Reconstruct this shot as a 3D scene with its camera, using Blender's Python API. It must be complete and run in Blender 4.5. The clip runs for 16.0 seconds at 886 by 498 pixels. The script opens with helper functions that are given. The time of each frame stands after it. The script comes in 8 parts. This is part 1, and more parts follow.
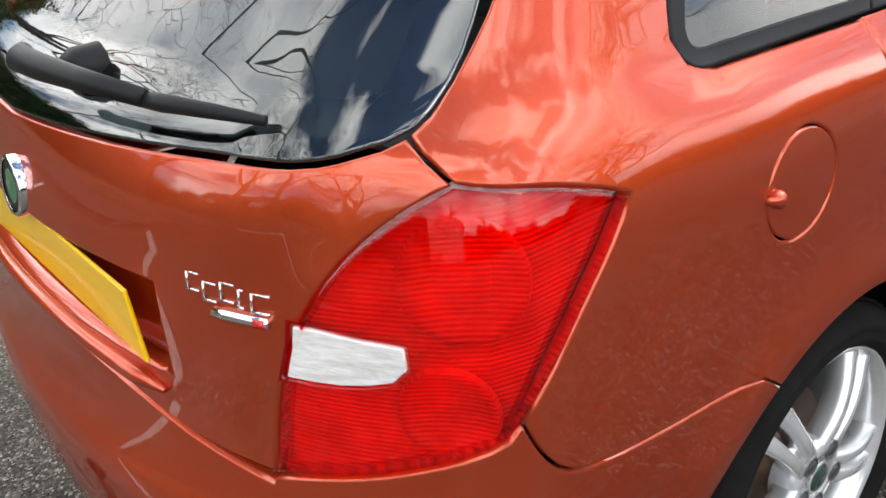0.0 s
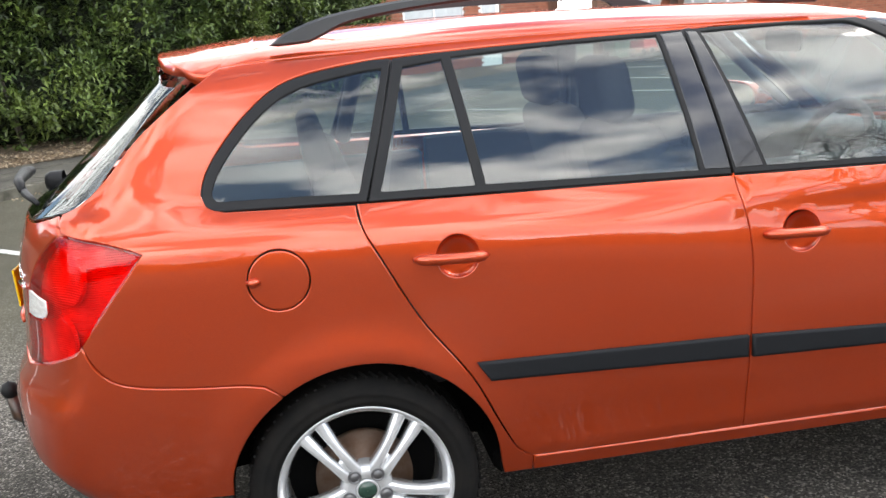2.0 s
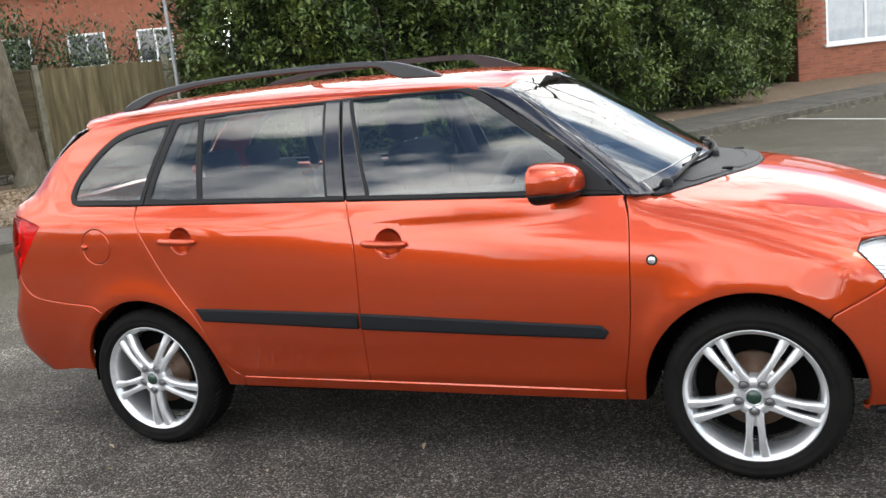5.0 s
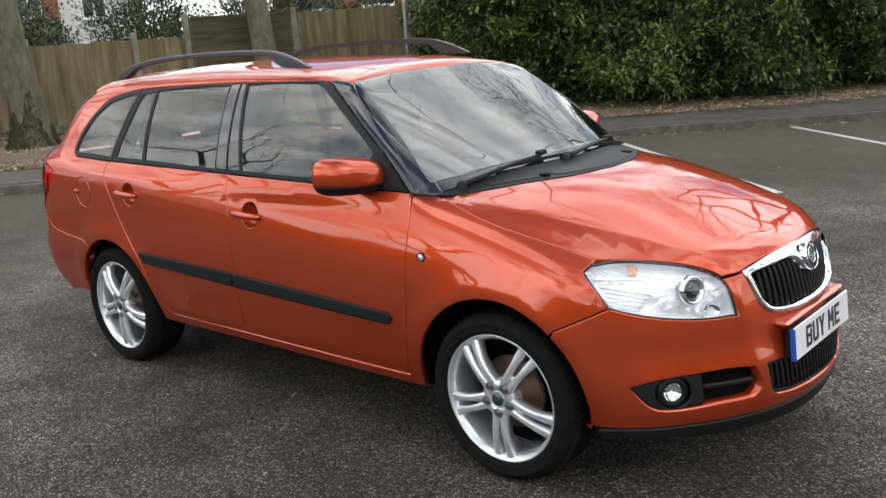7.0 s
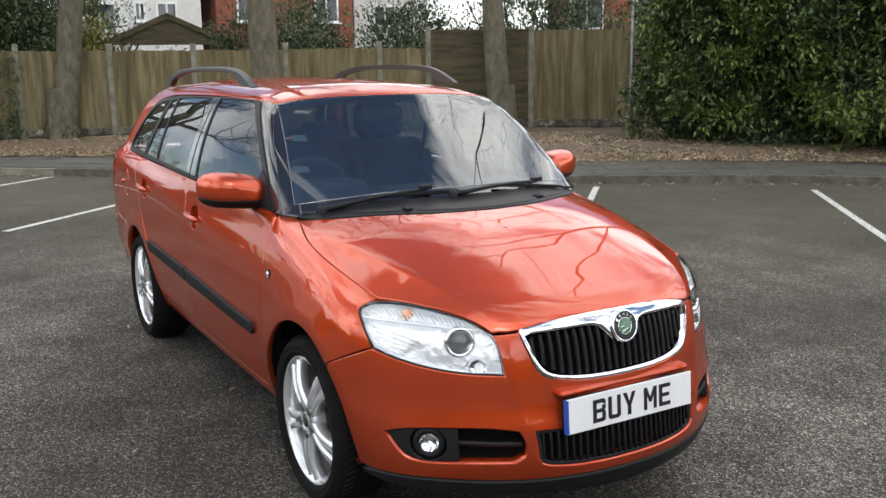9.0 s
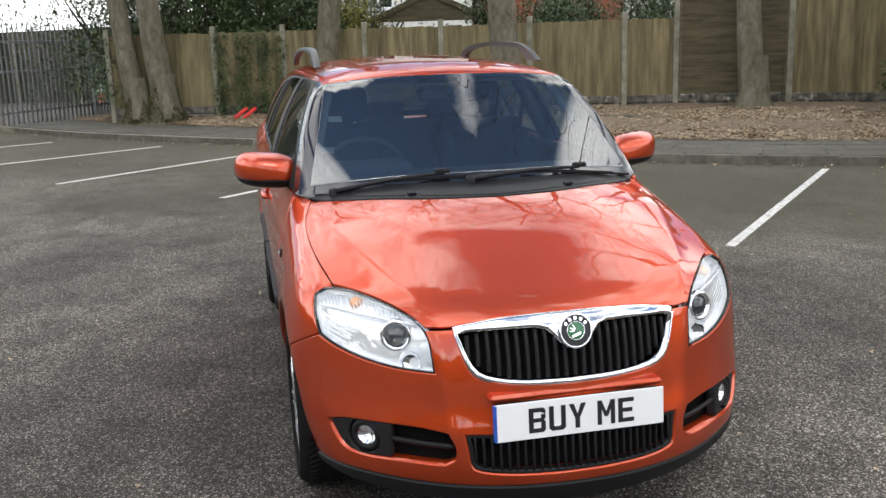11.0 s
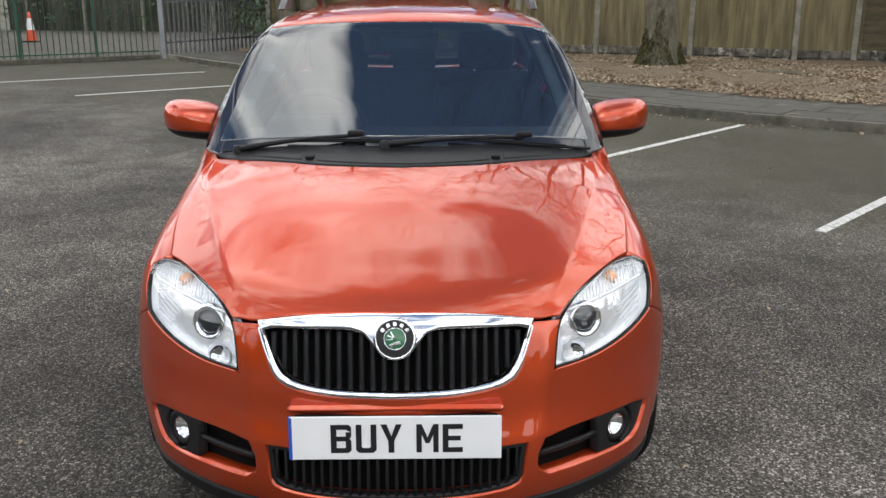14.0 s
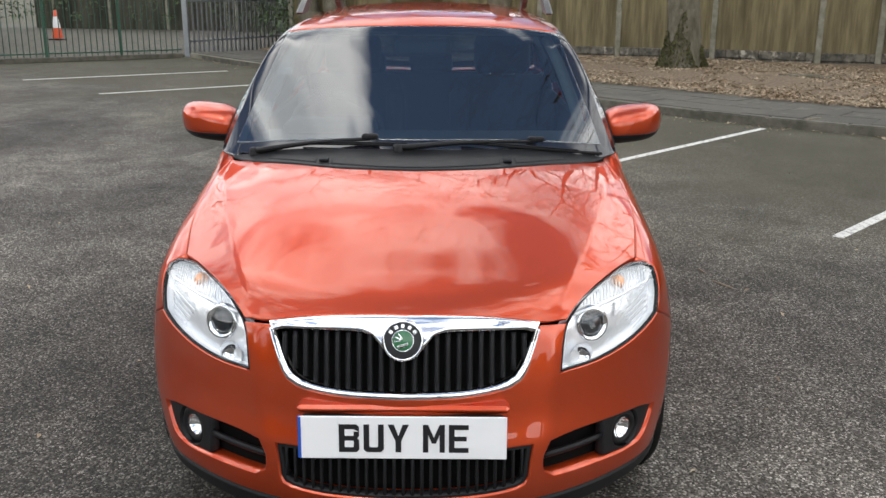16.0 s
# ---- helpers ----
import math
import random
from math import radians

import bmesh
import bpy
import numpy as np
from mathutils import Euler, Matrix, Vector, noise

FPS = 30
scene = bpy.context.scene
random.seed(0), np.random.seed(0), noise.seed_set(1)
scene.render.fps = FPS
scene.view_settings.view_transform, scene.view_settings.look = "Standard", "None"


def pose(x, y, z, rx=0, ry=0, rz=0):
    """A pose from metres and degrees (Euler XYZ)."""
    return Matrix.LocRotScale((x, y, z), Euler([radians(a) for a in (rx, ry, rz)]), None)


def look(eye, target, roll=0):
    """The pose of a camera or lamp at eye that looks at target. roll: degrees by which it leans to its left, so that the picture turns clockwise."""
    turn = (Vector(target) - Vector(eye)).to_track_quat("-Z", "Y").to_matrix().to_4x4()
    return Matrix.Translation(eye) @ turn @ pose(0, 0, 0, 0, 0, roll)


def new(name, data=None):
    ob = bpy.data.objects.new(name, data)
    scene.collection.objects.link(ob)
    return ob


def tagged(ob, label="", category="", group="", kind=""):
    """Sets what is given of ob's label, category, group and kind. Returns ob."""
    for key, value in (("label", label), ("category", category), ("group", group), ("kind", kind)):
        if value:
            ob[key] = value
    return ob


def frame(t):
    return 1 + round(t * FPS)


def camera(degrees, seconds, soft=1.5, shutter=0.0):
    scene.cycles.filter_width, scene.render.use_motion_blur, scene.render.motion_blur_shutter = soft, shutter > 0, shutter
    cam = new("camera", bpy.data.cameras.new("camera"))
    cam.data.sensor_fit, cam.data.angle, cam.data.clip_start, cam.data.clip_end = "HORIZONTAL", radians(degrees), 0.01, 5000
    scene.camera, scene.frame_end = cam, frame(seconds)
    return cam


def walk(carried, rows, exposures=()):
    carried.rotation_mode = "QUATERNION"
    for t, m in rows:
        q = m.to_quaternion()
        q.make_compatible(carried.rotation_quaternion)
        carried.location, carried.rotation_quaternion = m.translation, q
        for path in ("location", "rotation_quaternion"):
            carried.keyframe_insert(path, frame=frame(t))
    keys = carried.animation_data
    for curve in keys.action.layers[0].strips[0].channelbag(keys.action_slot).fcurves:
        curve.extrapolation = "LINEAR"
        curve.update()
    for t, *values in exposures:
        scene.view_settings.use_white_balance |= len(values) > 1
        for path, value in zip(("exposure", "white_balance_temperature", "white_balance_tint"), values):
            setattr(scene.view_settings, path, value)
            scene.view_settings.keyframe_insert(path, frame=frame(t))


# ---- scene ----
from mathutils.geometry import delaunay_2d_cdt as delaunay
cam = camera(51.4, 16.0)

PATH = [
    (0, (-1.151, -1.35, 1.392), (-0.086, 0.076, 0.479), -6.3),
    (0.5, (-0.96, -1.774, 1.415), (0.017, -0.193, 0.675), -5.0),
    (1, (-0.764, -2.244, 1.447), (-0.039, -0.5, 0.79), -4.4),
    (1.5, (-0.471, -2.593, 1.434), (0.058, -0.735, 0.915), -4.3),
    (2, (-0.086, -2.96, 1.461), (0.205, -1.039, 0.987), -4.4),
    (2.5, (0.297, -3.268, 1.45), (0.455, -1.325, 1.002), -3.7),
    (3, (0.738, -3.496, 1.468), (0.73, -1.542, 1.042), -3.3),
    (3.5, (1.213, -3.701, 1.471), (0.981, -1.765, 1.024), -5.0),
    (4, (1.712, -3.741, 1.471), (1.275, -1.84, 1.029), -4.6),
    (4.5, (2.213, -3.83, 1.473), (1.595, -1.971, 1.068), -5.1),
    (4.7, (2.397, -3.826, 1.469), (1.726, -1.983, 1.076), -5.7),
    (6.8, (4.174, -3.176, 1.514), (2.921, -1.68, 1.08), -4.5),
    (7, (4.324, -3.091, 1.526), (3.028, -1.634, 1.08), -4.3),
    (7.5, (4.623, -2.782, 1.505), (3.229, -1.416, 1.066), -2.9),
    (8, (4.941, -2.495, 1.509), (3.435, -1.253, 1.071), -3.0),
    (8.5, (5.189, -2.22, 1.519), (3.596, -1.085, 1.104), -1.9),
    (9, (5.368, -1.908, 1.523), (3.676, -0.914, 1.136), -0.7),
    (9.5, (5.577, -1.67, 1.524), (3.793, -0.863, 1.115), -1.4),
    (9.7, (5.625, -1.569, 1.544), (3.816, -0.826, 1.123), -1.7),
    (11.8, (5.632, -0.529, 1.511), (3.701, -0.281, 1.051), -0.7),
    (12, (5.599, -0.436, 1.508), (3.668, -0.231, 1.027), -0.4),
    (12.5, (5.561, -0.209, 1.523), (3.644, -0.042, 0.976), 0.5),
    (13, (5.488, -0.081, 1.524), (3.568, 0.068, 0.986), 0.1),
    (13.5, (5.344, -0.009, 1.531), (3.409, 0.092, 1.038), -0.2),
    (14, (5.318, 0.086, 1.53), (3.393, 0.114, 0.985), -0.1),
    (14.5, (5.321, 0.138, 1.533), (3.405, 0.13, 0.958), -0.3),
    (15, (5.327, 0.138, 1.542), (3.408, 0.126, 0.98), 0.0),
    (15.5, (5.342, 0.125, 1.547), (3.418, 0.104, 1.001), 0.3),
    (16, (5.35, 0.115, 1.549), (3.426, 0.099, 1.004), 0.2),
]
EXPOSURE = [(0, 0.22), (1, 0.42), (2, 0.54), (3, 0.58), (4, 0.56), (4.7, 0.36), (7, -0.28), (9.7, -0.20), (12, -0.05), (13, -0.15), (14, -0.32), (16, -0.22)]
walk(cam, [(t, look(eye, target, roll)) for t, eye, target, roll in PATH], EXPOSURE)

# ---- world, sun and exposure ----
world = bpy.data.worlds.new("sky")
scene.world = world
world.use_nodes = True
wt = world.node_tree
wt.nodes.clear()
w_out = wt.nodes.new("ShaderNodeOutputWorld")
w_bg = wt.nodes.new("ShaderNodeBackground")
w_sky = wt.nodes.new("ShaderNodeTexSky")
w_sky.sky_type, w_sky.sun_disc = "NISHITA", False
w_sky.sun_elevation, w_sky.sun_rotation = radians(45), radians(105)
w_sky.air_density, w_sky.dust_density = 1.0, 0.6
w_co = wt.nodes.new("ShaderNodeTexCoord")
w_map = wt.nodes.new("ShaderNodeMapping")
w_map.inputs["Scale"].default_value = (1.0, 1.0, 1.35)
w_map.inputs["Location"].default_value = (7.89, 4.91, -0.59)
w_noise = wt.nodes.new("ShaderNodeTexNoise")
w_noise.inputs["Scale"].default_value, w_noise.inputs["Detail"].default_value = 2.2, 5
w_noise.inputs["Roughness"].default_value = 0.50
w_ramp = wt.nodes.new("ShaderNodeValToRGB")
w_ramp.color_ramp.elements[0].position, w_ramp.color_ramp.elements[1].position = 0.45, 0.53
w_tone = wt.nodes.new("ShaderNodeTexNoise")
w_tone.inputs["Scale"].default_value, w_tone.inputs["Detail"].default_value = 3.1, 5
w_cloud = wt.nodes.new("ShaderNodeValToRGB")
w_cloud.color_ramp.elements[0].position, w_cloud.color_ramp.elements[0].color = 0.38, (13.0, 13.5, 14.0, 1)
w_cloud.color_ramp.elements[1].position, w_cloud.color_ramp.elements[1].color = 0.62, (29.0, 28.6, 27.8, 1)
w_mix = wt.nodes.new("ShaderNodeMix")
w_mix.data_type = "RGBA"
wt.links.new(w_co.outputs["Generated"], w_map.inputs["Vector"])
wt.links.new(w_map.outputs["Vector"], w_noise.inputs["Vector"])
wt.links.new(w_map.outputs["Vector"], w_tone.inputs["Vector"])
w_axes = wt.nodes.new("ShaderNodeSeparateXYZ")
w_cover = wt.nodes.new("ShaderNodeMapRange")
w_cover.interpolation_type = "SMOOTHSTEP"
for key, val in (("From Min", 0.05), ("From Max", 0.42), ("To Min", 0.0), ("To Max", 0.028)):
    w_cover.inputs[key].default_value = val
w_sum = wt.nodes.new("ShaderNodeMath")
wt.links.new(w_co.outputs["Generated"], w_axes.inputs["Vector"])
wt.links.new(w_axes.outputs["Y"], w_cover.inputs["Value"])
wt.links.new(w_noise.outputs["Fac"], w_sum.inputs[0])
wt.links.new(w_cover.outputs["Result"], w_sum.inputs[1])
wt.links.new(w_sum.outputs[0], w_ramp.inputs["Fac"])
wt.links.new(w_tone.outputs["Fac"], w_cloud.inputs["Fac"])
wt.links.new(w_ramp.outputs["Color"], w_mix.inputs["Factor"])
w_blue = wt.nodes.new("ShaderNodeVectorMath")
w_blue.operation = "SCALE"
w_blue.inputs["Scale"].default_value = 1.4
wt.links.new(w_sky.outputs["Color"], w_blue.inputs[0])
wt.links.new(w_blue.outputs["Vector"], w_mix.inputs["A"])
wt.links.new(w_cloud.outputs["Color"], w_mix.inputs["B"])
wt.links.new(w_mix.outputs["Result"], w_bg.inputs["Color"])
w_bg.inputs["Strength"].default_value = 0.15
wt.links.new(w_bg.outputs["Background"], w_out.inputs["Surface"])

sun = new("sun", bpy.data.lights.new("sun", "SUN"))
sun.data.energy, sun.data.angle, sun.data.color = 0.35, radians(14), (1.0, 0.95, 0.88)
sun.matrix_world = look((0, 0, 30), (-29.0, 8.0, 0))


# ---- materials ----
def material(name, color, rough=0.5, metal=0.0, coat=0.0, second=None, scale=8.0, spread=(0.35, 0.65), bump=0.0, bump_scale=60.0,
             vary=0.0, stretch=(1, 1, 1), spec=0.5, coat_rough=0.03, third=None, third_scale=1.0, third_spread=(0.5, 0.65), world=False):
    """A node material: a base colour broken by noise at two scales, random per piece, with fine relief."""
    m = bpy.data.materials.new(name)
    m.use_nodes = True
    t = m.node_tree
    b = t.nodes["Principled BSDF"]
    b.inputs["Base Color"].default_value = (*color, 1)
    b.inputs["Roughness"].default_value, b.inputs["Metallic"].default_value = rough, metal
    b.inputs["Coat Weight"].default_value, b.inputs["Coat Roughness"].default_value = coat, coat_rough
    b.inputs["Specular IOR Level"].default_value = spec
    co = t.nodes.new("ShaderNodeTexCoord")
    mp = t.nodes.new("ShaderNodeMapping")
    mp.inputs["Scale"].default_value = stretch
    if world:
        t.links.new(t.nodes.new("ShaderNodeNewGeometry").outputs["Position"], mp.inputs["Vector"])
    else:
        t.links.new(co.outputs["Object"], mp.inputs["Vector"])
    socket = None
    for other, size, (lo, hi) in ((second, scale, spread), (third, third_scale, third_spread)):
        if other is None:
            continue
        n = t.nodes.new("ShaderNodeTexNoise")
        n.inputs["Scale"].default_value, n.inputs["Detail"].default_value, n.inputs["Roughness"].default_value = size, 6, 0.62
        r = t.nodes.new("ShaderNodeValToRGB")
        r.color_ramp.elements[0].position, r.color_ramp.elements[1].position = lo, hi
        x = t.nodes.new("ShaderNodeMix")
        x.data_type = "RGBA"
        t.links.new(mp.outputs["Vector"], n.inputs["Vector"])
        t.links.new(n.outputs["Fac"], r.inputs["Fac"])
        t.links.new(r.outputs["Color"], x.inputs["Factor"])
        if socket is None:
            x.inputs["A"].default_value = (*color, 1)
        else:
            t.links.new(socket, x.inputs["A"])
        x.inputs["B"].default_value = (*other, 1)
        socket = x.outputs["Result"]
    if vary:
        info = t.nodes.new("ShaderNodeObjectInfo")
        geo = t.nodes.new("ShaderNodeNewGeometry")
        add = t.nodes.new("ShaderNodeMath")
        add.operation = "ADD"
        fr = t.nodes.new("ShaderNodeMath")
        fr.operation = "FRACT"
        t.links.new(info.outputs["Random"], add.inputs[0])
        t.links.new(geo.outputs["Random Per Island"], add.inputs[1])
        t.links.new(add.outputs[0], fr.inputs[0])
        mr = t.nodes.new("ShaderNodeMapRange")
        mr.inputs["To Min"].default_value, mr.inputs["To Max"].default_value = 1 - vary, 1 + vary
        t.links.new(fr.outputs[0], mr.inputs["Value"])
        hsv = t.nodes.new("ShaderNodeHueSaturation")
        hsv.inputs["Color"].default_value = (*color, 1)
        t.links.new(mr.outputs["Result"], hsv.inputs["Value"])
        if socket is not None:
            t.links.new(socket, hsv.inputs["Color"])
        socket = hsv.outputs["Color"]
    if socket is not None:
        t.links.new(socket, b.inputs["Base Color"])
    if bump:
        n = t.nodes.new("ShaderNodeTexNoise")
        n.inputs["Scale"].default_value, n.inputs["Detail"].default_value = bump_scale, 5
        bp = t.nodes.new("ShaderNodeBump")
        bp.inputs["Strength"].default_value, bp.inputs["Distance"].default_value = bump, 0.01
        t.links.new(mp.outputs["Vector"], n.inputs["Vector"])
        t.links.new(n.outputs["Fac"], bp.inputs["Height"])
        t.links.new(bp.outputs["Normal"], b.inputs["Normal"])
    return m


def glass(name, tint, straight=0.08):
    """Thin clear glass: it mirrors the share straight when seen square on, and more towards a grazing view."""
    m = bpy.data.materials.new(name)
    m.use_nodes = True
    t = m.node_tree
    t.nodes.clear()
    out, mix = t.nodes.new("ShaderNodeOutputMaterial"), t.nodes.new("ShaderNodeMixShader")
    clear, gloss, face = t.nodes.new("ShaderNodeBsdfTransparent"), t.nodes.new("ShaderNodeBsdfGlossy"), t.nodes.new("ShaderNodeLayerWeight")
    clear.inputs["Color"].default_value = (*tint, 1)
    gloss.inputs["Roughness"].default_value = 0.0
    face.inputs["Blend"].default_value = 0.5
    steep, share = t.nodes.new("ShaderNodeMath"), t.nodes.new("ShaderNodeMath")
    steep.operation, share.operation = "POWER", "MULTIPLY_ADD"
    steep.inputs[1].default_value = 5.0
    share.inputs[1].default_value, share.inputs[2].default_value = 1.0 - straight, straight
    t.links.new(face.outputs["Facing"], steep.inputs[0])
    t.links.new(steep.outputs[0], share.inputs[0])
    t.links.new(share.outputs[0], mix.inputs["Fac"])
    t.links.new(clear.outputs["BSDF"], mix.inputs[1])
    t.links.new(gloss.outputs["BSDF"], mix.inputs[2])
    t.links.new(mix.outputs["Shader"], out.inputs["Surface"])
    return m


PAINT = material("orange_red_metallic_paint", (0.55, 0.066, 0.013), 0.38, 0.72, 1.0, coat_rough=0.018, second=(0.46, 0.049, 0.010), scale=900)
PAINT.node_tree.nodes["Principled BSDF"].inputs["Coat IOR"].default_value = 1.6
PAINT.node_tree.nodes["Principled BSDF"].inputs["Specular Tint"].default_value = (0.9, 0.35, 0.25, 1)
BLACK = material("black_trim_plastic", (0.011, 0.011, 0.012), 0.48, spec=0.22, bump=0.08, bump_scale=600)
GLOSS_BLACK = material("gloss_black_pillar_foil", (0.012, 0.012, 0.016), 0.12, coat=0.6)
STRIP = material("dark_grey_moulding_plastic", (0.010, 0.011, 0.013), 0.6, spec=0.2, bump=0.15, bump_scale=700)
RUBBER = material("tyre_rubber", (0.008, 0.008, 0.008), 0.9, spec=0.08, second=(0.013, 0.012, 0.011), scale=14, bump=0.1, bump_scale=200)
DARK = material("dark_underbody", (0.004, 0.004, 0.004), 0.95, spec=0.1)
CHROME = material("polished_chrome", (0.85, 0.86, 0.88), 0.06, 1.0)
ALLOY = material("silver_painted_alloy", (0.78, 0.79, 0.81), 0.26, 0.6, 0.7, second=(0.68, 0.69, 0.70), scale=18)
REFLECTOR = material("bright_lamp_reflector", (0.97, 0.98, 0.99), 0.14, 0.5, second=(0.90, 0.93, 0.96), scale=14, bump=0.85, bump_scale=22)
LAMP_WALL = material("pale_lamp_plastic", (0.92, 0.94, 0.96), 0.25, 0.2, coat=0.5)
BOLT = material("grey_wheel_bolt", (0.17, 0.17, 0.175), 0.42, 0.8)
CAP_GREEN = material("dark_green_cap_enamel", (0.02, 0.05, 0.035), 0.25, coat=0.6)
DISC = material("rusty_brake_disc", (0.17, 0.12, 0.09), 0.5, 0.7, second=(0.13, 0.07, 0.04), scale=20)
GLASS = glass("car_window_glass", (0.72, 0.82, 0.80), 0.11)
SCREEN = glass("windscreen_glass", (0.42, 0.52, 0.56), 0.22)
REAR_GLASS = glass("rear_window_glass", (0.34, 0.40, 0.40), 0.15)
LENS = glass("clear_lens", (0.99, 0.99, 0.99), 0.05)
RED_LENS = glass("red_tail_lamp_plastic", (0.95, 0.035, 0.018), 0.045)
RED_MARK = material("red_enamel_mark", (0.55, 0.012, 0.01), 0.25, coat=0.5)
LAMP_BACK = material("ribbed_lamp_back", (0.95, 0.94, 0.93), 0.4, second=(0.62, 0.60, 0.60), scale=11, spread=(0.40, 0.66))
ribs = LAMP_BACK.node_tree
rib_wave, rib_bump = ribs.nodes.new("ShaderNodeTexWave"), ribs.nodes.new("ShaderNodeBump")
rib_wave.bands_direction = "Z"
rib_wave.inputs["Scale"].default_value, rib_wave.inputs["Distortion"].default_value = 55.0, 0.6
rib_bump.inputs["Strength"].default_value, rib_bump.inputs["Distance"].default_value = 0.6, 0.003
ribs.links.new(ribs.nodes["Texture Coordinate"].outputs["Object"], rib_wave.inputs["Vector"])
ribs.links.new(rib_wave.outputs["Fac"], rib_bump.inputs["Height"])
ribs.links.new(rib_bump.outputs["Normal"], ribs.nodes["Principled BSDF"].inputs["Normal"])
WHITE_LENS = material("clear_reversing_lens", (0.92, 0.91, 0.90), 0.1, 0.1, coat=1.0, second=(0.66, 0.64, 0.62), scale=22, stretch=(1, 1, 5), bump=0.2, bump_scale=60)
SEAT = material("dark_grey_seat_cloth", (0.020, 0.020, 0.023), 0.9, second=(0.034, 0.035, 0.038), scale=60, bump=0.1, bump_scale=300)
CABIN = material("dark_cabin_plastic", (0.05, 0.05, 0.053), 0.65, bump=0.05, bump_scale=300)
LIGHT_TRIM = material("pale_grey_headlining", (0.27, 0.27, 0.26), 0.85)
GREY_TRIM = material("grey_pillar_lining", (0.22, 0.225, 0.22), 0.85)
PLATE_W = material("white_number_plate", (0.80, 0.80, 0.80), 0.3, coat=0.3)
PLATE_Y = material("yellow_number_plate", (0.92, 0.56, 0.004), 0.3, coat=0.3)
INK = material("black_plate_characters", (0.01, 0.01, 0.012), 0.4)
BLUE = material("blue_plate_band", (0.02, 0.09, 0.42), 0.4)
GREEN_BADGE = material("green_badge_enamel", (0.04, 0.16, 0.07), 0.25, coat=0.5)
ORANGE_LENS = material("orange_bulb_lens", (0.82, 0.42, 0.22), 0.2, coat=0.5)
def asphalt(name):
    """Worn asphalt: pale and dark stone chips in tar, broken by damp and dusty patches, with shade painted beside the
    car.
    """
    m = material(name, (0.06, 0.055, 0.048), 0.88, spec=0.3)
    t = m.node_tree
    b = t.nodes["Principled BSDF"]
    co = t.nodes["Texture Coordinate"]
    cells = []
    for size in (150.0, 48.0):
        v = t.nodes.new("ShaderNodeTexVoronoi")
        v.inputs["Scale"].default_value = size
        t.links.new(co.outputs["Object"], v.inputs["Vector"])
        cells.append(v)
    hue = t.nodes.new("ShaderNodeSeparateColor")
    t.links.new(cells[0].outputs["Color"], hue.inputs["Color"])
    r = t.nodes.new("ShaderNodeValToRGB")
    e = r.color_ramp.elements
    e[0].position, e[0].color = 0.0, (0.020, 0.017, 0.013, 1)
    e[1].position, e[1].color = 1.0, (0.37, 0.34, 0.30, 1)
    for at, c in ((0.45, (0.056, 0.050, 0.042)), (0.74, (0.106, 0.096, 0.082)), (0.9, (0.196, 0.178, 0.154))):
        k = e.new(at)
        k.color = (*c, 1)
    t.links.new(hue.outputs["Red"], r.inputs["Fac"])
    last = r.outputs["Color"]
    for size, lo, hi, a0, a1 in ((0.45, 0.36, 0.66, 0.62, 1.56), (2.6, 0.32, 0.70, 0.66, 1.30), (22.0, 0.3, 0.7, 0.8, 1.2)):
        n = t.nodes.new("ShaderNodeTexNoise")
        n.inputs["Scale"].default_value, n.inputs["Detail"].default_value = size, 5
        # offset lays dark noise along the car's right flank, partly to paint its shade
        shift = t.nodes.new("ShaderNodeMapping")
        shift.inputs["Location"].default_value = (30.29, -27.04, 0.0)
        t.links.new(co.outputs["Object"], shift.inputs["Vector"])
        t.links.new(shift.outputs["Vector"], n.inputs["Vector"])
        mr = t.nodes.new("ShaderNodeMapRange")
        for key, val in (("From Min", lo), ("From Max", hi), ("To Min", a0), ("To Max", a1)):
            mr.inputs[key].default_value = val
        t.links.new(n.outputs["Fac"], mr.inputs["Value"])
        sc = t.nodes.new("ShaderNodeVectorMath")
        sc.operation = "SCALE"
        t.links.new(last, sc.inputs[0])
        t.links.new(mr.outputs["Result"], sc.inputs["Scale"])
        last = sc.outputs["Vector"]
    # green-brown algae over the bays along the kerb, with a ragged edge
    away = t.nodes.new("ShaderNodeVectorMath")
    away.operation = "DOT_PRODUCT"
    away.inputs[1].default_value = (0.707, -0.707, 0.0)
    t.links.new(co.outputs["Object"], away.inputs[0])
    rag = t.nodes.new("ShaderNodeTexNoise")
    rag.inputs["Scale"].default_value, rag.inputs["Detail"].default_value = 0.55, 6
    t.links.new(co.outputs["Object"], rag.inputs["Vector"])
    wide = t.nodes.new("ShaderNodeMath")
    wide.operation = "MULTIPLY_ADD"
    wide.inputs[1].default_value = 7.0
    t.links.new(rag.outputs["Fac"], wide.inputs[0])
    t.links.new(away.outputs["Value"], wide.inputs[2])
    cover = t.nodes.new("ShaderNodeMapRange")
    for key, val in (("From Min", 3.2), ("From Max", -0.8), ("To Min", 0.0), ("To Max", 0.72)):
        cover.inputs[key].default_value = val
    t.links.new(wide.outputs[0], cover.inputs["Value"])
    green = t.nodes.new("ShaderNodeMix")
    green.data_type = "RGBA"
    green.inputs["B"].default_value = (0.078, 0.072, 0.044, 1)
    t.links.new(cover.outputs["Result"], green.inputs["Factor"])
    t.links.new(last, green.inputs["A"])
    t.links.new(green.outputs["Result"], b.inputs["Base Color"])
    bp = t.nodes.new("ShaderNodeBump")
    bp.inputs["Strength"].default_value, bp.inputs["Distance"].default_value = 0.8, 0.006
    t.links.new(cells[0].outputs["Distance"], bp.inputs["Height"])
    bp.invert = True
    t.links.new(bp.outputs["Normal"], b.inputs["Normal"])
    return m


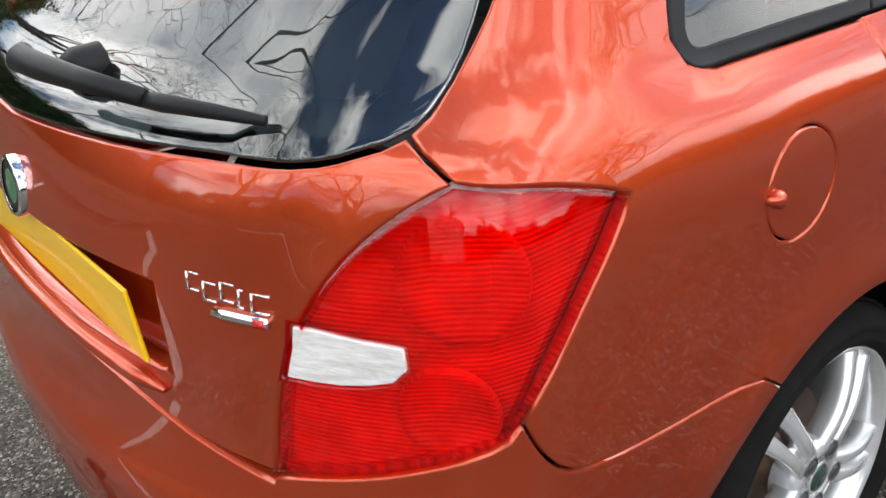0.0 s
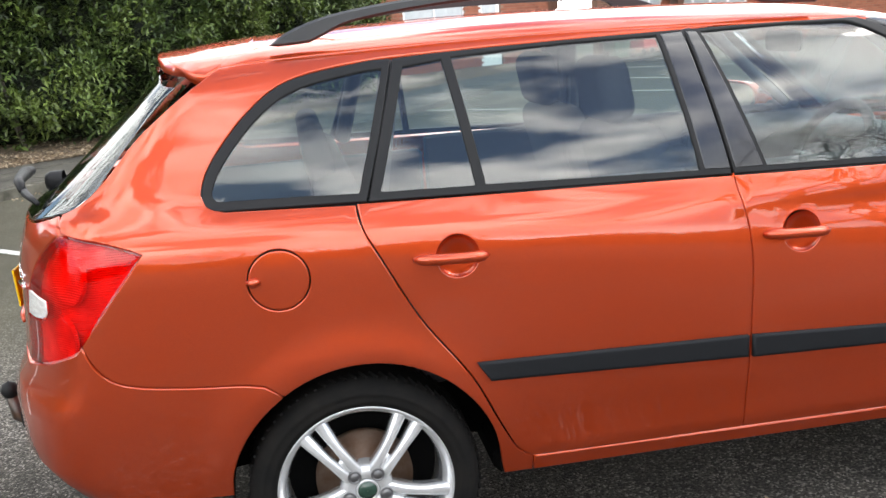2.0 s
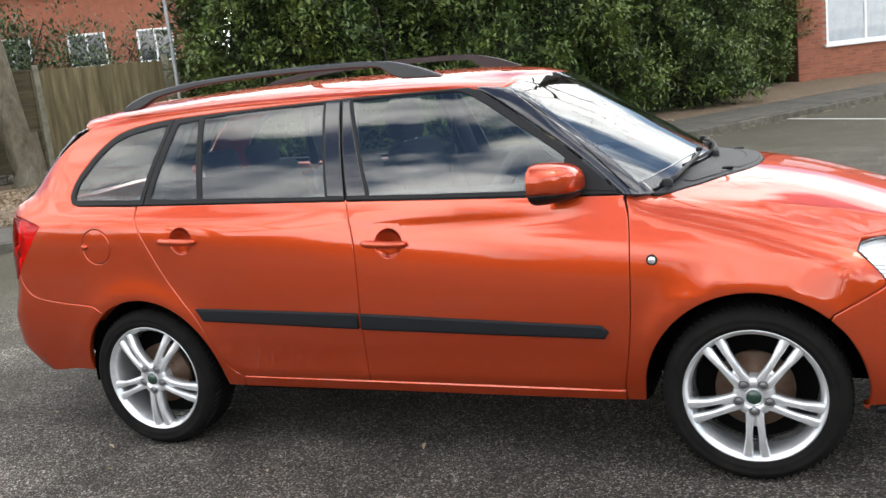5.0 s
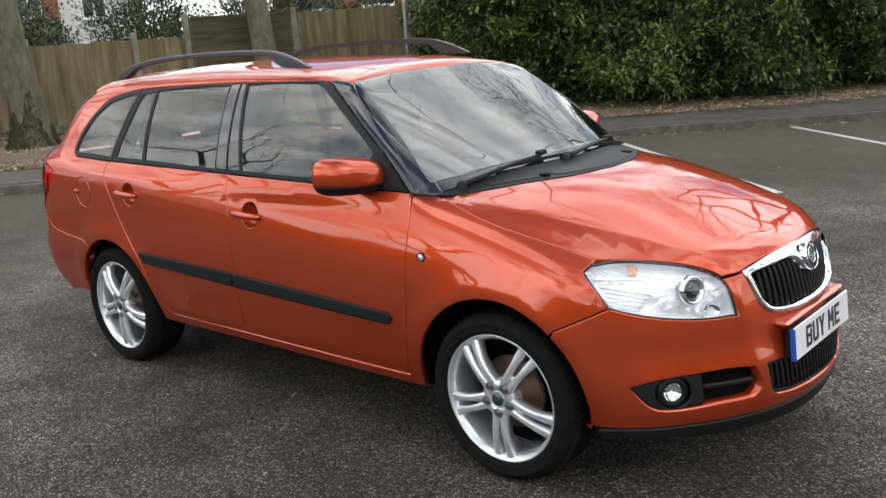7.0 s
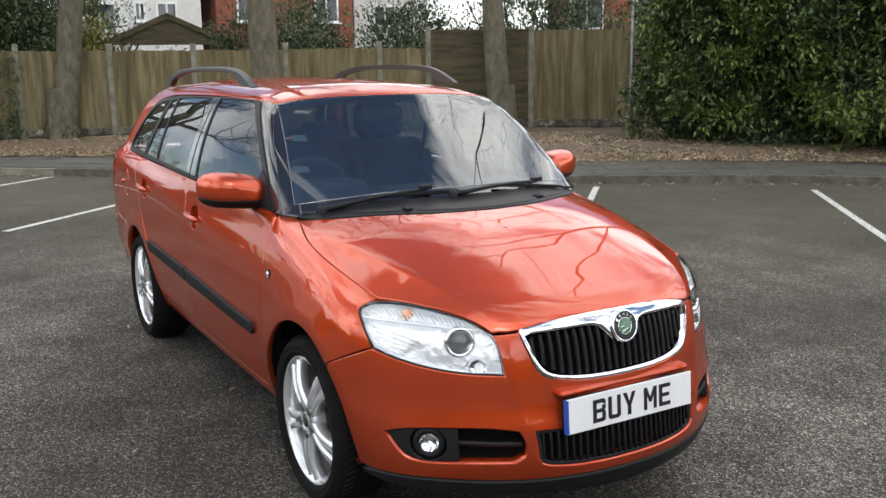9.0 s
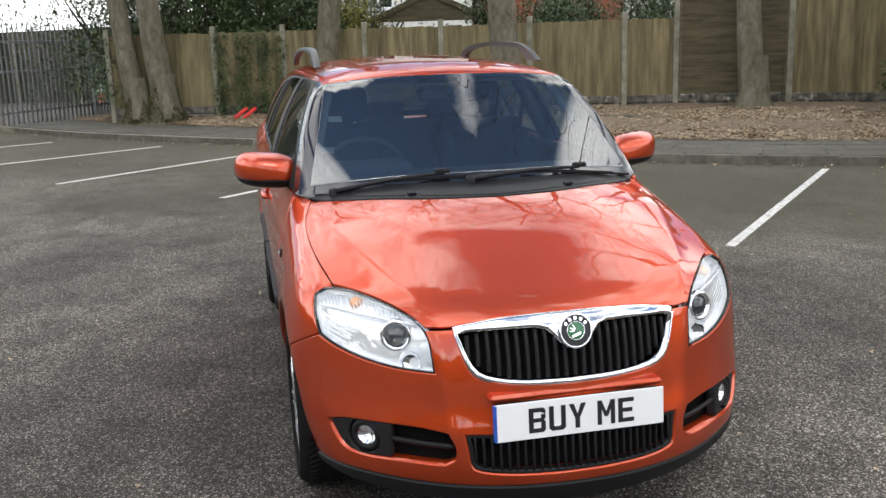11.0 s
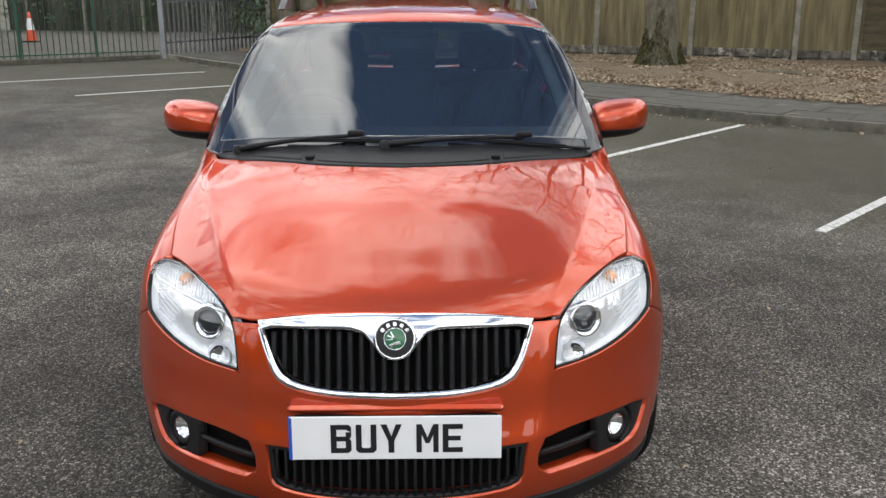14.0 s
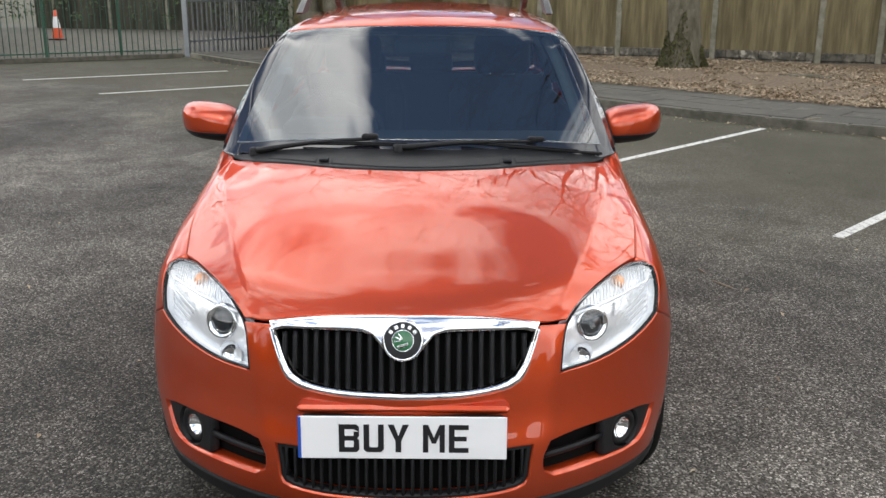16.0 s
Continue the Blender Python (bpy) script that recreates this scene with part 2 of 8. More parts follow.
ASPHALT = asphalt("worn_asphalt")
PAVING = material("dark_paving_slab", (0.092, 0.084, 0.066), 0.85, second=(0.052, 0.048, 0.038), scale=1.6, spread=(0.3, 0.7), bump=0.4, bump_scale=90, vary=0.06, third=(0.13, 0.12, 0.092), third_scale=5, third_spread=(0.56, 0.7), world=True)
KERB = material("concrete_kerb", (0.125, 0.115, 0.090), 0.85, second=(0.055, 0.052, 0.037), scale=6, bump=0.4, bump_scale=70, vary=0.12)
LINE = material("worn_white_line", (0.62, 0.61, 0.57), 0.75, second=(0.16, 0.15, 0.135), scale=26, spread=(0.50, 0.66), bump=0.3, bump_scale=130)
MULCH = material("leaf_litter", (0.17, 0.118, 0.072), 0.95, second=(0.07, 0.05, 0.03), scale=18, bump=0.8, bump_scale=40, third=(0.26, 0.19, 0.12), third_scale=30)
LEAF_BITS = material("fallen_leaf_chip", (0.41, 0.335, 0.235), 0.9, second=(0.22, 0.150, 0.085), scale=3, vary=0.5)
FENCE_WOOD = material("weathered_fence_board", (0.215, 0.178, 0.098), 0.9, spec=0.2, third=(0.060, 0.052, 0.026), third_scale=0.9, third_spread=(0.45, 0.74), second=(0.120, 0.098, 0.054), scale=2.2, stretch=(5, 5, 0.45), bump=0.3, bump_scale=30, vary=0.11, world=True)
LAP_WOOD = material("weathered_lap_board", (0.110, 0.094, 0.056), 0.9, spec=0.2, second=(0.062, 0.052, 0.032), scale=2.0, stretch=(0.8, 0.8, 5), bump=0.3, bump_scale=30, vary=0.16, world=True)
YARD_WOOD = material("dark_yard_fence_board", (0.085, 0.078, 0.060), 0.92, spec=0.2, second=(0.030, 0.032, 0.022), scale=1.4, stretch=(3, 3, 0.5), vary=0.25, world=True)
BASE_STONE = material("stained_base_stone", (0.135, 0.122, 0.098), 0.92, second=(0.045, 0.042, 0.032), scale=7, spread=(0.40, 0.60), third=(0.34, 0.31, 0.26), third_scale=5, third_spread=(0.56, 0.66), bump=0.6, bump_scale=50, vary=0.25, world=True)
POST = material("concrete_fence_post", (0.25, 0.235, 0.185), 0.9, second=(0.13, 0.125, 0.085), scale=5, bump=0.3, bump_scale=80, world=True)
BARK = material("grey_bark", (0.150, 0.132, 0.098), 0.95, spec=0.2, second=(0.070, 0.064, 0.040), scale=5, stretch=(1.5, 1.5, 0.6), bump=1.0, bump_scale=22, third=(0.19, 0.17, 0.135), third_scale=2.6, third_spread=(0.55, 0.7))
TWIG = material("dark_twig_bark", (0.045, 0.038, 0.032), 0.95, second=(0.075, 0.065, 0.05), scale=3)
MOSS = material("moss_and_ivy", (0.075, 0.085, 0.022), 0.9, second=(0.06, 0.045, 0.02), scale=20, vary=0.3)
LAUREL = material("laurel_leaf", (0.062, 0.096, 0.022), 0.5, second=(0.026, 0.048, 0.013), scale=1.6, vary=0.5, spec=0.4)
LAUREL_TIP = material("young_laurel_leaf", (0.110, 0.150, 0.030), 0.45, second=(0.045, 0.078, 0.018), scale=1.3, vary=0.5, spec=0.4)
# near-black colour stands in for the shade inside the hedges
HEDGE_CORE = material("hedge_painted_shade", (0.012, 0.016, 0.008), 0.95)
IVY = material("shrub_leaf", (0.06, 0.095, 0.028), 0.55, second=(0.03, 0.05, 0.014), scale=2, vary=0.45)
YELLOW_LEAF = material("yellow_green_shrub_leaf", (0.20, 0.19, 0.035), 0.6, vary=0.3)
BRICK = material("red_brick", (0.30, 0.105, 0.058), 0.85, second=(0.24, 0.08, 0.045), scale=5, vary=0.2, bump=0.2, bump_scale=60)
MORTAR = material("mortar", (0.25, 0.16, 0.115), 0.95, bump=0.2, bump_scale=90)
BRICK_DARK = material("dark_brown_brick", (0.17, 0.085, 0.055), 0.88, second=(0.11, 0.06, 0.04), scale=4, vary=0.2)
UPVC = material("white_upvc", (0.78, 0.79, 0.80), 0.35)
RENDER = material("white_render", (0.74, 0.73, 0.70), 0.85, second=(0.62, 0.61, 0.57), scale=3)
PANE = material("dark_house_pane", (0.02, 0.025, 0.03), 0.05, coat=1.0)
NET = material("net_curtained_pane", (0.42, 0.46, 0.48), 0.3, coat=0.6, second=(0.33, 0.37, 0.4), scale=4)
TILES = material("grey_roof_tiles", (0.085, 0.07, 0.06), 0.85, second=(0.05, 0.045, 0.04), scale=9, vary=0.15)
GALV = material("galvanised_steel", (0.30, 0.31, 0.32), 0.5, 0.6, second=(0.22, 0.23, 0.24), scale=6)
GREEN_RAIL = material("dark_green_railing_paint", (0.012, 0.07, 0.04), 0.4, second=(0.02, 0.05, 0.03), scale=8)
RED_BIN = material("red_bin_plastic", (0.58, 0.025, 0.02), 0.4, second=(0.45, 0.02, 0.015), scale=3)
GREEN_BIN = material("green_bin_plastic", (0.02, 0.07, 0.032), 0.45, second=(0.015, 0.05, 0.025), scale=4)
CONE = material("orange_cone_plastic", (0.65, 0.09, 0.03), 0.45)
GRAVEL = material("leafy_yard_gravel", (0.095, 0.082, 0.060), 0.95, second=(0.035, 0.032, 0.024), scale=3.0, third=(0.17, 0.15, 0.12), third_scale=14, bump=0.6, bump_scale=50)
GRASS = material("rough_grass", (0.075, 0.085, 0.03), 0.95, second=(0.12, 0.10, 0.055), scale=6, bump=0.5, bump_scale=40)
STICK = material("pale_dry_twig", (0.25, 0.2, 0.14), 0.9)
ROOF_RAIL = material("black_roof_rail", (0.02, 0.021, 0.024), 0.38, bump=0.04, bump_scale=500)
MISC_METAL = material("tow_bar_steel", (0.12, 0.115, 0.11), 0.45, 0.7, second=(0.1, 0.06, 0.04), scale=25)


# ---- small building helpers ----
def link_mesh(name, verts, faces, mats, parent=None, label="", smooth=False, face_mats=None, normals_at=None):
    me = bpy.data.meshes.new(name)
    me.from_pydata([tuple(v) for v in verts], [], faces)
    for m in mats if isinstance(mats, (list, tuple)) else [mats]:
        me.materials.append(m)
    if face_mats is not None:
        me.polygons.foreach_set("material_index", face_mats)
    if smooth:
        me.polygons.foreach_set("use_smooth", [True] * len(me.polygons))
    if normals_at is not None:
        me.normals_split_custom_set_from_vertices([tuple(n) for n in normals_at])
    me.update()
    ob = new(name, me)
    if parent is not None:
        ob.parent = parent
    if label:
        ob["label"] = label
    return ob


def part(name, bm, mat, parent, label="", smooth=False):
    me = bpy.data.meshes.new(name)
    bm.normal_update()
    bm.to_mesh(me)
    bm.free()
    me.materials.append(mat)
    if smooth:
        me.polygons.foreach_set("use_smooth", [True] * len(me.polygons))
    ob = new(name, me)
    ob.parent = parent
    if label:
        ob["label"] = label
    return ob


def empty(name, m=None):
    ob = new(name)
    ob.empty_display_size = 0.2
    if m is not None:
        ob.matrix_basis = m
    return ob


def bm_box(size, at=(0, 0, 0), bevel=0.0, turn=None, bm=None, seg=1):
    own = bmesh.new()
    bmesh.ops.create_cube(own, size=1.0)
    bmesh.ops.scale(own, vec=size, verts=own.verts)
    if bevel:
        bmesh.ops.bevel(own, geom=own.edges[:], offset=bevel, segments=seg, affect="EDGES", profile=0.5)
    if turn is not None:
        bmesh.ops.transform(own, matrix=turn, verts=own.verts)
    bmesh.ops.translate(own, vec=at, verts=own.verts)
    if bm is None:
        return own
    me = bpy.data.meshes.new("joined")
    own.to_mesh(me)
    own.free()
    bm.from_mesh(me)
    bpy.data.meshes.remove(me)
    return bm


def tube(points, radii, sides=8, caps=True):
    """Verts and faces of a tube along points, with a radius at each point."""
    pts = [Vector(p) for p in points]
    verts, faces = [], []
    up = Vector((0, 0, 1))
    prev = None
    for i, p in enumerate(pts):
        d = (pts[min(i + 1, len(pts) - 1)] - pts[max(i - 1, 0)]).normalized()
        if prev is None:
            a = d.cross(up) if abs(d.z) < 0.95 else d.cross(Vector((1, 0, 0)))
        else:
            a = prev - d * prev.dot(d)
        a.normalize()
        prev = a
        b = d.cross(a)
        r = radii[i] if isinstance(radii, (list, tuple)) else radii
        for k in range(sides):
            w = 2 * math.pi * k / sides
            verts.append(p + a * (r * math.cos(w)) + b * (r * math.sin(w)))
    for i in range(len(pts) - 1):
        for k in range(sides):
            k2 = (k + 1) % sides
            faces.append((i * sides + k, i * sides + k2, (i + 1) * sides + k2, (i + 1) * sides + k))
    if caps:
        faces.append(tuple(range(sides))[::-1])
        faces.append(tuple(range((len(pts) - 1) * sides, len(pts) * sides)))
    return verts, faces


def merge(pieces):
    verts, faces = [], []
    for v, f in pieces:
        n = len(verts)
        verts.extend(v)
        faces.extend(tuple(i + n for i in q) for q in f)
    return verts, faces


def lathe(profile, n=32, axis="y", a0=0.0, a1=2 * math.pi):
    """Verts and faces of a profile of (radius, along) turned round an axis."""
    verts, faces, full = [], [], abs(a1 - a0 - 2 * math.pi) < 1e-6
    m = n if full else n + 1
    for k in range(m):
        w = a0 + (a1 - a0) * k / n
        for r, h in profile:
            c, s = r * math.cos(w), r * math.sin(w)
            verts.append({"y": (c, h, s), "z": (c, s, h), "x": (h, c, s)}[axis])
    q = len(profile)
    for k in range(n):
        k2 = (k + 1) % m
        for i in range(q - 1):
            faces.append((k * q + i, k * q + i + 1, k2 * q + i + 1, k2 * q + i))
    return verts, faces


def spline(pts, step=0.02, closed=False):
    """Points along a Catmull-Rom curve through pts (any dimension)."""
    p = [np.array(q, float) for q in pts]
    if closed:
        p = [p[-1], *p, p[0], p[1]]
    else:
        p = [2 * p[0] - p[1], *p, 2 * p[-1] - p[-2]]
    out = []
    for a, b, c, d in zip(p, p[1:], p[2:], p[3:]):
        n = max(1, int(np.linalg.norm(c - b) / step))
        for k in range(n):
            s = k / n
            out.append(0.5 * (2 * b + (c - a) * s + (2 * a - 5 * b + 4 * c - d) * s**2 + (3 * b - a - 3 * c + d) * s**3))
    if not closed:
        out.append(p[-2])
    return out


def outline(*runs, step=0.02):
    """A closed outline from runs of points: smooth within a run, corners between runs."""
    out = []
    for run in runs:
        q = spline(run, step) if len(run) > 1 else [np.array(run[0], float)]
        if out and np.linalg.norm(out[-1] - q[0]) < 1e-6:
            q = q[1:]
        out += q
    if np.linalg.norm(out[0] - out[-1]) < 1e-6:
        out.pop()
    return out


def area2(poly):
    p = np.array(poly)
    q = np.roll(p, -1, 0)
    return float((p[:, 0] * q[:, 1] - q[:, 0] * p[:, 1]).sum())


def inset(poly, d):
    """A closed 2D outline moved inwards by d."""
    p = np.array(poly, float)
    if area2(p) < 0:
        p = p[::-1]
    a, b = p - np.roll(p, 1, 0), np.roll(p, -1, 0) - p
    na = np.stack([-a[:, 1], a[:, 0]], 1) / (np.linalg.norm(a, axis=1, keepdims=True) + 1e-9)
    nb = np.stack([-b[:, 1], b[:, 0]], 1) / (np.linalg.norm(b, axis=1, keepdims=True) + 1e-9)
    m = na + nb
    m /= np.maximum((m**2).sum(1, keepdims=True) / 2, 0.5)
    return p + m * d


def inside(poly, q):
    p = np.array(poly)
    x, y = q[:, 0][:, None], q[:, 1][:, None]
    x1, y1 = p[:, 0][None], p[:, 1][None]
    x2, y2 = np.roll(p[:, 0], -1)[None], np.roll(p[:, 1], -1)[None]
    cross = ((y1 > y) != (y2 > y)) & (x < (x2 - x1) * (y - y1) / (y2 - y1 + 1e-15) + x1)
    return cross.sum(1) % 2 == 1


def near(poly, q):
    p = np.array(poly)
    return np.sqrt(((q[:, None] - p[None]) ** 2).sum(-1).min(1))



# ---- the car's body as one implicit surface: body(p) < 0 inside ----
def smax(a, b, k):
    h = np.clip(0.5 + 0.5 * (a - b) / k, 0, 1)
    return b + (a - b) * h + k * h * (1 - h)


def smin(a, b, k):
    return -smax(-a, -b, k)


def curve(v, knots):
    """A smooth curve through (v, value) knots, cubic with limited slopes."""
    kx, ky = np.array(knots[0::2], float), np.array(knots[1::2], float)
    d = np.diff(ky) / np.diff(kx)
    m = np.r_[d[0], np.where(d[:-1] * d[1:] > 0, 2 * d[:-1] * d[1:] / (d[:-1] + d[1:] + 1e-12), 0), d[-1]]
    v = np.asarray(v, float)
    i = np.clip(np.searchsorted(kx, v) - 1, 0, len(kx) - 2)
    h = kx[i + 1] - kx[i]
    s = np.clip((v - kx[i]) / h, -1.0, 2.0)
    s2 = np.clip(s, 0, 1)
    out = ky[i] * (2 * s2**3 - 3 * s2**2 + 1) + h * m[i] * (s2**3 - 2 * s2**2 + s2) + ky[i + 1] * (3 * s2**2 - 2 * s2**3) + h * m[i + 1] * (s2**3 - s2**2)
    return out + (s - s2) * h * np.where(s < 0, m[i], m[i + 1])


WHEEL_R, WHEEL_F, AXLE = 0.0, 2.46, 0.302
WIDTH = (-1.0, 0.73, -0.8, 0.765, -0.5, 0.782, 0.0, 0.792, 0.6, 0.793, 1.6, 0.794, 2.2, 0.790, 2.6, 0.786, 2.85, 0.762, 3.1, 0.70)
WAIST = np.polyfit((-0.9, -0.47, 0.08, 0.42, 0.93, 1.44, 1.85, 2.08, 2.36, 2.63, 2.9), (1.004, 0.995, 0.981, 0.965, 0.938, 0.909, 0.885, 0.867, 0.838, 0.801, 0.755), 4)
SPINE = (-1.0, 1.35, -0.8, 1.395, -0.4, 1.445, 0.0, 1.474, 0.5, 1.484, 1.0, 1.474, 1.4, 1.458, 1.6, 1.434, 1.8, 1.395)
NOSE = (0.15, 3.20, 0.22, 3.268, 0.32, 3.30, 0.42, 3.29, 0.5, 3.27, 0.6, 3.255, 0.72, 3.225, 0.8, 3.18, 0.95, 3.03)
TAIL = (0.2, -0.68, 0.27, -0.77, 0.32, -0.835, 0.38, -0.912, 0.45, -0.955, 0.58, -0.96, 0.66, -0.925, 0.72, -0.91, 0.9, -0.895, 1.0, -0.87, 1.1, -0.84)
HOOD = np.polyfit(np.array((1.9, 2.2, 2.5, 2.8, 3.0, 3.15, 3.3)) - 2.6, (0.988, 0.966, 0.929, 0.873, 0.832, 0.79, 0.735), 3)
BULGE = (2.0, 0.064, 2.3, 0.064, 2.5, 0.062, 2.7, 0.051, 2.9, 0.028, 3.05, 0.010, 3.2, 0.0, 3.4, 0.0)
CREASE = (2.0, 0.68, 2.415, 0.622, 2.65, 0.563, 2.85, 0.50, 3.11, 0.405, 3.3, 0.34)
CROWN = np.polyfit(np.array((2.1, 2.35, 2.6, 2.8, 3.2)) - 2.6, (-0.008, 0.01, 0.045, 0.08, 0.12), 2)


def roll(v, slope, width, start):
    """Nothing below start, then a steady slope, with a soft bend of that width between."""
    return slope * width * np.logaddexp(0.0, (v - start) / width)


def belt(x):
    return curve(x, (-0.6, 1.075, -0.3, 1.066, 0.0, 1.052, 1.0, 1.024, 2.1, 0.988, 2.3, 0.98))


WHOLE = [True]


def body(p):
    x, y, z = p[..., 0], np.abs(p[..., 1]), p[..., 2]
    crease = np.polyval(WAIST, x)
    flare = 0.009 * np.exp(-(((z - 0.345) / 0.045) ** 2)) * np.clip((x - 0.38) * 8, 0, 1) * np.clip((2.06 - x) * 8, 0, 1)
    for axle in (WHEEL_R, WHEEL_F):
        r = np.hypot(x - axle, z - AXLE)
        flare = flare + 0.012 * np.exp(-(((r - 0.37) / 0.06) ** 2)) * np.clip((z - 0.2) * 5, 0, 1)
    ahead = np.clip((x - 0.1) / 1.9, 0, 1)
    ahead = ahead**2 * (3 - 2 * ahead)
    lean = (1 - ahead) * roll(z - crease, 0.75, 0.027, 0.0073) + ahead * roll(z - crease, 0.49, 0.06, -0.055)
    tuck = roll(0.945 - 0.035 * x - z, 0.25, 0.06, 0.42)
    side = y - curve(x, WIDTH) + lean + tuck - flare
    crown = np.polyval(CROWN, x - 2.6)
    edge = y - curve(x, CREASE)
    hood = z - np.polyval(HOOD, x - 2.6) + crown * y**2 + 0.155 * (edge + np.sqrt(edge**2 + 0.00003))
    arch = np.clip(1 - (y / (0.035 + np.minimum(curve(x, CREASE), 0.605))) ** 3, 0, 1)
    hood = hood - curve(x, BULGE) * arch
    fore = np.clip((x - 2.02) / 0.16, 0, 1)
    fore = fore**2 * (3 - 2 * fore)
    top = fore * hood + (1 - fore) * (z - belt(x) - 0.004)
    front = x - curve(z, NOSE) + 0.55 * y**2 + 0.36 * y**4
    front = front - 0.006 * np.exp(-(((y - 0.365 - 0.1 * (z - 0.45)) / 0.034) ** 2)) * np.clip((z - 0.34) / 0.1, 0, 1) * np.clip((0.76 - z) / 0.1, 0, 1)
    rear = curve(z, TAIL) + 0.22 * y**2 + 0.32 * y**4 - x
    lower = smax(smax(smax(side, 0.95 * top, 0.04 + 0.03 * np.clip((x - 2.08) / 0.3, 0, 1)), 0.9 * front, 0.06), 0.95 * rear, 0.05)
    if not WHOLE[0]:
        return lower
    d = z - 1.03
    glass_side = 0.95 * (y - (0.743 - 0.29 * d - 0.52 * d * np.abs(d) - np.where(x > 0.8, 0.047, 0.012) * ((x - 0.8) / 1.25) ** 2))
    roof = z - curve(x, SPINE) + 0.125 * y**2 + 0.12 * y**4
    screen = 0.58 * (x - (1.924 - 1.34 * (z - 1.18) - 0.10 * (z - 1.18) ** 2 + (0.14 + 0.95 * np.clip(1.40 - z, 0, 0.5)) * (0.36 - y**2)))
    rear_glass = 0.66 * (-0.845 + 1.15 * np.maximum(z - 1.03, 0) + 0.25 * np.minimum(z - 1.03, 0) + 0.15 * y**2 + 3.15 * y**8 - x)
    upper = smax(smax(smax(glass_side, 0.97 * roof, 0.07 - 0.03 * np.clip((x - 0.6) / 0.9, 0, 1)), screen, 0.02), rear_glass, 0.035)
    upper = np.maximum(upper, 0.94 - z)
    tail_fin = smax(smax(roof, -roof - 0.04, 0.01), smax(y - 0.53 + 0.3 * np.clip(-0.2 - x, 0, 1), smax(-0.47 + 0.3 * y**2 - x, x + 0.16, 0.01), 0.03), 0.015)
    corner = np.clip((y - 0.42) / 0.24, 0, 1)
    corner = corner**2 * (3 - 2 * corner) * np.clip((-0.25 - x) / 0.25, 0, 1)
    return smin(smin(lower, upper, 0.012 + 0.05 * corner * np.clip((z - 0.98) / 0.09, 0, 1)), tail_fin, 0.01)


def cast(origin, way, far=2.6, n=46):
    """Where rays from outside meet the body; nan where they miss."""
    origin, way = np.asarray(origin, float), np.asarray(way, float)
    s = np.zeros(len(origin))
    live = np.arange(len(origin))
    for k in range(n):
        d = body(origin[live] + way[live] * s[live, None])
        s[live] += d * (0.72 if k < n - 6 else 1.0)
        live = live[(np.abs(d) > 2e-5) & (s[live] < far)]
        if not len(live):
            break
    out = origin + way * s[:, None]
    out[(s >= far) | (np.abs(body(out)) > 3e-3)] = np.nan
    return out


def normals(p, e=0.004):
    e = np.reshape(e, (-1, 1))
    g = np.stack([body(p + e * d) - body(p - e * d) for d in np.eye(3)], -1)
    return g / np.linalg.norm(g, axis=-1, keepdims=True)


# ---- panels cut from the body ----
FRONT_AXIS, REAR_AXIS = 2.0, 0.25


def ray_side(q):
    return np.stack([q[:, 0], np.full(len(q), -1.3), q[:, 1]], 1), np.tile([0.0, 1.0, 0.0], (len(q), 1))


def ray_top(q):
    return np.stack([q[:, 0], q[:, 1], np.full(len(q), 1.9)], 1), np.tile([0.0, 0.0, -1.0], (len(q), 1))


def ray_front(q):
    way = np.stack([-np.cos(q[:, 0]), -np.sin(q[:, 0]), 0 * q[:, 0]], 1)
    return np.stack([0 * q[:, 0] + FRONT_AXIS, 0 * q[:, 0], q[:, 1]], 1) - 1.7 * way, way


def ray_rear(q):
    way = np.stack([np.cos(q[:, 0]), -np.sin(q[:, 0]), 0 * q[:, 0]], 1)
    return np.stack([0 * q[:, 0] + REAR_AXIS, 0 * q[:, 0], q[:, 1]], 1) - 1.7 * way, way


def ray_screen(q):
    return np.stack([np.full(len(q), 3.1), q[:, 0], q[:, 1]], 1), np.tile([-1.0, 0.0, 0.0], (len(q), 1))


def ray_back(q):
    return np.stack([np.full(len(q), -1.6), q[:, 0], q[:, 1]], 1), np.tile([1.0, 0.0, 0.0], (len(q), 1))


def ray_wing(q):
    way = np.tile([0.0, 0.77, -0.64], (len(q), 1))
    return np.stack([q[:, 0], 0.64 * q[:, 1], 0.77 * q[:, 1]], 1) - 1.6 * way, way


def snap(p):
    """Places moved onto the body along its slope."""
    q = np.array(p, float)
    for _ in range(6):
        q = q - normals(q) * (body(q) * 0.8)[:, None]
    return q


def dense(a, b, n=7):
    return [tuple(q) for q in snap([np.array(a) + (np.array(b) - a) * s for s in np.linspace(0, 1, n)])]


def to_wing(p):
    p = snap(p)
    return [(x, 0.64 * y + 0.77 * z) for x, y, z in p]


def ray_quarter(q):
    way = np.tile([0.5, 0.866, 0.0], (len(q), 1))
    return np.stack([0.866 * q[:, 0], -0.5 * q[:, 0], q[:, 1]], 1) - 1.9 * way, way


def to_quarter(p):
    p = snap(p)
    return [(0.866 * x - 0.5 * y, z) for x, y, z in p]


def to_front(p):
    """(angle, height) of places (x, y, z) round the nose; the car's right is negative."""
    p = snap(p)
    return [(math.atan2(y, x - FRONT_AXIS), z) for x, y, z in p]


def to_rear(p):
    p = snap(p)
    return [(math.atan2(y, REAR_AXIS - x), z) for x, y, z in p]


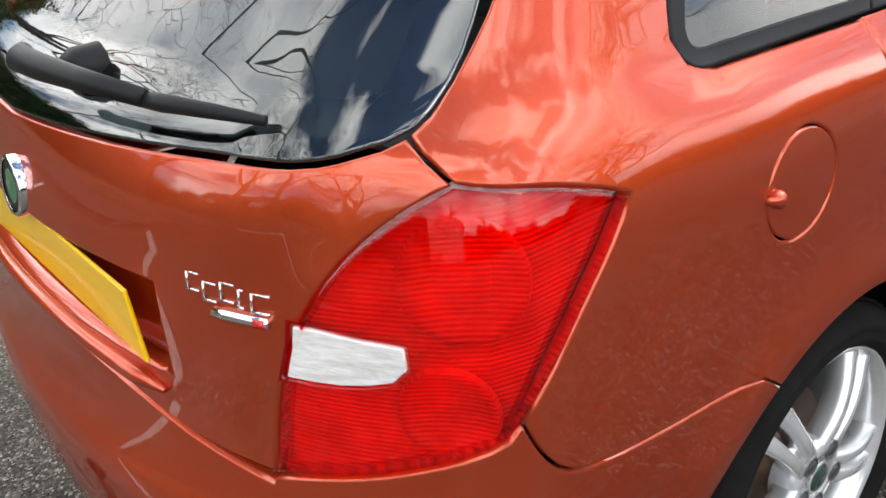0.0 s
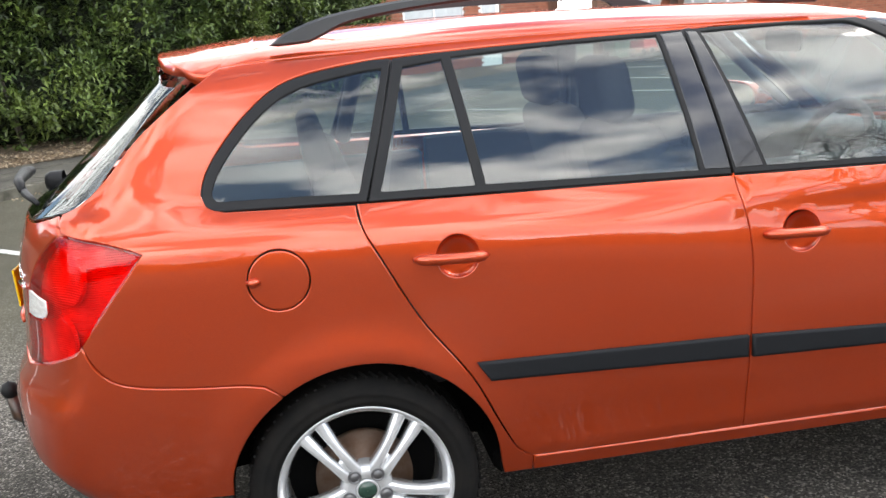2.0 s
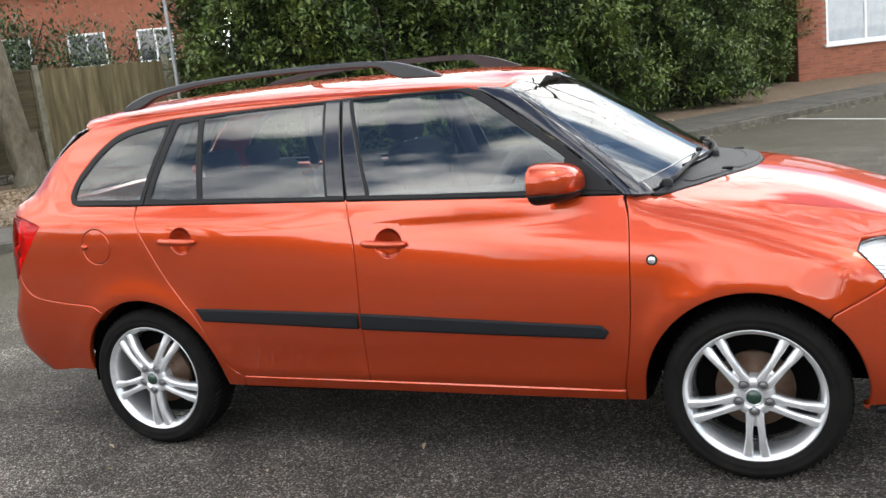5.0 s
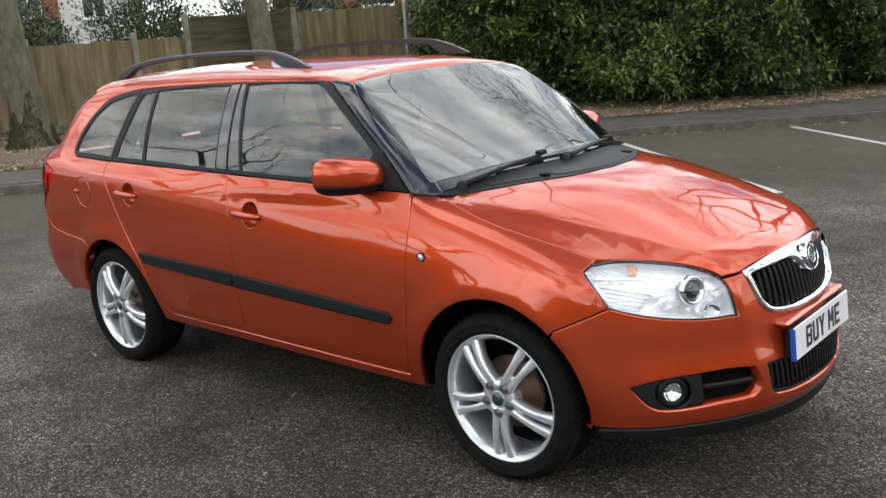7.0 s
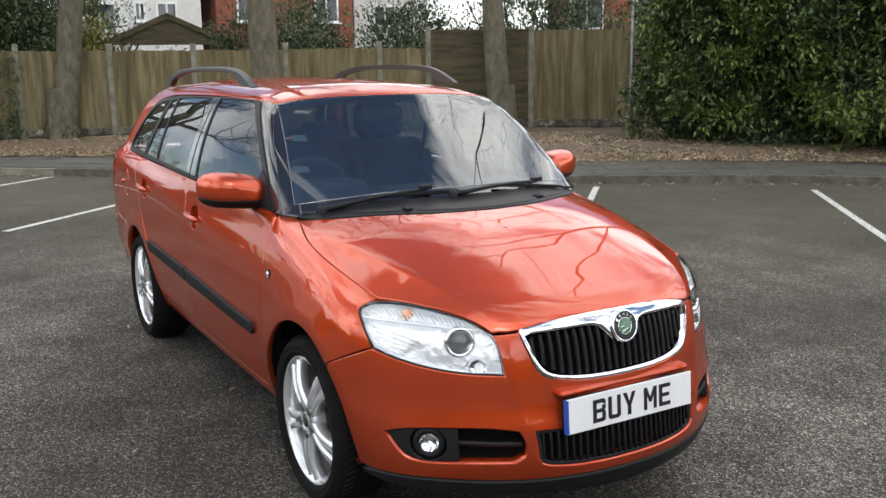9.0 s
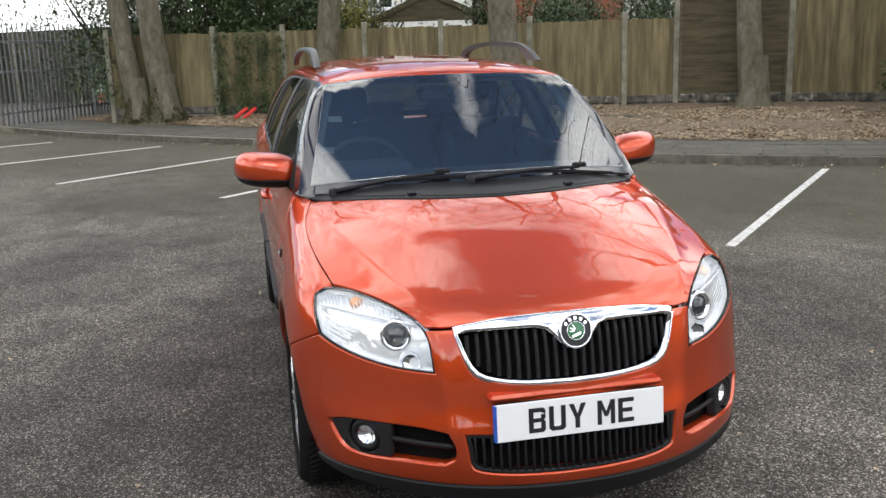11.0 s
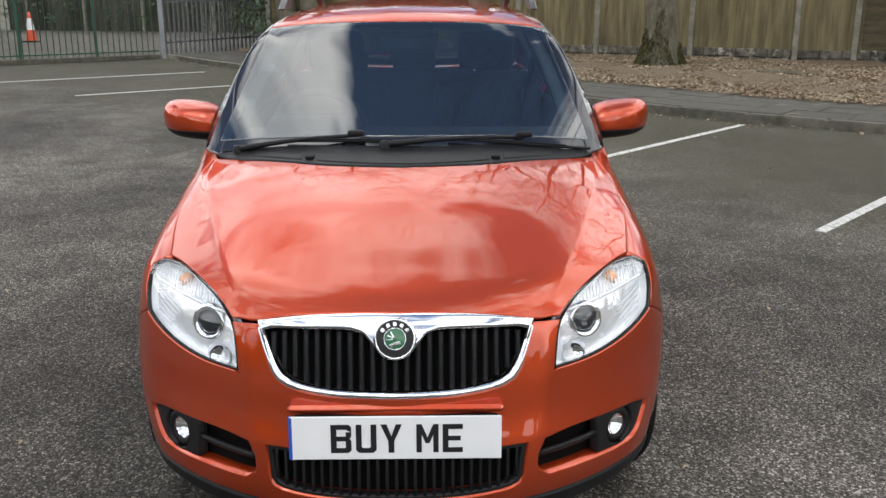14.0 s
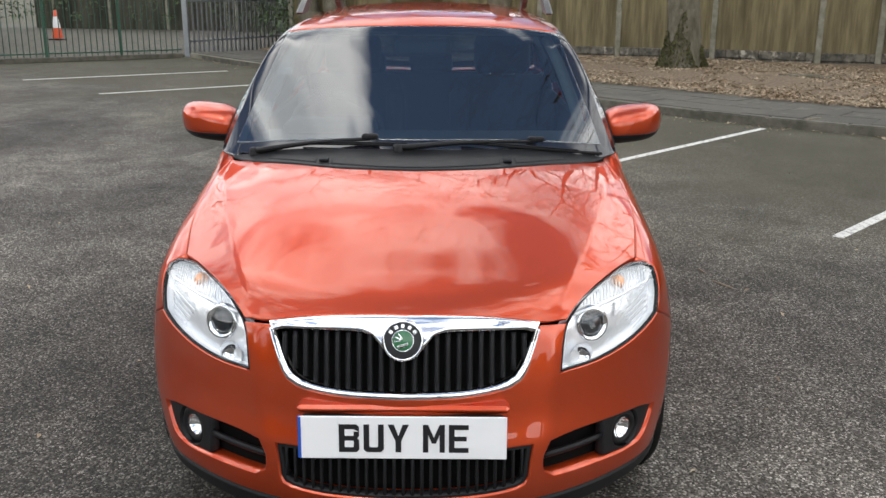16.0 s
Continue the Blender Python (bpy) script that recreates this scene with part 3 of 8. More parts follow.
def panel(name, edge, ray, mat, parent, label="", holes=(), grid=0.045, gap=0.0020, depth=0.022, lift=0.0, mirror=False, scale=1.0, hole_depth=None, lip=0.003, extra=(), soften=0.013):
    """A sheet of the body within an outline, with rolled-in edges; mirror: its twin on the other flank."""
    s = scale
    outer = inset(edge, gap * s)
    loops = [outer] + [inset(h, -gap * s)[::-1] for h in holes]
    rims = [inset(outer, lip * s)] + [inset(lo, -lip * s) for lo in loops[1:]]
    rims = [r if area2(r) * area2(lo) > 0 else r[::-1] for r, lo in zip(rims, loops)]
    lo, hi = outer.min(0), outer.max(0)
    gx, gz = np.arange(lo[0], hi[0], grid * s), np.arange(lo[1], hi[1], grid if s != 1.0 else grid)
    cells = np.stack(np.meshgrid(gx, gz), -1).reshape(-1, 2) + 1e-4
    cells = cells[inside(rims[0], cells)]
    for r in rims[1:]:
        cells = cells[~inside(r, cells)] if len(cells) else cells
    allrim = np.concatenate(rims)
    if len(cells):
        w = np.array([1 / s, 1.0])
        cells = cells[near(allrim * w, cells * w) > 0.45 * grid]
    if len(extra):
        more = np.array(extra)
        more = more[inside(rims[0], more)]
        more = more[near(allrim, more) > 0.004]
        cells = np.concatenate([cells[near(more, cells) > 0.012], more])
    pts = np.concatenate([allrim, cells]) if len(cells) else allrim
    edges, n = [], 0
    for r in rims:
        edges += [(n + i, n + (i + 1) % len(r)) for i in range(len(r))]
        n += len(r)
    from_cdt = delaunay([Vector(p) for p in pts], edges, [], 0, 1e-7)
    v2 = np.array([tuple(v) for v in from_cdt[0]])
    tris = np.array([f for f in from_cdt[2] if len(f) == 3])
    mid = v2[tris].mean(1)
    keep = inside(rims[0], mid)
    for r in rims[1:]:
        keep &= ~inside(r, mid)
    tris = tris[keep]
    o, w = ray(v2)
    p3 = cast(o, w)
    good = ~np.isnan(p3).any(1)
    tris = tris[good[tris].all(1)]
    p3 = np.nan_to_num(p3)
    n3 = normals(p3, soften(p3) if callable(soften) else soften)
    a, b, c = (p3[tris[:, k]] for k in range(3))
    flip = (np.cross(b - a, c - a) * n3[tris[:, 0]]).sum(1) < 0
    tris[flip] = tris[flip][:, ::-1]
    verts, norms, faces = [*(p3 + n3 * lift)], [*n3], [tuple(int(i) for i in t) for t in tris]
    inv = {}
    for new_i, olds in enumerate(from_cdt[3]):
        for old in olds:
            inv[old] = new_i
    n = 0
    for k, (r, lp) in enumerate(zip(rims, loops)):
        o, w = ray(np.array(lp))
        q = cast(o, w)
        idx = [inv.get(n + i) for i in range(len(r))]
        n += len(r)
        if None in idx:
            continue
        lost = np.isnan(q).any(1)
        q[lost] = p3[idx][lost]
        qn = normals(q)
        out = q - p3[idx]
        out /= np.linalg.norm(out, axis=1, keepdims=True) + 1e-9
        base = len(verts)
        dd = depth if k == 0 or hole_depth is None else hole_depth
        verts += [*(q + qn * (lift - 0.0012))] + [*(q + qn * (lift - dd))]
        nn = qn * 0.75 + out * 0.65
        norms += [*(nn / np.linalg.norm(nn, axis=1, keepdims=True))] + [*out]
        m = len(r)
        for i in range(m):
            j = (i + 1) % m
            if not (good[idx[i]] and good[idx[j]]):
                continue
            for quad in ((idx[i], idx[j], base + j, base + i), (base + i, base + j, base + m + j, base + m + i)):
                p, pq = np.array(verts[quad[0]]), np.array(verts[quad[1]])
                pr = np.array(verts[quad[2]])
                want = norms[quad[2]] + norms[quad[0]]
                faces.append(quad if np.dot(np.cross(pq - p, pr - p), want) > 0 else quad[::-1])
    made = [link_mesh(name, verts, faces, mat, parent, label, True, None, norms)]
    if mirror:
        flipv = [np.array(v) * (1, -1, 1) for v in verts]
        flipn = [np.array(v) * (1, -1, 1) for v in norms]
        made.append(link_mesh(name, flipv, [f[::-1] for f in faces], mat, parent, label, True, None, flipn))
    return made


def circle(cx, cz, r, n=40, sx=1.0):
    return [np.array((cx + sx * r * math.cos(2 * math.pi * k / n), cz + r * math.sin(2 * math.pi * k / n))) for k in range(n)]


def arc(cx, cz, r, a0, a1, n=24):
    return [(cx + r * math.cos(radians(a0 + (a1 - a0) * k / n)), cz + r * math.sin(radians(a0 + (a1 - a0) * k / n))) for k in range(n + 1)]


# ---- the car ----
car = tagged(empty("estate_car"), "orange-red metallic estate car parked on the asphalt with alloy wheels", "car")

REAR_SEAM = [(0.046, 1.049), (0.055, 0.989), (0.086, 0.925), (0.180, 0.746), (0.294, 0.585), (0.362, 0.442), (0.409, 0.352), (0.452, 0.319)]
MID_SEAM = [(1.027, 1.026), (1.058, 0.842), (1.054, 0.584), (1.047, 0.342), (1.046, 0.317)]
FRONT_SEAM = [(2.066, 0.990), (2.084, 0.869), (2.074, 0.566), (2.037, 0.309)]
ARCH_R, ARCH_F = (0.015, 0.31, 0.347), (2.462, 0.31, 0.352)
belt_run = lambda a, b: [(x, float(belt(x)) + 0.001) for x in np.linspace(a, b, 9)]

# doors
rear_door = tagged(empty("rear_door"), "orange-red rear passenger door with black window frame")
rear_door.parent = car
handle_hole = circle(0.2785, 0.9035, 0.052)
panel("door_skin", outline(REAR_SEAM[::-1], belt_run(0.046, 1.027), MID_SEAM, [(1.046, 0.317), (0.75, 0.317), (0.452, 0.319)]), ray_side, PAINT, rear_door,
      holes=[handle_hole], hole_depth=0.006, mirror=True)
front_door = tagged(empty("front_door"), "orange-red front door with black window frame")
front_door.parent = car
panel("door_skin", outline(MID_SEAM[::-1], belt_run(1.027, 2.066), FRONT_SEAM, [(2.037, 0.309), (1.5, 0.314), (1.046, 0.317)]), ray_side, PAINT, front_door,
      holes=[circle(1.201, 0.8635, 0.052)], hole_depth=0.006, mirror=True)

# the handles in their scooped recesses
for door, hx, hz, drop in ((rear_door, 0.2615, 0.9035, 0.008), (front_door, 1.184, 0.8635, 0.008)):
    for side in (-1, 1):
        rx = hx + 0.017
        o, w = ray_side(np.array([(rx, hz)]))
        y0 = cast(o, w)[0][1]
        cup_v, cup_f = lathe([(0.055, -0.001), (0.05, 0.008), (0.036, 0.018), (0.015, 0.022), (0.001, 0.023)], 28)
        cup_v = [(rx + v[0], -side * (y0 + 0.004 + v[1]), hz - 0.002 + v[2]) for v in cup_v]
        link_mesh("handle_recess", cup_v, cup_f, PAINT, door, smooth=True)
        bar = []
        for k in range(13):
            s = k / 12
            bow = math.sin(math.pi * s)
            bar.append((hx - 0.094 + 0.188 * s, side * -(y0 - 0.004 - 0.014 * bow**0.5), hz + drop * (0.5 - s)))
        v, f = tube(bar, [0.005] + [0.0125] + [0.0145] * 9 + [0.0125] + [0.005], 12)
        link_mesh("door_handle", v, f, PAINT, door, smooth=True)

# side mouldings
for door, run in ((rear_door, [(0.306, 0.622), (1.043, 0.600), (1.043, 0.540), (0.338, 0.570)]), (front_door, [(1.056, 0.599), (1.975, 0.553), (1.998, 0.530), (1.984, 0.508), (1.056, 0.538)])):
    e = []
    for a, b in zip(run, run[1:] + run[:1]):
        e += [np.array(a) + (np.array(b) - a) * s for s in np.linspace(0, 1, max(2, int(math.dist(a, b) / 0.03)))[:-1]]
    panel("side_moulding", e, ray_side, STRIP, door, "dark grey plastic rubbing strip", gap=0.0, lift=0.013, depth=0.014, lip=0.008, mirror=True)

# window band: frames in gloss black with the panes set in them
Q_PANE = outline([(0.055, 1.074), (0.150, 1.362)], [(0.150, 1.362), (0.08, 1.356), (-0.072, 1.327), (-0.174, 1.266), (-0.264, 1.168), (-0.290, 1.122), (-0.2945, 1.110), (-0.2950, 1.101), (-0.2915, 1.0935), (-0.2845, 1.0885), (-0.274, 1.0865), (-0.255, 1.086)], [(-0.255, 1.086), (-0.1, 1.081), (0.055, 1.074)])
Q_FRAME = outline([(0.072, 1.052), (0.128, 1.22), (0.178, 1.386)], [(0.178, 1.386), (0.095, 1.382), (-0.086, 1.352), (-0.194, 1.285), (-0.287, 1.184), (-0.314, 1.134), (-0.3205, 1.117), (-0.3225, 1.102), (-0.320, 1.088), (-0.313, 1.0775), (-0.302, 1.0695), (-0.288, 1.065), (-0.268, 1.0635)], [(-0.268, 1.0635), (-0.1, 1.058), (0.072, 1.052)])
panel("quarter_window_frame", Q_FRAME, ray_side, BLACK, car, holes=[Q_PANE], lift=0.001, depth=0.015, mirror=True, gap=0.001)
panel("quarter_window", inset(Q_PANE, -0.004), ray_side, GLASS, car, gap=0, lip=0.001, lift=-0.004, depth=0.005, mirror=True)
R_PANE = [outline([(0.112, 1.073), (0.345, 1.066)], [(0.345, 1.066), (0.306, 1.372)], [(0.306, 1.372), (0.207, 1.362)], [(0.207, 1.362), (0.112, 1.073)]),
          outline([(0.374, 1.066), (0.937, 1.047)], [(0.937, 1.047), (0.893, 1.388)], [(0.893, 1.388), (0.6, 1.386), (0.334, 1.376)], [(0.334, 1.376), (0.374, 1.066)])]
R_FRAME = outline([(0.075, 1.051), (0.6, 1.037), (1.024, 1.026)], [(1.024, 1.026), (0.968, 1.400)], [(0.968, 1.400), (0.672, 1.398), (0.328, 1.392), (0.182, 1.386)], [(0.182, 1.386), (0.128, 1.22), (0.075, 1.051)])
panel("window_frame", R_FRAME, ray_side, BLACK, rear_door, holes=R_PANE, lift=0.001, depth=0.015, mirror=True, gap=0.0015)
for q in R_PANE:
    panel("window_pane", inset(q, -0.004), ray_side, GLASS, rear_door, gap=0, lip=0.001, lift=-0.004, depth=0.005, mirror=True)
F_PANE = outline([(1.126, 1.042), (1.945, 1.018)], [(1.945, 1.018), (1.925, 1.060), (1.851, 1.136), (1.65, 1.275), (1.50, 1.368), (1.445, 1.387)], [(1.445, 1.387), (1.2, 1.391), (1.022, 1.389)], [(1.022, 1.389), (1.126, 1.042)])
F_FRAME = outline([(1.029, 1.026), (1.5, 1.011), (2.055, 0.992)], [(2.055, 0.992), (1.99, 1.055), (1.88, 1.150), (1.68, 1.290), (1.56, 1.368), (1.49, 1.396)], [(1.49, 1.396), (1.2, 1.400), (0.973, 1.400)], [(0.973, 1.400), (1.029, 1.026)])
panel("window_frame", F_FRAME, ray_side, BLACK, front_door, holes=[F_PANE], lift=0.001, depth=0.015, mirror=True, gap=0.0015)
panel("window_pane", inset(F_PANE, -0.004), ray_side, GLASS, front_door, gap=0, lip=0.001, lift=-0.004, depth=0.005, mirror=True)
panel("pillar_cover", outline([(0.950, 1.046), (1.020, 1.042)], [(1.020, 1.042), (0.966, 1.392)], [(0.966, 1.392), (0.906, 1.390)], [(0.906, 1.390), (0.950, 1.046)]), ray_side, GLOSS_BLACK, rear_door, "gloss black door pillar cover", gap=0.0, lip=0.002, lift=0.003, depth=0.002, mirror=True)
panel("pillar_cover", outline([(1.034, 1.042), (1.112, 1.040)], [(1.112, 1.040), (1.008, 1.390)], [(1.008, 1.390), (0.980, 1.392)], [(0.980, 1.392), (1.034, 1.042)]), ray_side, GLOSS_BLACK, front_door, "gloss black door pillar cover", gap=0.0, lip=0.002, lift=0.003, depth=0.002, mirror=True)
PILLAR = outline([(1.50, 1.397), (1.565, 1.370), (1.685, 1.294), (1.885, 1.154), (1.995, 1.059), (2.066, 0.990)], [(2.066, 0.990), (2.165, 0.981)],
                 [(2.165, 0.981), (2.098, 1.042), (2.012, 1.112), (1.828, 1.247), (1.655, 1.375)], [(1.655, 1.375), (1.60, 1.389), (1.50, 1.397)])
panel("windscreen_pillar", PILLAR, ray_side, GLOSS_BLACK, car, "gloss black windscreen pillar", depth=0.02, mirror=True, gap=0.0012)

# flank, roof, wings, sills
edge_y = lambda x: 0.535 + 0.017 * min(1, max(0, (x - 0.6) / 0.6)) - 0.012 * max(0, (x - 1.3) / 0.29)
o, w = ray_top(np.array([(x, -edge_y(x)) for x in np.linspace(-0.25, 1.59, 14)]))
arch_rear = arc(*ARCH_R, 2, 124)


def flank3(run):
    o, w = ray_side(np.array(run))
    return [tuple(q) for q in cast(o, w)]


cant3 = [tuple(q) for q in cast(o, w)]
lamp_top_run = [(-0.655, -0.713, 1.045), (-0.573, -0.747, 1.022), (-0.495, -0.765, 0.997), (-0.471, -0.769, 0.986)]
lamp_side_run = [(-0.471, -0.769, 0.986), (-0.505, -0.776, 0.944), (-0.542, -0.779, 0.900), (-0.590, -0.780, 0.840), (-0.639, -0.770, 0.780)]
pillar_edge = [(-0.30, -0.565, 1.362), (-0.407, -0.603, 1.281), (-0.465, -0.616, 1.234), (-0.532, -0.636, 1.169), (-0.591, -0.646, 1.120), (-0.627, -0.652, 1.098), (-0.659, -0.655, 1.086)]
QUARTER = outline(*[to_quarter(r) for r in (flank3(REAR_SEAM[::-1]), flank3([(0.046, 1.049), (-0.1, 1.056), (-0.268, 1.0635)]),
                  flank3([(-0.268, 1.0635), (-0.309, 1.078), (-0.322, 1.106), (-0.314, 1.134), (-0.287, 1.184), (-0.194, 1.285), (-0.086, 1.352), (0.095, 1.383), (0.328, 1.393), (0.672, 1.399), (0.995, 1.401), (1.319, 1.401), (1.50, 1.398), (1.60, 1.390)]),
                  cant3[::-1], [cant3[0], pillar_edge[0]], pillar_edge, [pillar_edge[-1], (-0.655, -0.713, 1.045)],
                  lamp_top_run, lamp_side_run,
                  flank3([(-0.639, 0.780), (-0.612, 0.722), (-0.577, 0.685), (-0.511, 0.663), (-0.382, 0.646), (-0.264, 0.638), (-0.225, 0.631), (-0.182, 0.598)]),
                  flank3(arch_rear[::-1]), flank3([(0.362, 0.322), (0.37, 0.275)]), flank3([(0.37, 0.275), (0.452, 0.272)]), flank3([(0.452, 0.272), (0.452, 0.319)]))])
def rear_soft(p):
    """The rear corners of the body bend gently."""
    return 0.013 + 0.042 * np.clip((-0.3 - p[:, 0]) / 0.15, 0, 1) * np.clip((p[:, 2] - 0.98) / 0.06, 0, 1)


FUEL = circle(-0.160, 0.893, 0.0745)
panel("quarter_panel", QUARTER, ray_quarter, PAINT, car, holes=[[np.array(q) for q in to_quarter(flank3(FUEL))]], hole_depth=0.012, mirror=True, gap=0.0018, grid=0.035, soften=rear_soft)
flap = panel("fuel_flap", FUEL, ray_side, PAINT, car, gap=0.002, depth=0.012)[0]
flap2 = panel("quarter_infill", FUEL, ray_side, PAINT, car, gap=-0.002, depth=0.003)[0]
flap2.data.transform(Matrix.Diagonal((1, -1, 1, 1)))
flap2.data.flip_normals()
v, f = tube([(-0.238, -0.786, 0.896), (-0.222, -0.793, 0.895), (-0.204, -0.789, 0.894)], [0.004, 0.013, 0.006], 10)
link_mesh("finger_pull", v, f, PAINT, flap, smooth=True)

ROOF = [(x, -edge_y(x)) for x in np.linspace(-0.25, 1.59, 24)] + spline([(1.618, -0.53), (1.640, -0.4), (1.655, -0.2), (1.660, 0.0), (1.655, 0.2), (1.640, 0.4), (1.618, 0.53)], 0.05) + [(x, edge_y(x)) for x in np.linspace(1.59, -0.25, 24)] + \
    spline([(-0.24, 0.49), (-0.175, 0.376), (-0.16, 0.2), (-0.16, 0), (-0.16, -0.2), (-0.175, -0.376), (-0.24, -0.49)], 0.05)
panel("roof", [np.array(q) for q in ROOF], ray_top, PAINT, car, gap=0.0, lip=0.001, depth=0.012, grid=0.06)
seam = [(2.165, 0.645), (2.20, 0.657), (2.32, 0.684), (2.46, 0.690), (2.62, 0.678), (2.800, 0.648)]


WHOLE[0] = False
o, w = ray_top(np.array([(a, -b) for a, b in seam]))
seam3 = [tuple(q) for q in cast(o, w)]
FENDER = outline(*[to_wing(r) for r in (flank3(FRONT_SEAM[::-1]), [flank3([FRONT_SEAM[0]])[0], seam3[0]], seam3, [seam3[-1], (2.797, -0.675, 0.800), (2.790, -0.715, 0.786), (2.835, -0.722, 0.730), (2.876, -0.707, 0.667)],
                                        dense((2.876, -0.707, 0.667), (2.714, -0.797, 0.589)), flank3(arc(*ARCH_F, 48, 178)), flank3([(2.11, 0.322), (2.105, 0.27)]), flank3([(2.105, 0.27), (2.038, 0.268)]), flank3([(2.038, 0.268), (2.037, 0.309)]))])
panel("front_wing", FENDER, ray_wing, PAINT, car, mirror=True)
WHOLE[0] = True
panel("sill", outline([(0.4535, 0.317), (1.2, 0.311), (2.034, 0.304)], [(2.034, 0.304), (2.034, 0.268)], [(2.034, 0.268), (1.2, 0.272), (0.4535, 0.272)], [(0.4535, 0.272), (0.4535, 0.317)]), ray_side, PAINT, car, depth=0.05, mirror=True, gap=0.001)
half = [(2.486, 0.0), (2.470, 0.15), (2.432, 0.284), (2.318, 0.48), (2.234, 0.58), (2.168, 0.645)]
xy = lambda run: [(float(x), float(-y)) for x, y, z in snap(run)]
lamp_top = [(2.800, 0.648)] + xy([(2.863, -0.601, 0.805), (2.969, -0.527, 0.790), (3.057, -0.461, 0.762), (3.116, -0.417, 0.724)])
lip_run = [lamp_top[-1]] + xy([(3.150, -0.346, 0.732), (3.172, -0.22, 0.756), (3.182, -0.1, 0.761), (3.186, 0.0, 0.762)])
flipy = lambda run: [(a, -b) for a, b in run][::-1]
HOOD_EDGE = outline(half, seam, lamp_top, lip_run, flipy(lip_run), flipy(lamp_top), flipy(seam), flipy(half))
WHOLE[0] = False
panel("bonnet", HOOD_EDGE, ray_top, PAINT, car, "orange-red bonnet with two soft creases", grid=0.035, gap=0.0020, lip=0.0015, soften=0.005,
      extra=[(x, s * (float(curve(x, CREASE)) + d)) for x in np.arange(2.2, 3.15, 0.02) for s in (-1, 1) for d in (-0.009, 0.0, 0.009)])

WHOLE[0] = True

# nose
m3 = lambda run: [(x, -y, z) for x, y, z in run][::-1]
arch_nose = [(2.462 + 0.352 * math.cos(radians(a)), -0.77, 0.31 + 0.352 * math.sin(radians(a))) for a in (-10, 0, 12, 24, 36, 47.5)]
bump_top = dense((2.714, -0.797, 0.589), (2.876, -0.707, 0.667))
lamp_low = [(2.876, -0.707, 0.667), (2.935, -0.663, 0.644), (3.012, -0.594, 0.622), (3.092, -0.503, 0.607), (3.158, -0.400, 0.602)]
lamp_in = [(3.158, -0.400, 0.602), (3.138, -0.407, 0.677), (3.116, -0.417, 0.722)]
nose_lip = [(3.116, -0.417, 0.722), (3.150, -0.346, 0.728)]
mouth = [(3.150, -0.343, 0.735), (3.172, -0.330, 0.690), (3.197, -0.307, 0.618), (3.215, -0.268, 0.586), (3.244, -0.168, 0.572), (3.258, 0.0, 0.569)]
chin = [(3.26, 0.0, 0.285), (3.20, -0.3, 0.283), (3.05, -0.56, 0.280), (2.92, -0.69, 0.272), (2.80, -0.76, 0.262)]
right_run = [to_front(r) for r in (chin, arch_nose, bump_top, lamp_low, lamp_in, nose_lip, mouth)]
left_run = [to_front(m3(r)) for r in (mouth, nose_lip, lamp_in, lamp_low, bump_top, arch_nose, chin)]
BUMPER = outline(*right_run, *left_run)
FOG = outline(to_front([(2.936, -0.697, 0.411), (2.99, -0.65, 0.428), (3.06, -0.575, 0.436), (3.149, -0.466, 0.440), (3.203, -0.376, 0.430)]), to_front([(3.203, -0.376, 0.430), (3.218, -0.360, 0.395), (3.219, -0.362, 0.352), (3.208, -0.390, 0.336)]),
              to_front([(3.208, -0.390, 0.336), (3.135, -0.506, 0.335), (3.049, -0.606, 0.330), (2.99, -0.66, 0.343), (2.936, -0.697, 0.411)]))
FOG_L = [np.array((-a, b)) for a, b in FOG][::-1]
low_half = [(3.225, -0.326, 0.428), (3.238, -0.320, 0.370), (3.243, -0.308, 0.328), (3.27, -0.23, 0.314), (3.29, -0.1, 0.312), (3.30, 0.0, 0.312)]
LOW = outline(to_front(low_half), to_front(m3(low_half)), to_front([(3.225, 0.326, 0.428), (3.28, 0.15, 0.432), (3.285, 0.0, 0.432), (3.28, -0.15, 0.432), (3.225, -0.326, 0.428)]))
fold = [q for side in (1, -1) for d in (-0.045, -0.028, -0.012, 0.004, 0.02, 0.036) for q in to_front([tuple(q) for q in snap([(3.17, side * (0.365 + 0.1 * (z - 0.45) + d), z) for z in np.arange(0.35, 0.74, 0.03)])])]
nose = panel("front_bumper", BUMPER, ray_front, PAINT, car, holes=[FOG, FOG_L, LOW], hole_depth=0.055, depth=0.03, grid=0.04, extra=fold)[0]
CHIN = outline(to_front([(2.83, -0.735, 0.259), (2.92, -0.69, 0.269), (3.05, -0.56, 0.277), (3.20, -0.3, 0.280), (3.26, 0.0, 0.282)]), to_front(m3([(2.83, -0.735, 0.259), (2.92, -0.69, 0.269), (3.05, -0.56, 0.277), (3.20, -0.3, 0.280), (3.26, 0.0, 0.282)])),
               to_front([(2.83, 0.735, 0.238), (2.95, 0.68, 0.232), (3.1, 0.5, 0.225), (3.2, 0.25, 0.225), (3.22, 0, 0.225), (3.2, -0.25, 0.225), (3.1, -0.5, 0.225), (2.95, -0.68, 0.232), (2.83, -0.735, 0.238)]))
panel("lower_lip", CHIN, ray_front, BLACK, car, "black plastic lower lip", depth=0.03, lift=0.004)


def dish(name, edge, ray, mat, parent, deep, label=""):
    """A surface a little behind an opening of the body."""
    return panel(name, inset(edge, -0.006), ray, mat, parent, label, gap=0.0, lip=0.001, lift=-deep, depth=0.001)[0]


def blade(points, mat, name, parent, r=0.006, sides=6, label=""):
    v, f = tube(points, r, sides)
    return link_mesh(name, v, f, mat, parent, label, smooth=True)


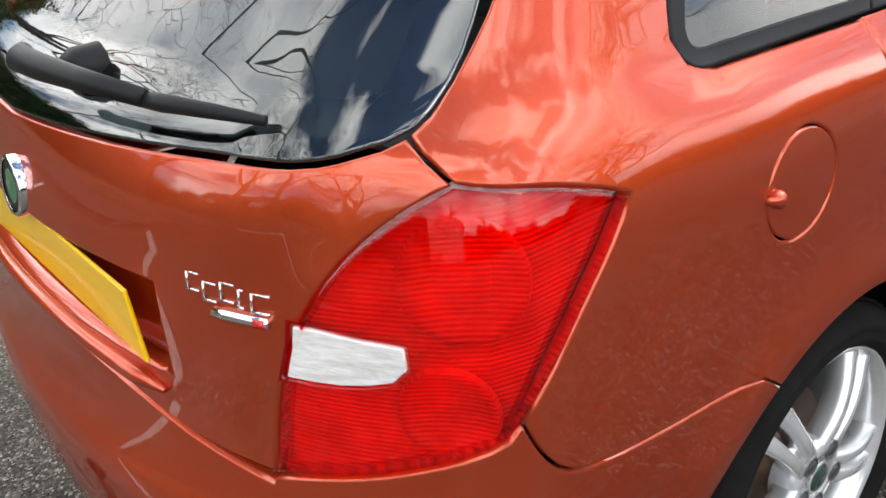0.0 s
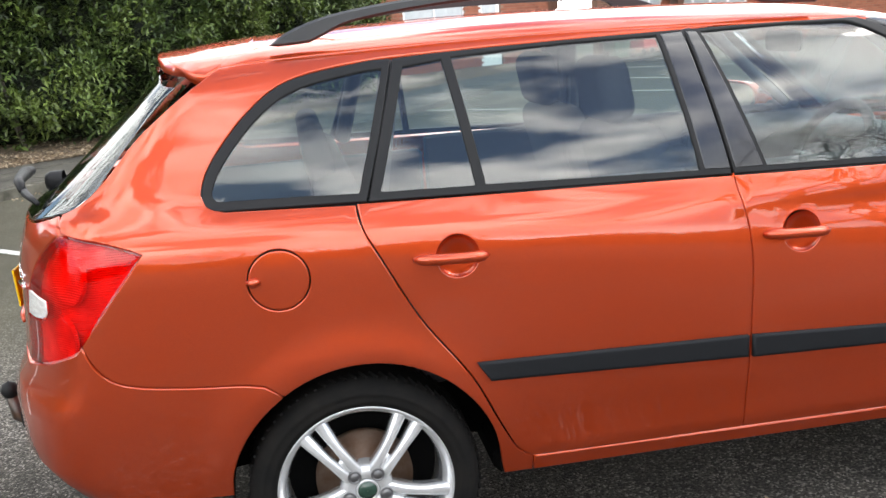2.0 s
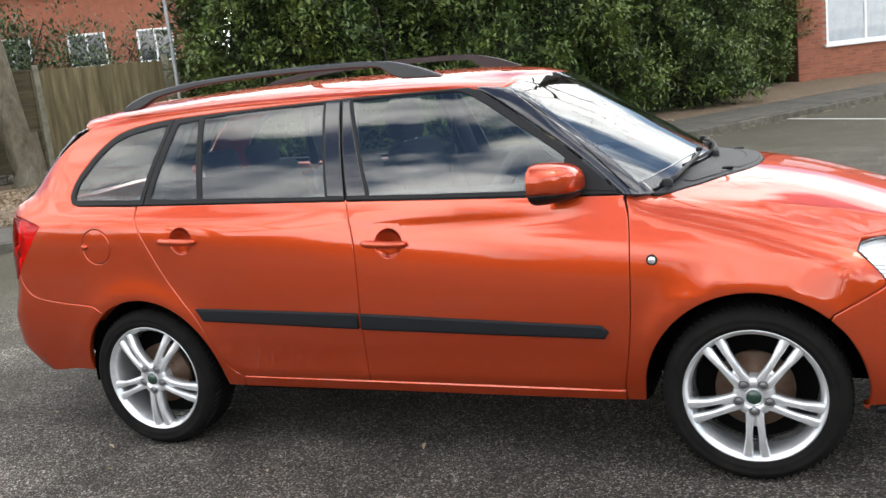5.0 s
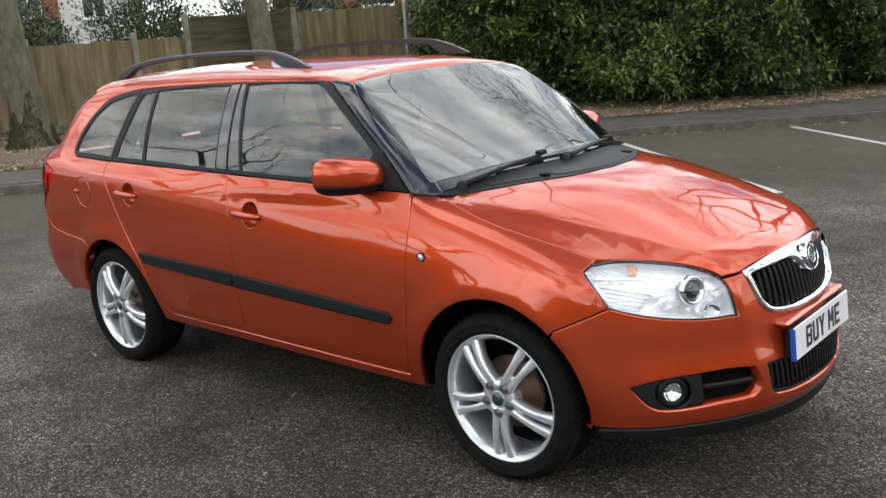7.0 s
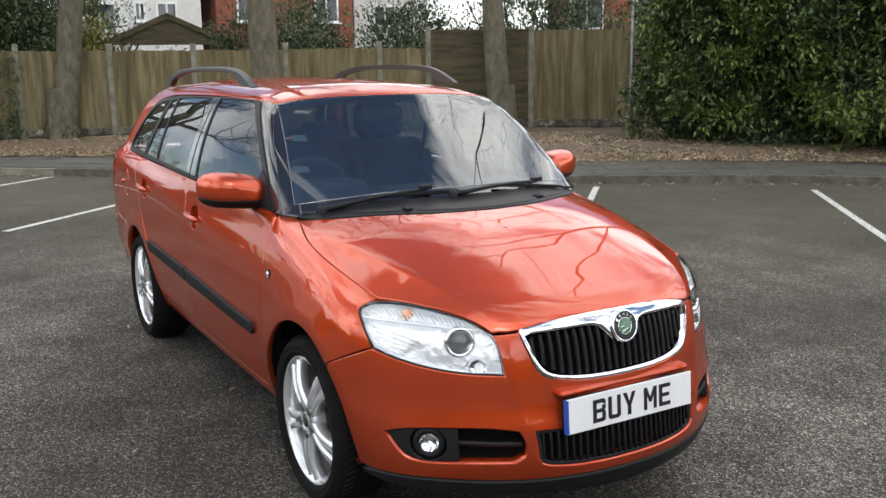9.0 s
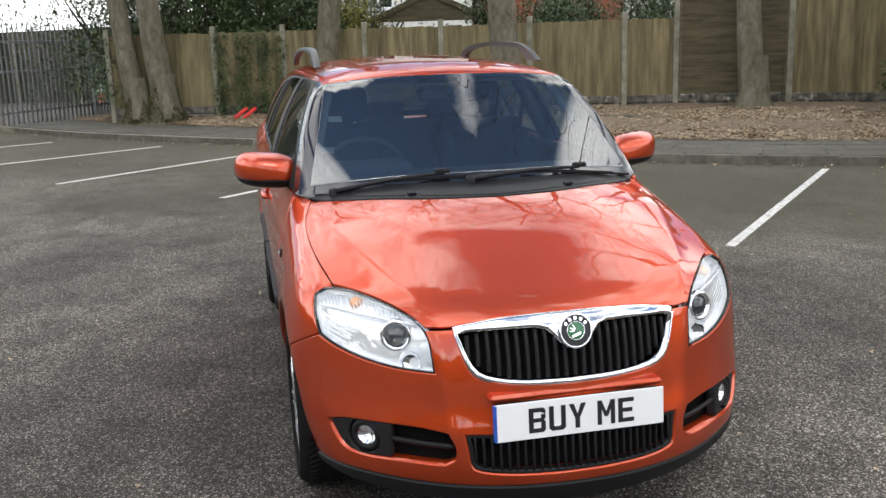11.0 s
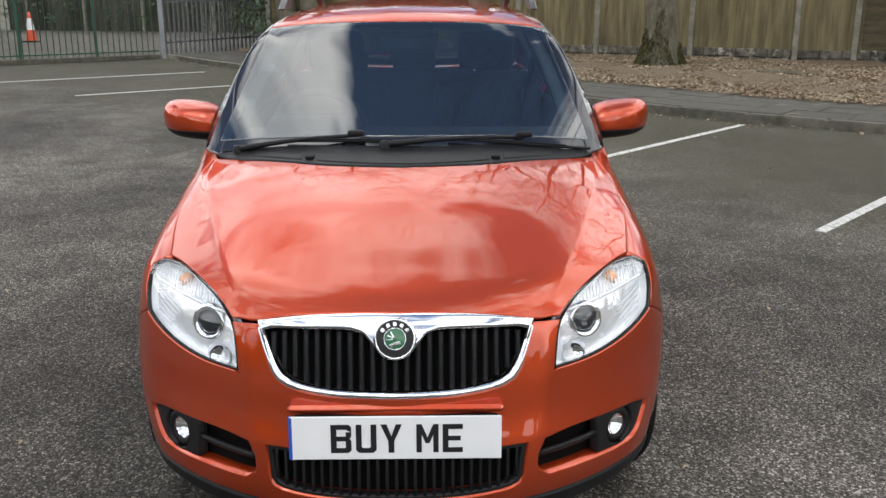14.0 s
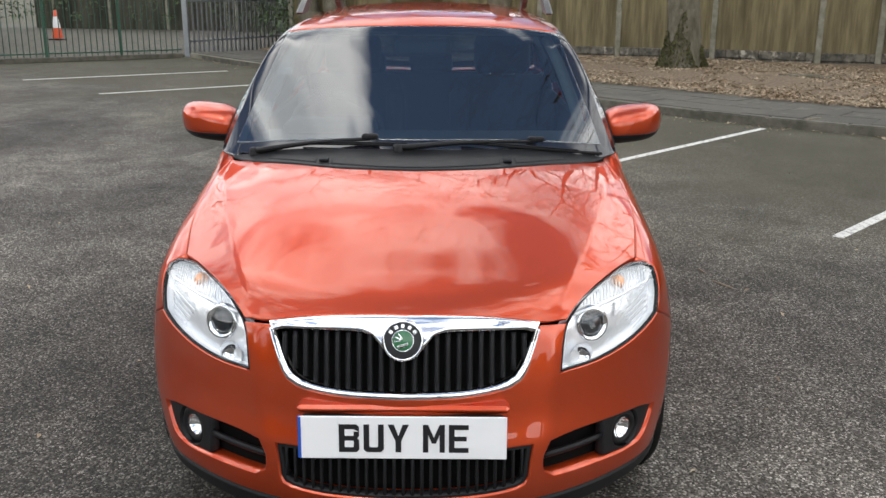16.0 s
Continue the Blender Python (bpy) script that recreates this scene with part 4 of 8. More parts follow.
def on_nose(y, z, lift=0.0):
    o, w = ray_screen(np.array([(y, z)]))
    o[:, 0] = 3.6
    p = cast(o, w)
    return p[0] + normals(p)[0] * lift


def nose_run(pairs, lift=0.0):
    o, w = ray_screen(np.array(pairs))
    o[:, 0] = 3.6
    p = cast(o, w)
    return list(p + normals(p) * lift)


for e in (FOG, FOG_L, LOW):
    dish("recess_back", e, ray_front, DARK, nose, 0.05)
low_grille = panel("lower_grille_rim", LOW, ray_front, BLACK, nose, holes=[inset(LOW, 0.008)], gap=0.0, lip=0.001, lift=-0.006, depth=0.03)[0]
for k in range(27):
    y = -0.305 + 0.61 * k / 26
    zs = np.linspace(0.318 + 0.03 * max(0, abs(y) - 0.26) / 0.05, 0.428, 5)
    blade(nose_run([(y, z) for z in zs], -0.012), BLACK, "grille_bar", low_grille, 0.0048, 5)
for side in (1, -1):
    fog = empty("fog_lamp")
    fog.parent = car
    c = on_nose(-0.608 * side, 0.384, -0.028)
    turn = Matrix.Translation(c) @ Matrix.Rotation(radians(-38 * side), 4, "Z")
    for nm, prof, mat in (("housing", [(0.058, -0.03), (0.053, 0.004), (0.044, 0.013), (0.034, 0.010), (0.030, 0.005)], BLACK), ("reflector", [(0.031, 0.004), (0.02, -0.010), (0.001, -0.015)], CHROME), ("lens", [(0.032, 0.008), (0.024, 0.014), (0.012, 0.017), (0.001, 0.018)], LENS)):
        v, f = lathe(prof, 28, "x")
        link_mesh(nm, [turn @ Vector(q) for q in v], [q[::-1] for q in f], mat, fog, smooth=True)
    for z0, z1 in ((0.392, 0.388),):
        blade(nose_run([(-s * side, z0 + (z1 - z0) * (0.54 - s) / 0.17) for s in np.linspace(0.54, 0.368, 8)], -0.02), BLACK, "grille_bar", nose, 0.009, 6)

BEZEL = outline(to_front([(2.936, -0.699, 0.411), (2.99, -0.65, 0.429), (3.06, -0.575, 0.437), (3.10, -0.532, 0.438)]), to_front([(3.10, -0.532, 0.438), (3.11, -0.532, 0.334)]), to_front([(3.11, -0.532, 0.334), (3.049, -0.606, 0.329), (2.99, -0.66, 0.342), (2.936, -0.699, 0.411)]))
eye = to_front([tuple(on_nose(-0.608, 0.384))])[0]
RING = [np.array((eye[0] + 0.047 * math.cos(a), eye[1] + 0.052 * math.sin(a))) for a in np.linspace(0, 2 * math.pi, 29)[:-1]]
for e, ring in ((BEZEL, RING), ([np.array((-a, b)) for a, b in BEZEL][::-1], [np.array((-a, b)) for a, b in RING][::-1])):
    panel("fog_bezel", e, ray_front, BLACK, nose, holes=[inset(ring, 0.0)], hole_depth=0.02, gap=0.002, lip=0.003, lift=-0.009, depth=0.03)

# radiator grille: chrome surround, upright bars, round badge
grille = empty("radiator_grille")
grille.parent = car
mouth_top = [(3.150, -0.343, 0.735), (3.172, -0.22, 0.752), (3.182, -0.1, 0.757), (3.186, 0.0, 0.758)]
MOUTH = outline(to_front(mouth), to_front(m3(mouth)), to_front(m3(mouth_top)[::-1]), to_front(mouth_top[::-1]))
dip = [(3.150, 0.325, 0.708), (3.165, 0.306, 0.719), (3.20, 0.18, 0.729), (3.212, 0.105, 0.730), (3.219, 0.078, 0.723), (3.226, 0.062, 0.706), (3.233, 0.040, 0.680), (3.238, 0.0, 0.666)]
INNER = outline(to_front([(3.150, -0.325, 0.708), (3.172, -0.318, 0.682), (3.197, -0.294, 0.626), (3.215, -0.258, 0.599), (3.244, -0.165, 0.586), (3.258, 0.0, 0.583)]), to_front(m3([(3.150, -0.325, 0.708), (3.172, -0.318, 0.682), (3.197, -0.294, 0.626), (3.215, -0.258, 0.599), (3.244, -0.165, 0.586), (3.258, 0.0, 0.583)])),
                to_front(dip) + to_front(m3(dip))[1:])
panel("chrome_surround", MOUTH, ray_front, CHROME, grille, "polished chrome grille surround", holes=[INNER], gap=0.001, lip=0.006, lift=0.009, depth=0.03)
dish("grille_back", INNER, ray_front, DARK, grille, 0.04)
for k in range(23):
    y = -0.308 + 0.616 * k / 22
    a = abs(y)
    lo = 0.583 + (max(0, a - 0.16) ** 2) * 2.6 + 0.004
    hi = 0.728 - 0.058 * max(0, 1 - a / 0.075) ** 0.6 - 0.016 * max(0, a - 0.24) / 0.07
    if hi - lo < 0.015:
        continue
    blade(nose_run([(y, z) for z in np.linspace(lo, hi, 6)], -0.014), BLACK, "grille_bar", grille, 0.0072, 6)
bc = on_nose(0, 0.712, 0.012)
bt = Matrix.Translation(bc) @ Matrix.Rotation(radians(-14), 4, "Y")
for nm, prof, mat in (("badge_ring", [(0.052, -0.012), (0.052, 0.006), (0.048, 0.011), (0.045, 0.009)], CHROME), ("badge_band", [(0.046, 0.007), (0.026, 0.008)], INK), ("badge_rim", [(0.0275, 0.0075), (0.0265, 0.0095), (0.0248, 0.0075)], CHROME), ("badge_centre", [(0.0255, 0.008), (0.015, 0.010), (0.001, 0.0105)], GREEN_BADGE)):
    v, f = lathe(prof, 36, "x")
    link_mesh(nm, [bt @ Vector(q) for q in v], [q[::-1] for q in f], mat, grille, smooth=True)

# marks on the badge: five light bars on the dark band, a silver feathered arrow in the middle
for k in range(5):
    a = radians(90 + 27 * (k - 2))
    m4 = bt @ Matrix.Translation((0.0088, 0.0365 * math.cos(a), 0.0365 * math.sin(a))) @ Matrix.Rotation(a - math.pi / 2, 4, "X")
    part("badge_mark", bm_box((0.0016, 0.0085, 0.0095), (0, 0, 0), 0.0006), CHROME, grille).matrix_basis = m4
for k in range(3):
    a = radians(120 + 32 * k)
    m4 = bt @ Matrix.Translation((0.0110, 0.013 * math.cos(a), 0.013 * math.sin(a))) @ Matrix.Rotation(a - math.pi / 2, 4, "X")
    part("badge_feather", bm_box((0.0016, 0.003, 0.016), (0, 0, 0), 0.0006), CHROME, grille).matrix_basis = m4
part("badge_arrow", bm_box((0.0016, 0.028, 0.007), (0, 0, 0), 0.0006), CHROME, grille).matrix_basis = bt @ Matrix.Translation((0.0108, 0.0, -0.012)) @ Matrix.Rotation(radians(20), 4, "X")

# head lamps
LAMP = outline(to_front([(2.790, -0.715, 0.786), (2.797, -0.675, 0.803), (2.863, -0.601, 0.803), (2.969, -0.527, 0.788), (3.057, -0.461, 0.760), (3.116, -0.417, 0.718), (3.140, -0.405, 0.668), (3.158, -0.400, 0.602)]),
               to_front(lamp_low[::-1]), to_front([(2.876, -0.707, 0.667), (2.835, -0.722, 0.730), (2.790, -0.715, 0.786)]))
for side in (1, -1):
    lamp = empty("headlamp")
    lamp.parent = car
    E = LAMP if side == 1 else [np.array((-a, b)) for a, b in LAMP][::-1]
    dish("reflector", E, ray_front, REFLECTOR, lamp, 0.034, "silver reflector bowl")
    panel("housing_wall", E, ray_front, LAMP_WALL, lamp, holes=[inset(E, 0.004)], gap=0.0025, lip=0.001, lift=-0.004, depth=0.03)
    panel("gasket", E, ray_front, BLACK, lamp, holes=[inset(E, 0.0035)], gap=0.0006, lip=0.0005, lift=-0.0015, depth=0.012, grid=0.02)
    panel("lens", E, ray_front, LENS, lamp, "clear plastic headlamp lens", gap=0.0022, lip=0.003, lift=0.001, depth=0.004)
    # projector low beam
    c = on_nose(-0.504 * side, 0.700, -0.022)
    T = Matrix.Translation(c) @ Matrix.Rotation(radians(-20 * side), 4, "Z") @ Matrix.Rotation(radians(-8), 4, "Y")
    v, f = lathe([(0.050, -0.012), (0.049, 0.000), (0.044, 0.006), (0.036, 0.004), (0.033, -0.004), (0.030, -0.006)], 30, "x")
    bowl = link_mesh("projector", [T @ Vector(q) for q in v], [q[::-1] for q in f], CHROME, lamp, smooth=True)
    v, f = lathe([(0.031 * math.cos(a), 0.018 * math.sin(a) - 0.006) for a in np.linspace(0, math.pi / 2 - 0.01, 7)], 30, "x")
    link_mesh("projector_lens", [T @ Vector(q) for q in v], [q[::-1] for q in f], PANE, bowl, smooth=True)
    # small lower bowl
    c = on_nose(-0.470 * side, 0.628, -0.024)
    T = Matrix.Translation(c) @ Matrix.Rotation(radians(-22 * side), 4, "Z")
    v, f = lathe([(0.034, 0.008), (0.028, -0.004), (0.015, -0.010), (0.001, -0.012)], 24, "x")
    link_mesh("main_beam_bowl", [T @ Vector(q) for q in v], [q[::-1] for q in f], CHROME, lamp, smooth=True)
    # dividing ledge under the indicator, and the ribs of both chambers
    blade(nose_run([(-0.705 * side, 0.757), (-0.683 * side, 0.756), (-0.584 * side, 0.750), (-0.505 * side, 0.743), (-0.446 * side, 0.738)], -0.014), LAMP_WALL, "dividing_ledge", lamp, 0.0045, 6)
    for k in range(22):
        yy = 0.690 - 0.0105 * k
        hi = 0.800 - max(0, 0.60 - yy) * 0.30
        lo = 0.762 - (0.683 - yy) * 0.06
        if hi - lo > 0.012:
            blade(nose_run([(-yy * side, z) for z in np.linspace(lo, hi, 4)], -0.022), LAMP_WALL, "indicator_rib", lamp, 0.0018, 4)
    for k in range(5):
        blade(nose_run([(-(0.700 - 0.03 * s) * side, 0.735 - 0.016 * k - 0.012 * s) for s in np.linspace(0, 3 - 0.3 * k, 6)], -0.030), LAMP_WALL, "reflector_step", lamp, 0.0022, 4)
    v, f = lathe([(0.020, -0.012), (0.017, 0.004), (0.001, 0.010)], 14, "x")
    c = on_nose(-0.598 * side, 0.782, -0.030)
    link_mesh("indicator_bulb", [Vector(q) + Vector(c) for q in v], [q[::-1] for q in f], ORANGE_LENS, lamp, smooth=True)

# number plates: block letters 79 mm high drawn as strokes (millimetres across and up)
bar = lambda y0, z0, y1, z1: ((y0, z0), (y1, z0), (y1, z1), (y0, z1))
GLYPHS = {
    "B": (bar(0, 0, 14, 79), bar(14, 65.5, 36, 79), bar(14, 33, 36, 46), bar(14, 0, 36, 13.5), ((36, 65.5), (50, 58), (50, 72), (43, 79), (36, 79)), bar(36.5, 50, 50, 58), ((36, 46), (36, 39.5), (45, 39.5), (50, 46), (50, 50), (36.5, 50)),
          ((36, 33), (36.5, 29), (50, 29), (50, 34), (45, 39.5), (36, 39.5)), bar(36.5, 21, 50, 29), ((36, 0), (43, 0), (50, 7), (50, 21), (36.5, 21), (36, 13.5))),
    "U": (bar(0, 16, 14, 79), bar(36, 16, 50, 79), ((0, 16), (0, 8), (8, 0), (18, 0), (18, 13.5), (14, 16)), bar(18, 0, 32, 13.5), ((32, 0), (42, 0), (50, 8), (50, 16), (36, 16), (32, 13.5))),
    "Y": (bar(19, 0, 33, 32), ((19, 32), (33, 32), (26, 46), (15, 79), (0, 79)), ((26, 46), (33, 32), (52, 79), (37, 79))),
    "M": (bar(0, 0, 13, 79), bar(41, 0, 54, 79), ((13, 79), (13, 50), (22, 26), (27, 26), (27, 42)), ((41, 79), (27, 42), (27, 26), (32, 26), (41, 50))),
    "E": (bar(0, 0, 14, 79), bar(14, 65.5, 49, 79), bar(14, 33, 44, 46), bar(14, 0, 49, 13.5)),
}
for nm, mat, at, pitch, yaw, w, h in (("front_number_plate", PLATE_W, (3.285, 0.0, 0.478), -4, 0, 0.515, 0.111), ("rear_number_plate", PLATE_Y, (-0.880, 0.0, 0.845), 2, 180, 0.73, 0.105)):
    T = Matrix.Translation(at) @ Matrix.Rotation(radians(yaw), 4, "Z") @ Matrix.Rotation(radians(pitch), 4, "Y")
    pl = empty(nm, T)
    pl.parent = car
    pl["label"] = "white number plate reading BUY ME" if mat is PLATE_W else "plain yellow rear number plate"
    part("plate", bm_box((0.006, w, h), (0, 0, 0), 0.002), mat, pl)
    if mat is PLATE_W:
        part("blue_band", bm_box((0.002, 0.005, h - 0.004), (0.0035, -w / 2 + 0.0030, 0)), BLUE, pl)
        part("blue_edge", bm_box((0.014, 0.003, h - 0.004), (-0.004, -w / 2 - 0.0012, 0)), BLUE, pl)
        for name, glyph, at in (("letter_b", "B", -0.158), ("letter_u", "U", -0.097), ("letter_y", "Y", -0.037), ("letter_m", "M", 0.050), ("letter_e", "E", 0.114)):
            verts, faces = [], []
            for poly in GLYPHS[glyph]:
                n, q = len(verts), len(poly)
                verts += [(0.0044, at + y * 0.001, (z - 39.5) * 0.00092 - 0.001) for y, z in poly] + [(0.0028, at + y * 0.001, (z - 39.5) * 0.00092 - 0.001) for y, z in poly]
                faces += [tuple(range(n, n + q)), tuple(range(n + q, n + 2 * q))[::-1]] + [(n + i, n + q + i, n + q + (i + 1) % q, n + (i + 1) % q) for i in range(q)]
            link_mesh(name, verts, faces, INK, pl)
part("plate_plinth", bm_box((0.05, 0.53, 0.02), (3.242, 0, 0.543), 0.008), PAINT, nose)
part("plate_backing", bm_box((0.03, 0.505, 0.10), (3.266, 0, 0.478), 0.006), BLACK, nose)

# tail
lamp_rear_run = [(-0.822, -0.541, 0.692), (-0.810, -0.550, 0.770), (-0.797, -0.567, 0.840), (-0.782, -0.585, 0.892), (-0.757, -0.615, 0.945), (-0.730, -0.641, 0.982), (-0.692, -0.682, 1.020), (-0.655, -0.713, 1.045)]
TAIL_LAMP = outline(to_rear(lamp_top_run), to_rear(lamp_side_run),
                    to_rear([(-0.639, -0.770, 0.780), (-0.656, -0.764, 0.763), (-0.694, -0.735, 0.745), (-0.740, -0.679, 0.722), (-0.780, -0.621, 0.706), (-0.822, -0.541, 0.692)]),
                    to_rear(lamp_rear_run))
REVERSE = outline(to_rear([(-0.795, -0.582, 0.868), (-0.790, -0.584, 0.893), (-0.75, -0.655, 0.885), (-0.722, -0.690, 0.880)]), to_rear([(-0.722, -0.690, 0.880), (-0.722, -0.692, 0.855), (-0.735, -0.680, 0.838), (-0.77, -0.63, 0.828), (-0.802, -0.570, 0.828)]), to_rear([(-0.802, -0.570, 0.828), (-0.795, -0.582, 0.868)]))
for side in (1, -1):
    tl = empty("tail_lamp")
    tl.parent = car
    E = TAIL_LAMP if side == 1 else [np.array((-a, b)) for a, b in TAIL_LAMP][::-1]
    R = REVERSE if side == 1 else [np.array((-a, b)) for a, b in REVERSE][::-1]
    panel("red_lens", E, ray_rear, RED_LENS, tl, "glossy red tail lamp lens", holes=[R], gap=0.003, lip=0.004, lift=0.002, depth=0.03, hole_depth=0.006)
    panel("reversing_lens", R, ray_rear, WHITE_LENS, tl, "clear ribbed reversing lamp lens", gap=0.0005, lip=0.002, lift=0.002, depth=0.006)
    dish("lamp_back", E, ray_rear, LAMP_BACK, tl, 0.028, "bright ribbed back of the lamp")
    for (bx, by, bz), big in (((-0.668, -0.726, 0.940), 0.070), ((-0.700, -0.716, 0.785), 0.058)):
        n3 = normals(np.array([(bx, by, bz)]))[0]
        turn = Vector(n3).to_track_quat("X", "Z").to_matrix().to_4x4()
        v, f = lathe([(big, -0.024), (big * 0.96, -0.015), (big * 0.80, -0.017), (big * 0.5, -0.021), (big * 0.2, -0.023), (0.001, -0.0232)], 32, "x")
        v = [turn @ Vector(q) + Vector((bx, by, bz)) for q in v]
        link_mesh("lamp_bowl", [(q.x, q.y * side, q.z) for q in v], f if side < 0 else [q[::-1] for q in f], LAMP_BACK, tl, smooth=True)
gate_low = [(-0.829, -0.538, 0.680), (-0.866, -0.412, 0.703), (-0.90, -0.25, 0.733), (-0.925, 0.0, 0.752)]
rear_top = [(-0.182, -0.797, 0.598), (-0.225, -0.798, 0.631), (-0.264, -0.793, 0.638), (-0.382, -0.784, 0.646), (-0.511, -0.781, 0.663), (-0.577, -0.779, 0.685), (-0.612, -0.779, 0.722), (-0.639, -0.770, 0.780)]
rear_lamp = [(-0.639, -0.770, 0.780), (-0.656, -0.764, 0.760), (-0.694, -0.735, 0.743), (-0.740, -0.679, 0.720), (-0.780, -0.621, 0.704), (-0.824, -0.541, 0.688)]
rear_arch = [(0.015 + 0.347 * math.cos(radians(a)), -0.79, 0.31 + 0.347 * math.sin(radians(a))) for a in (178, 170, 158, 146, 135, 125)]
under = [(-0.88, 0.0, 0.315), (-0.80, -0.4, 0.318), (-0.64, -0.66, 0.322), (-0.45, -0.745, 0.322), (-0.335, -0.765, 0.318)]
RB = outline(*[to_rear(r) for r in (under, rear_arch, rear_top, rear_lamp, gate_low)], *[to_rear(m3(r)) for r in (gate_low, rear_lamp, rear_top, rear_arch, under)])
panel("rear_bumper", RB, ray_rear, PAINT, car, depth=0.03, gap=0.002)
glass_low = [(-0.645, 1.077), (-0.616, 1.067), (-0.573, 1.060), (-0.468, 1.058), (-0.273, 1.050), (0.0, 1.036)]
f2 = lambda run: [(-a, b) for a, b in run][::-1]
def back3(run):
    o, w = ray_back(np.array(run))
    return [tuple(q) for q in cast(o, w)]


gate_floor = [(-0.925, 0.0, 0.755), (-0.90, -0.25, 0.736), (-0.866, -0.412, 0.706), (-0.822, -0.541, 0.692)]
gate_corner = [(-0.655, -0.713, 1.045), (-0.659, -0.655, 1.086)]
gate_glass = [(-0.659, -0.655, 1.086), *back3(glass_low)]
gate_right = [gate_floor, lamp_rear_run, gate_corner, gate_glass]
GATE = outline(*[to_rear(r) for r in gate_right], *[to_rear(m3(r)) for r in gate_right[::-1]])
RECESS = outline(*[to_rear(back3(r)) for r in ([(-0.383, 0.902), (-0.2, 0.904), (0.2, 0.904), (0.383, 0.902)], [(0.383, 0.902), (0.390, 0.782)], [(0.390, 0.782), (0.2, 0.788), (-0.2, 0.788), (-0.390, 0.782)], [(-0.390, 0.782), (-0.383, 0.902)])])
gate = panel("tailgate", GATE, ray_rear, PAINT, car, depth=0.03, holes=[RECESS], hole_depth=0.034, gap=0.0026, grid=0.05)[0]
dish("plate_recess", RECESS, ray_rear, PAINT, gate, 0.03)
ledge = [tuple(q) for q in snap([(-0.90, y, 0.772 - 0.10 * y**2) for y in np.linspace(-0.385, 0.385, 15)])]
v, f = tube([(q[0] - 0.004, q[1], q[2]) for q in ledge], [0.004] + [0.013] * 13 + [0.004], 10)
link_mesh("plate_ledge", v, f, PAINT, gate, smooth=True)
bt = Matrix.Translation((-0.888, -0.012, 0.937)) @ Matrix.Rotation(radians(180), 4, "Z") @ Matrix.Rotation(radians(-9), 4, "Y")
for nm, prof, mat in (("badge_ring", [(0.045, -0.012), (0.045, 0.006), (0.041, 0.010), (0.038, 0.008)], CHROME), ("badge_band", [(0.039, 0.006), (0.025, 0.007)], INK), ("badge_centre", [(0.025, 0.007), (0.012, 0.009), (0.001, 0.0095)], GREEN_BADGE)):
    v, f = lathe(prof, 32, "x")
    link_mesh(nm, [bt @ Vector(q) for q in v], [q[::-1] for q in f], mat, gate, smooth=True)


def on_tail(y, z, lift=0.0):
    o, w = ray_back(np.array([(y, z)]))
    p = cast(o, w)
    return p[0] + normals(p)[0] * lift


for y0, y1, z in ((-0.448, -0.466, 0.922), (-0.472, -0.490, 0.914), (-0.496, -0.514, 0.918), (-0.520, -0.526, 0.914), (-0.536, -0.558, 0.912)):
    for dz in (0.010, -0.010):
        blade([on_tail(y, z + dz, 0.002) for y in np.linspace(y0, y1, 3)], CHROME, "model_badge_bar", gate, 0.0019, 6)
    blade([on_tail(y0, z + dz, 0.002) for dz in (0.011, 0.0, -0.011)], CHROME, "model_badge_bar", gate, 0.0018, 6)
blade([on_tail(y, 0.8915, 0.002) for y in np.linspace(-0.486, -0.556, 5)], CHROME, "engine_badge_bar", gate, 0.0075, 6)
blade([on_tail(y, 0.8915, 0.005) for y in (-0.541, -0.548, -0.554)], RED_MARK, "engine_badge_mark", gate, 0.006, 6)
G_LOW = [(-0.652, 1.089), (-0.643, 1.080), (-0.615, 1.070), (-0.573, 1.063), (-0.468, 1.061), (-0.273, 1.053), (0.0, 1.039)]
R_GLASS = outline(G_LOW, f2(G_LOW), [(0.652, 1.089), (0.650, 1.10), (0.645, 1.12), (0.634, 1.169), (0.615, 1.234), (0.602, 1.281), (0.570, 1.358)], [(0.570, 1.358), (0.4, 1.385), (0.2, 1.398), (0, 1.402), (-0.2, 1.398), (-0.4, 1.385), (-0.570, 1.358)], [(-0.570, 1.358), (-0.602, 1.281), (-0.615, 1.234), (-0.634, 1.169), (-0.645, 1.12), (-0.650, 1.10), (-0.652, 1.089)])
panel("rear_window", R_GLASS, ray_back, REAR_GLASS, car, gap=0.001, lip=0.003, lift=0.001, depth=0.006)
panel("rear_window_border", R_GLASS, ray_back, GLOSS_BLACK, car, holes=[inset(R_GLASS, 0.05)], gap=0.002, lip=0.001, lift=-0.003, depth=0.002)
SPOIL = [np.array(q) for q in spline([(-0.165, 0.0), (-0.165, -0.2), (-0.18, -0.376), (-0.215, -0.495), (-0.248, -0.532), (-0.288, -0.558)], 0.03)] + [np.array(q) for q in spline([(-0.318, -0.548), (-0.345, -0.515), (-0.395, -0.42), (-0.43, -0.3), (-0.45, -0.12), (-0.455, 0.0)], 0.03)]
SPOIL = SPOIL + [q * (1, -1) for q in SPOIL[::-1]][1:-1]
panel("roof_spoiler", SPOIL, ray_top, PAINT, car, "orange-red spoiler over the rear window", depth=0.034, gap=0.0015, lip=0.004, grid=0.04)

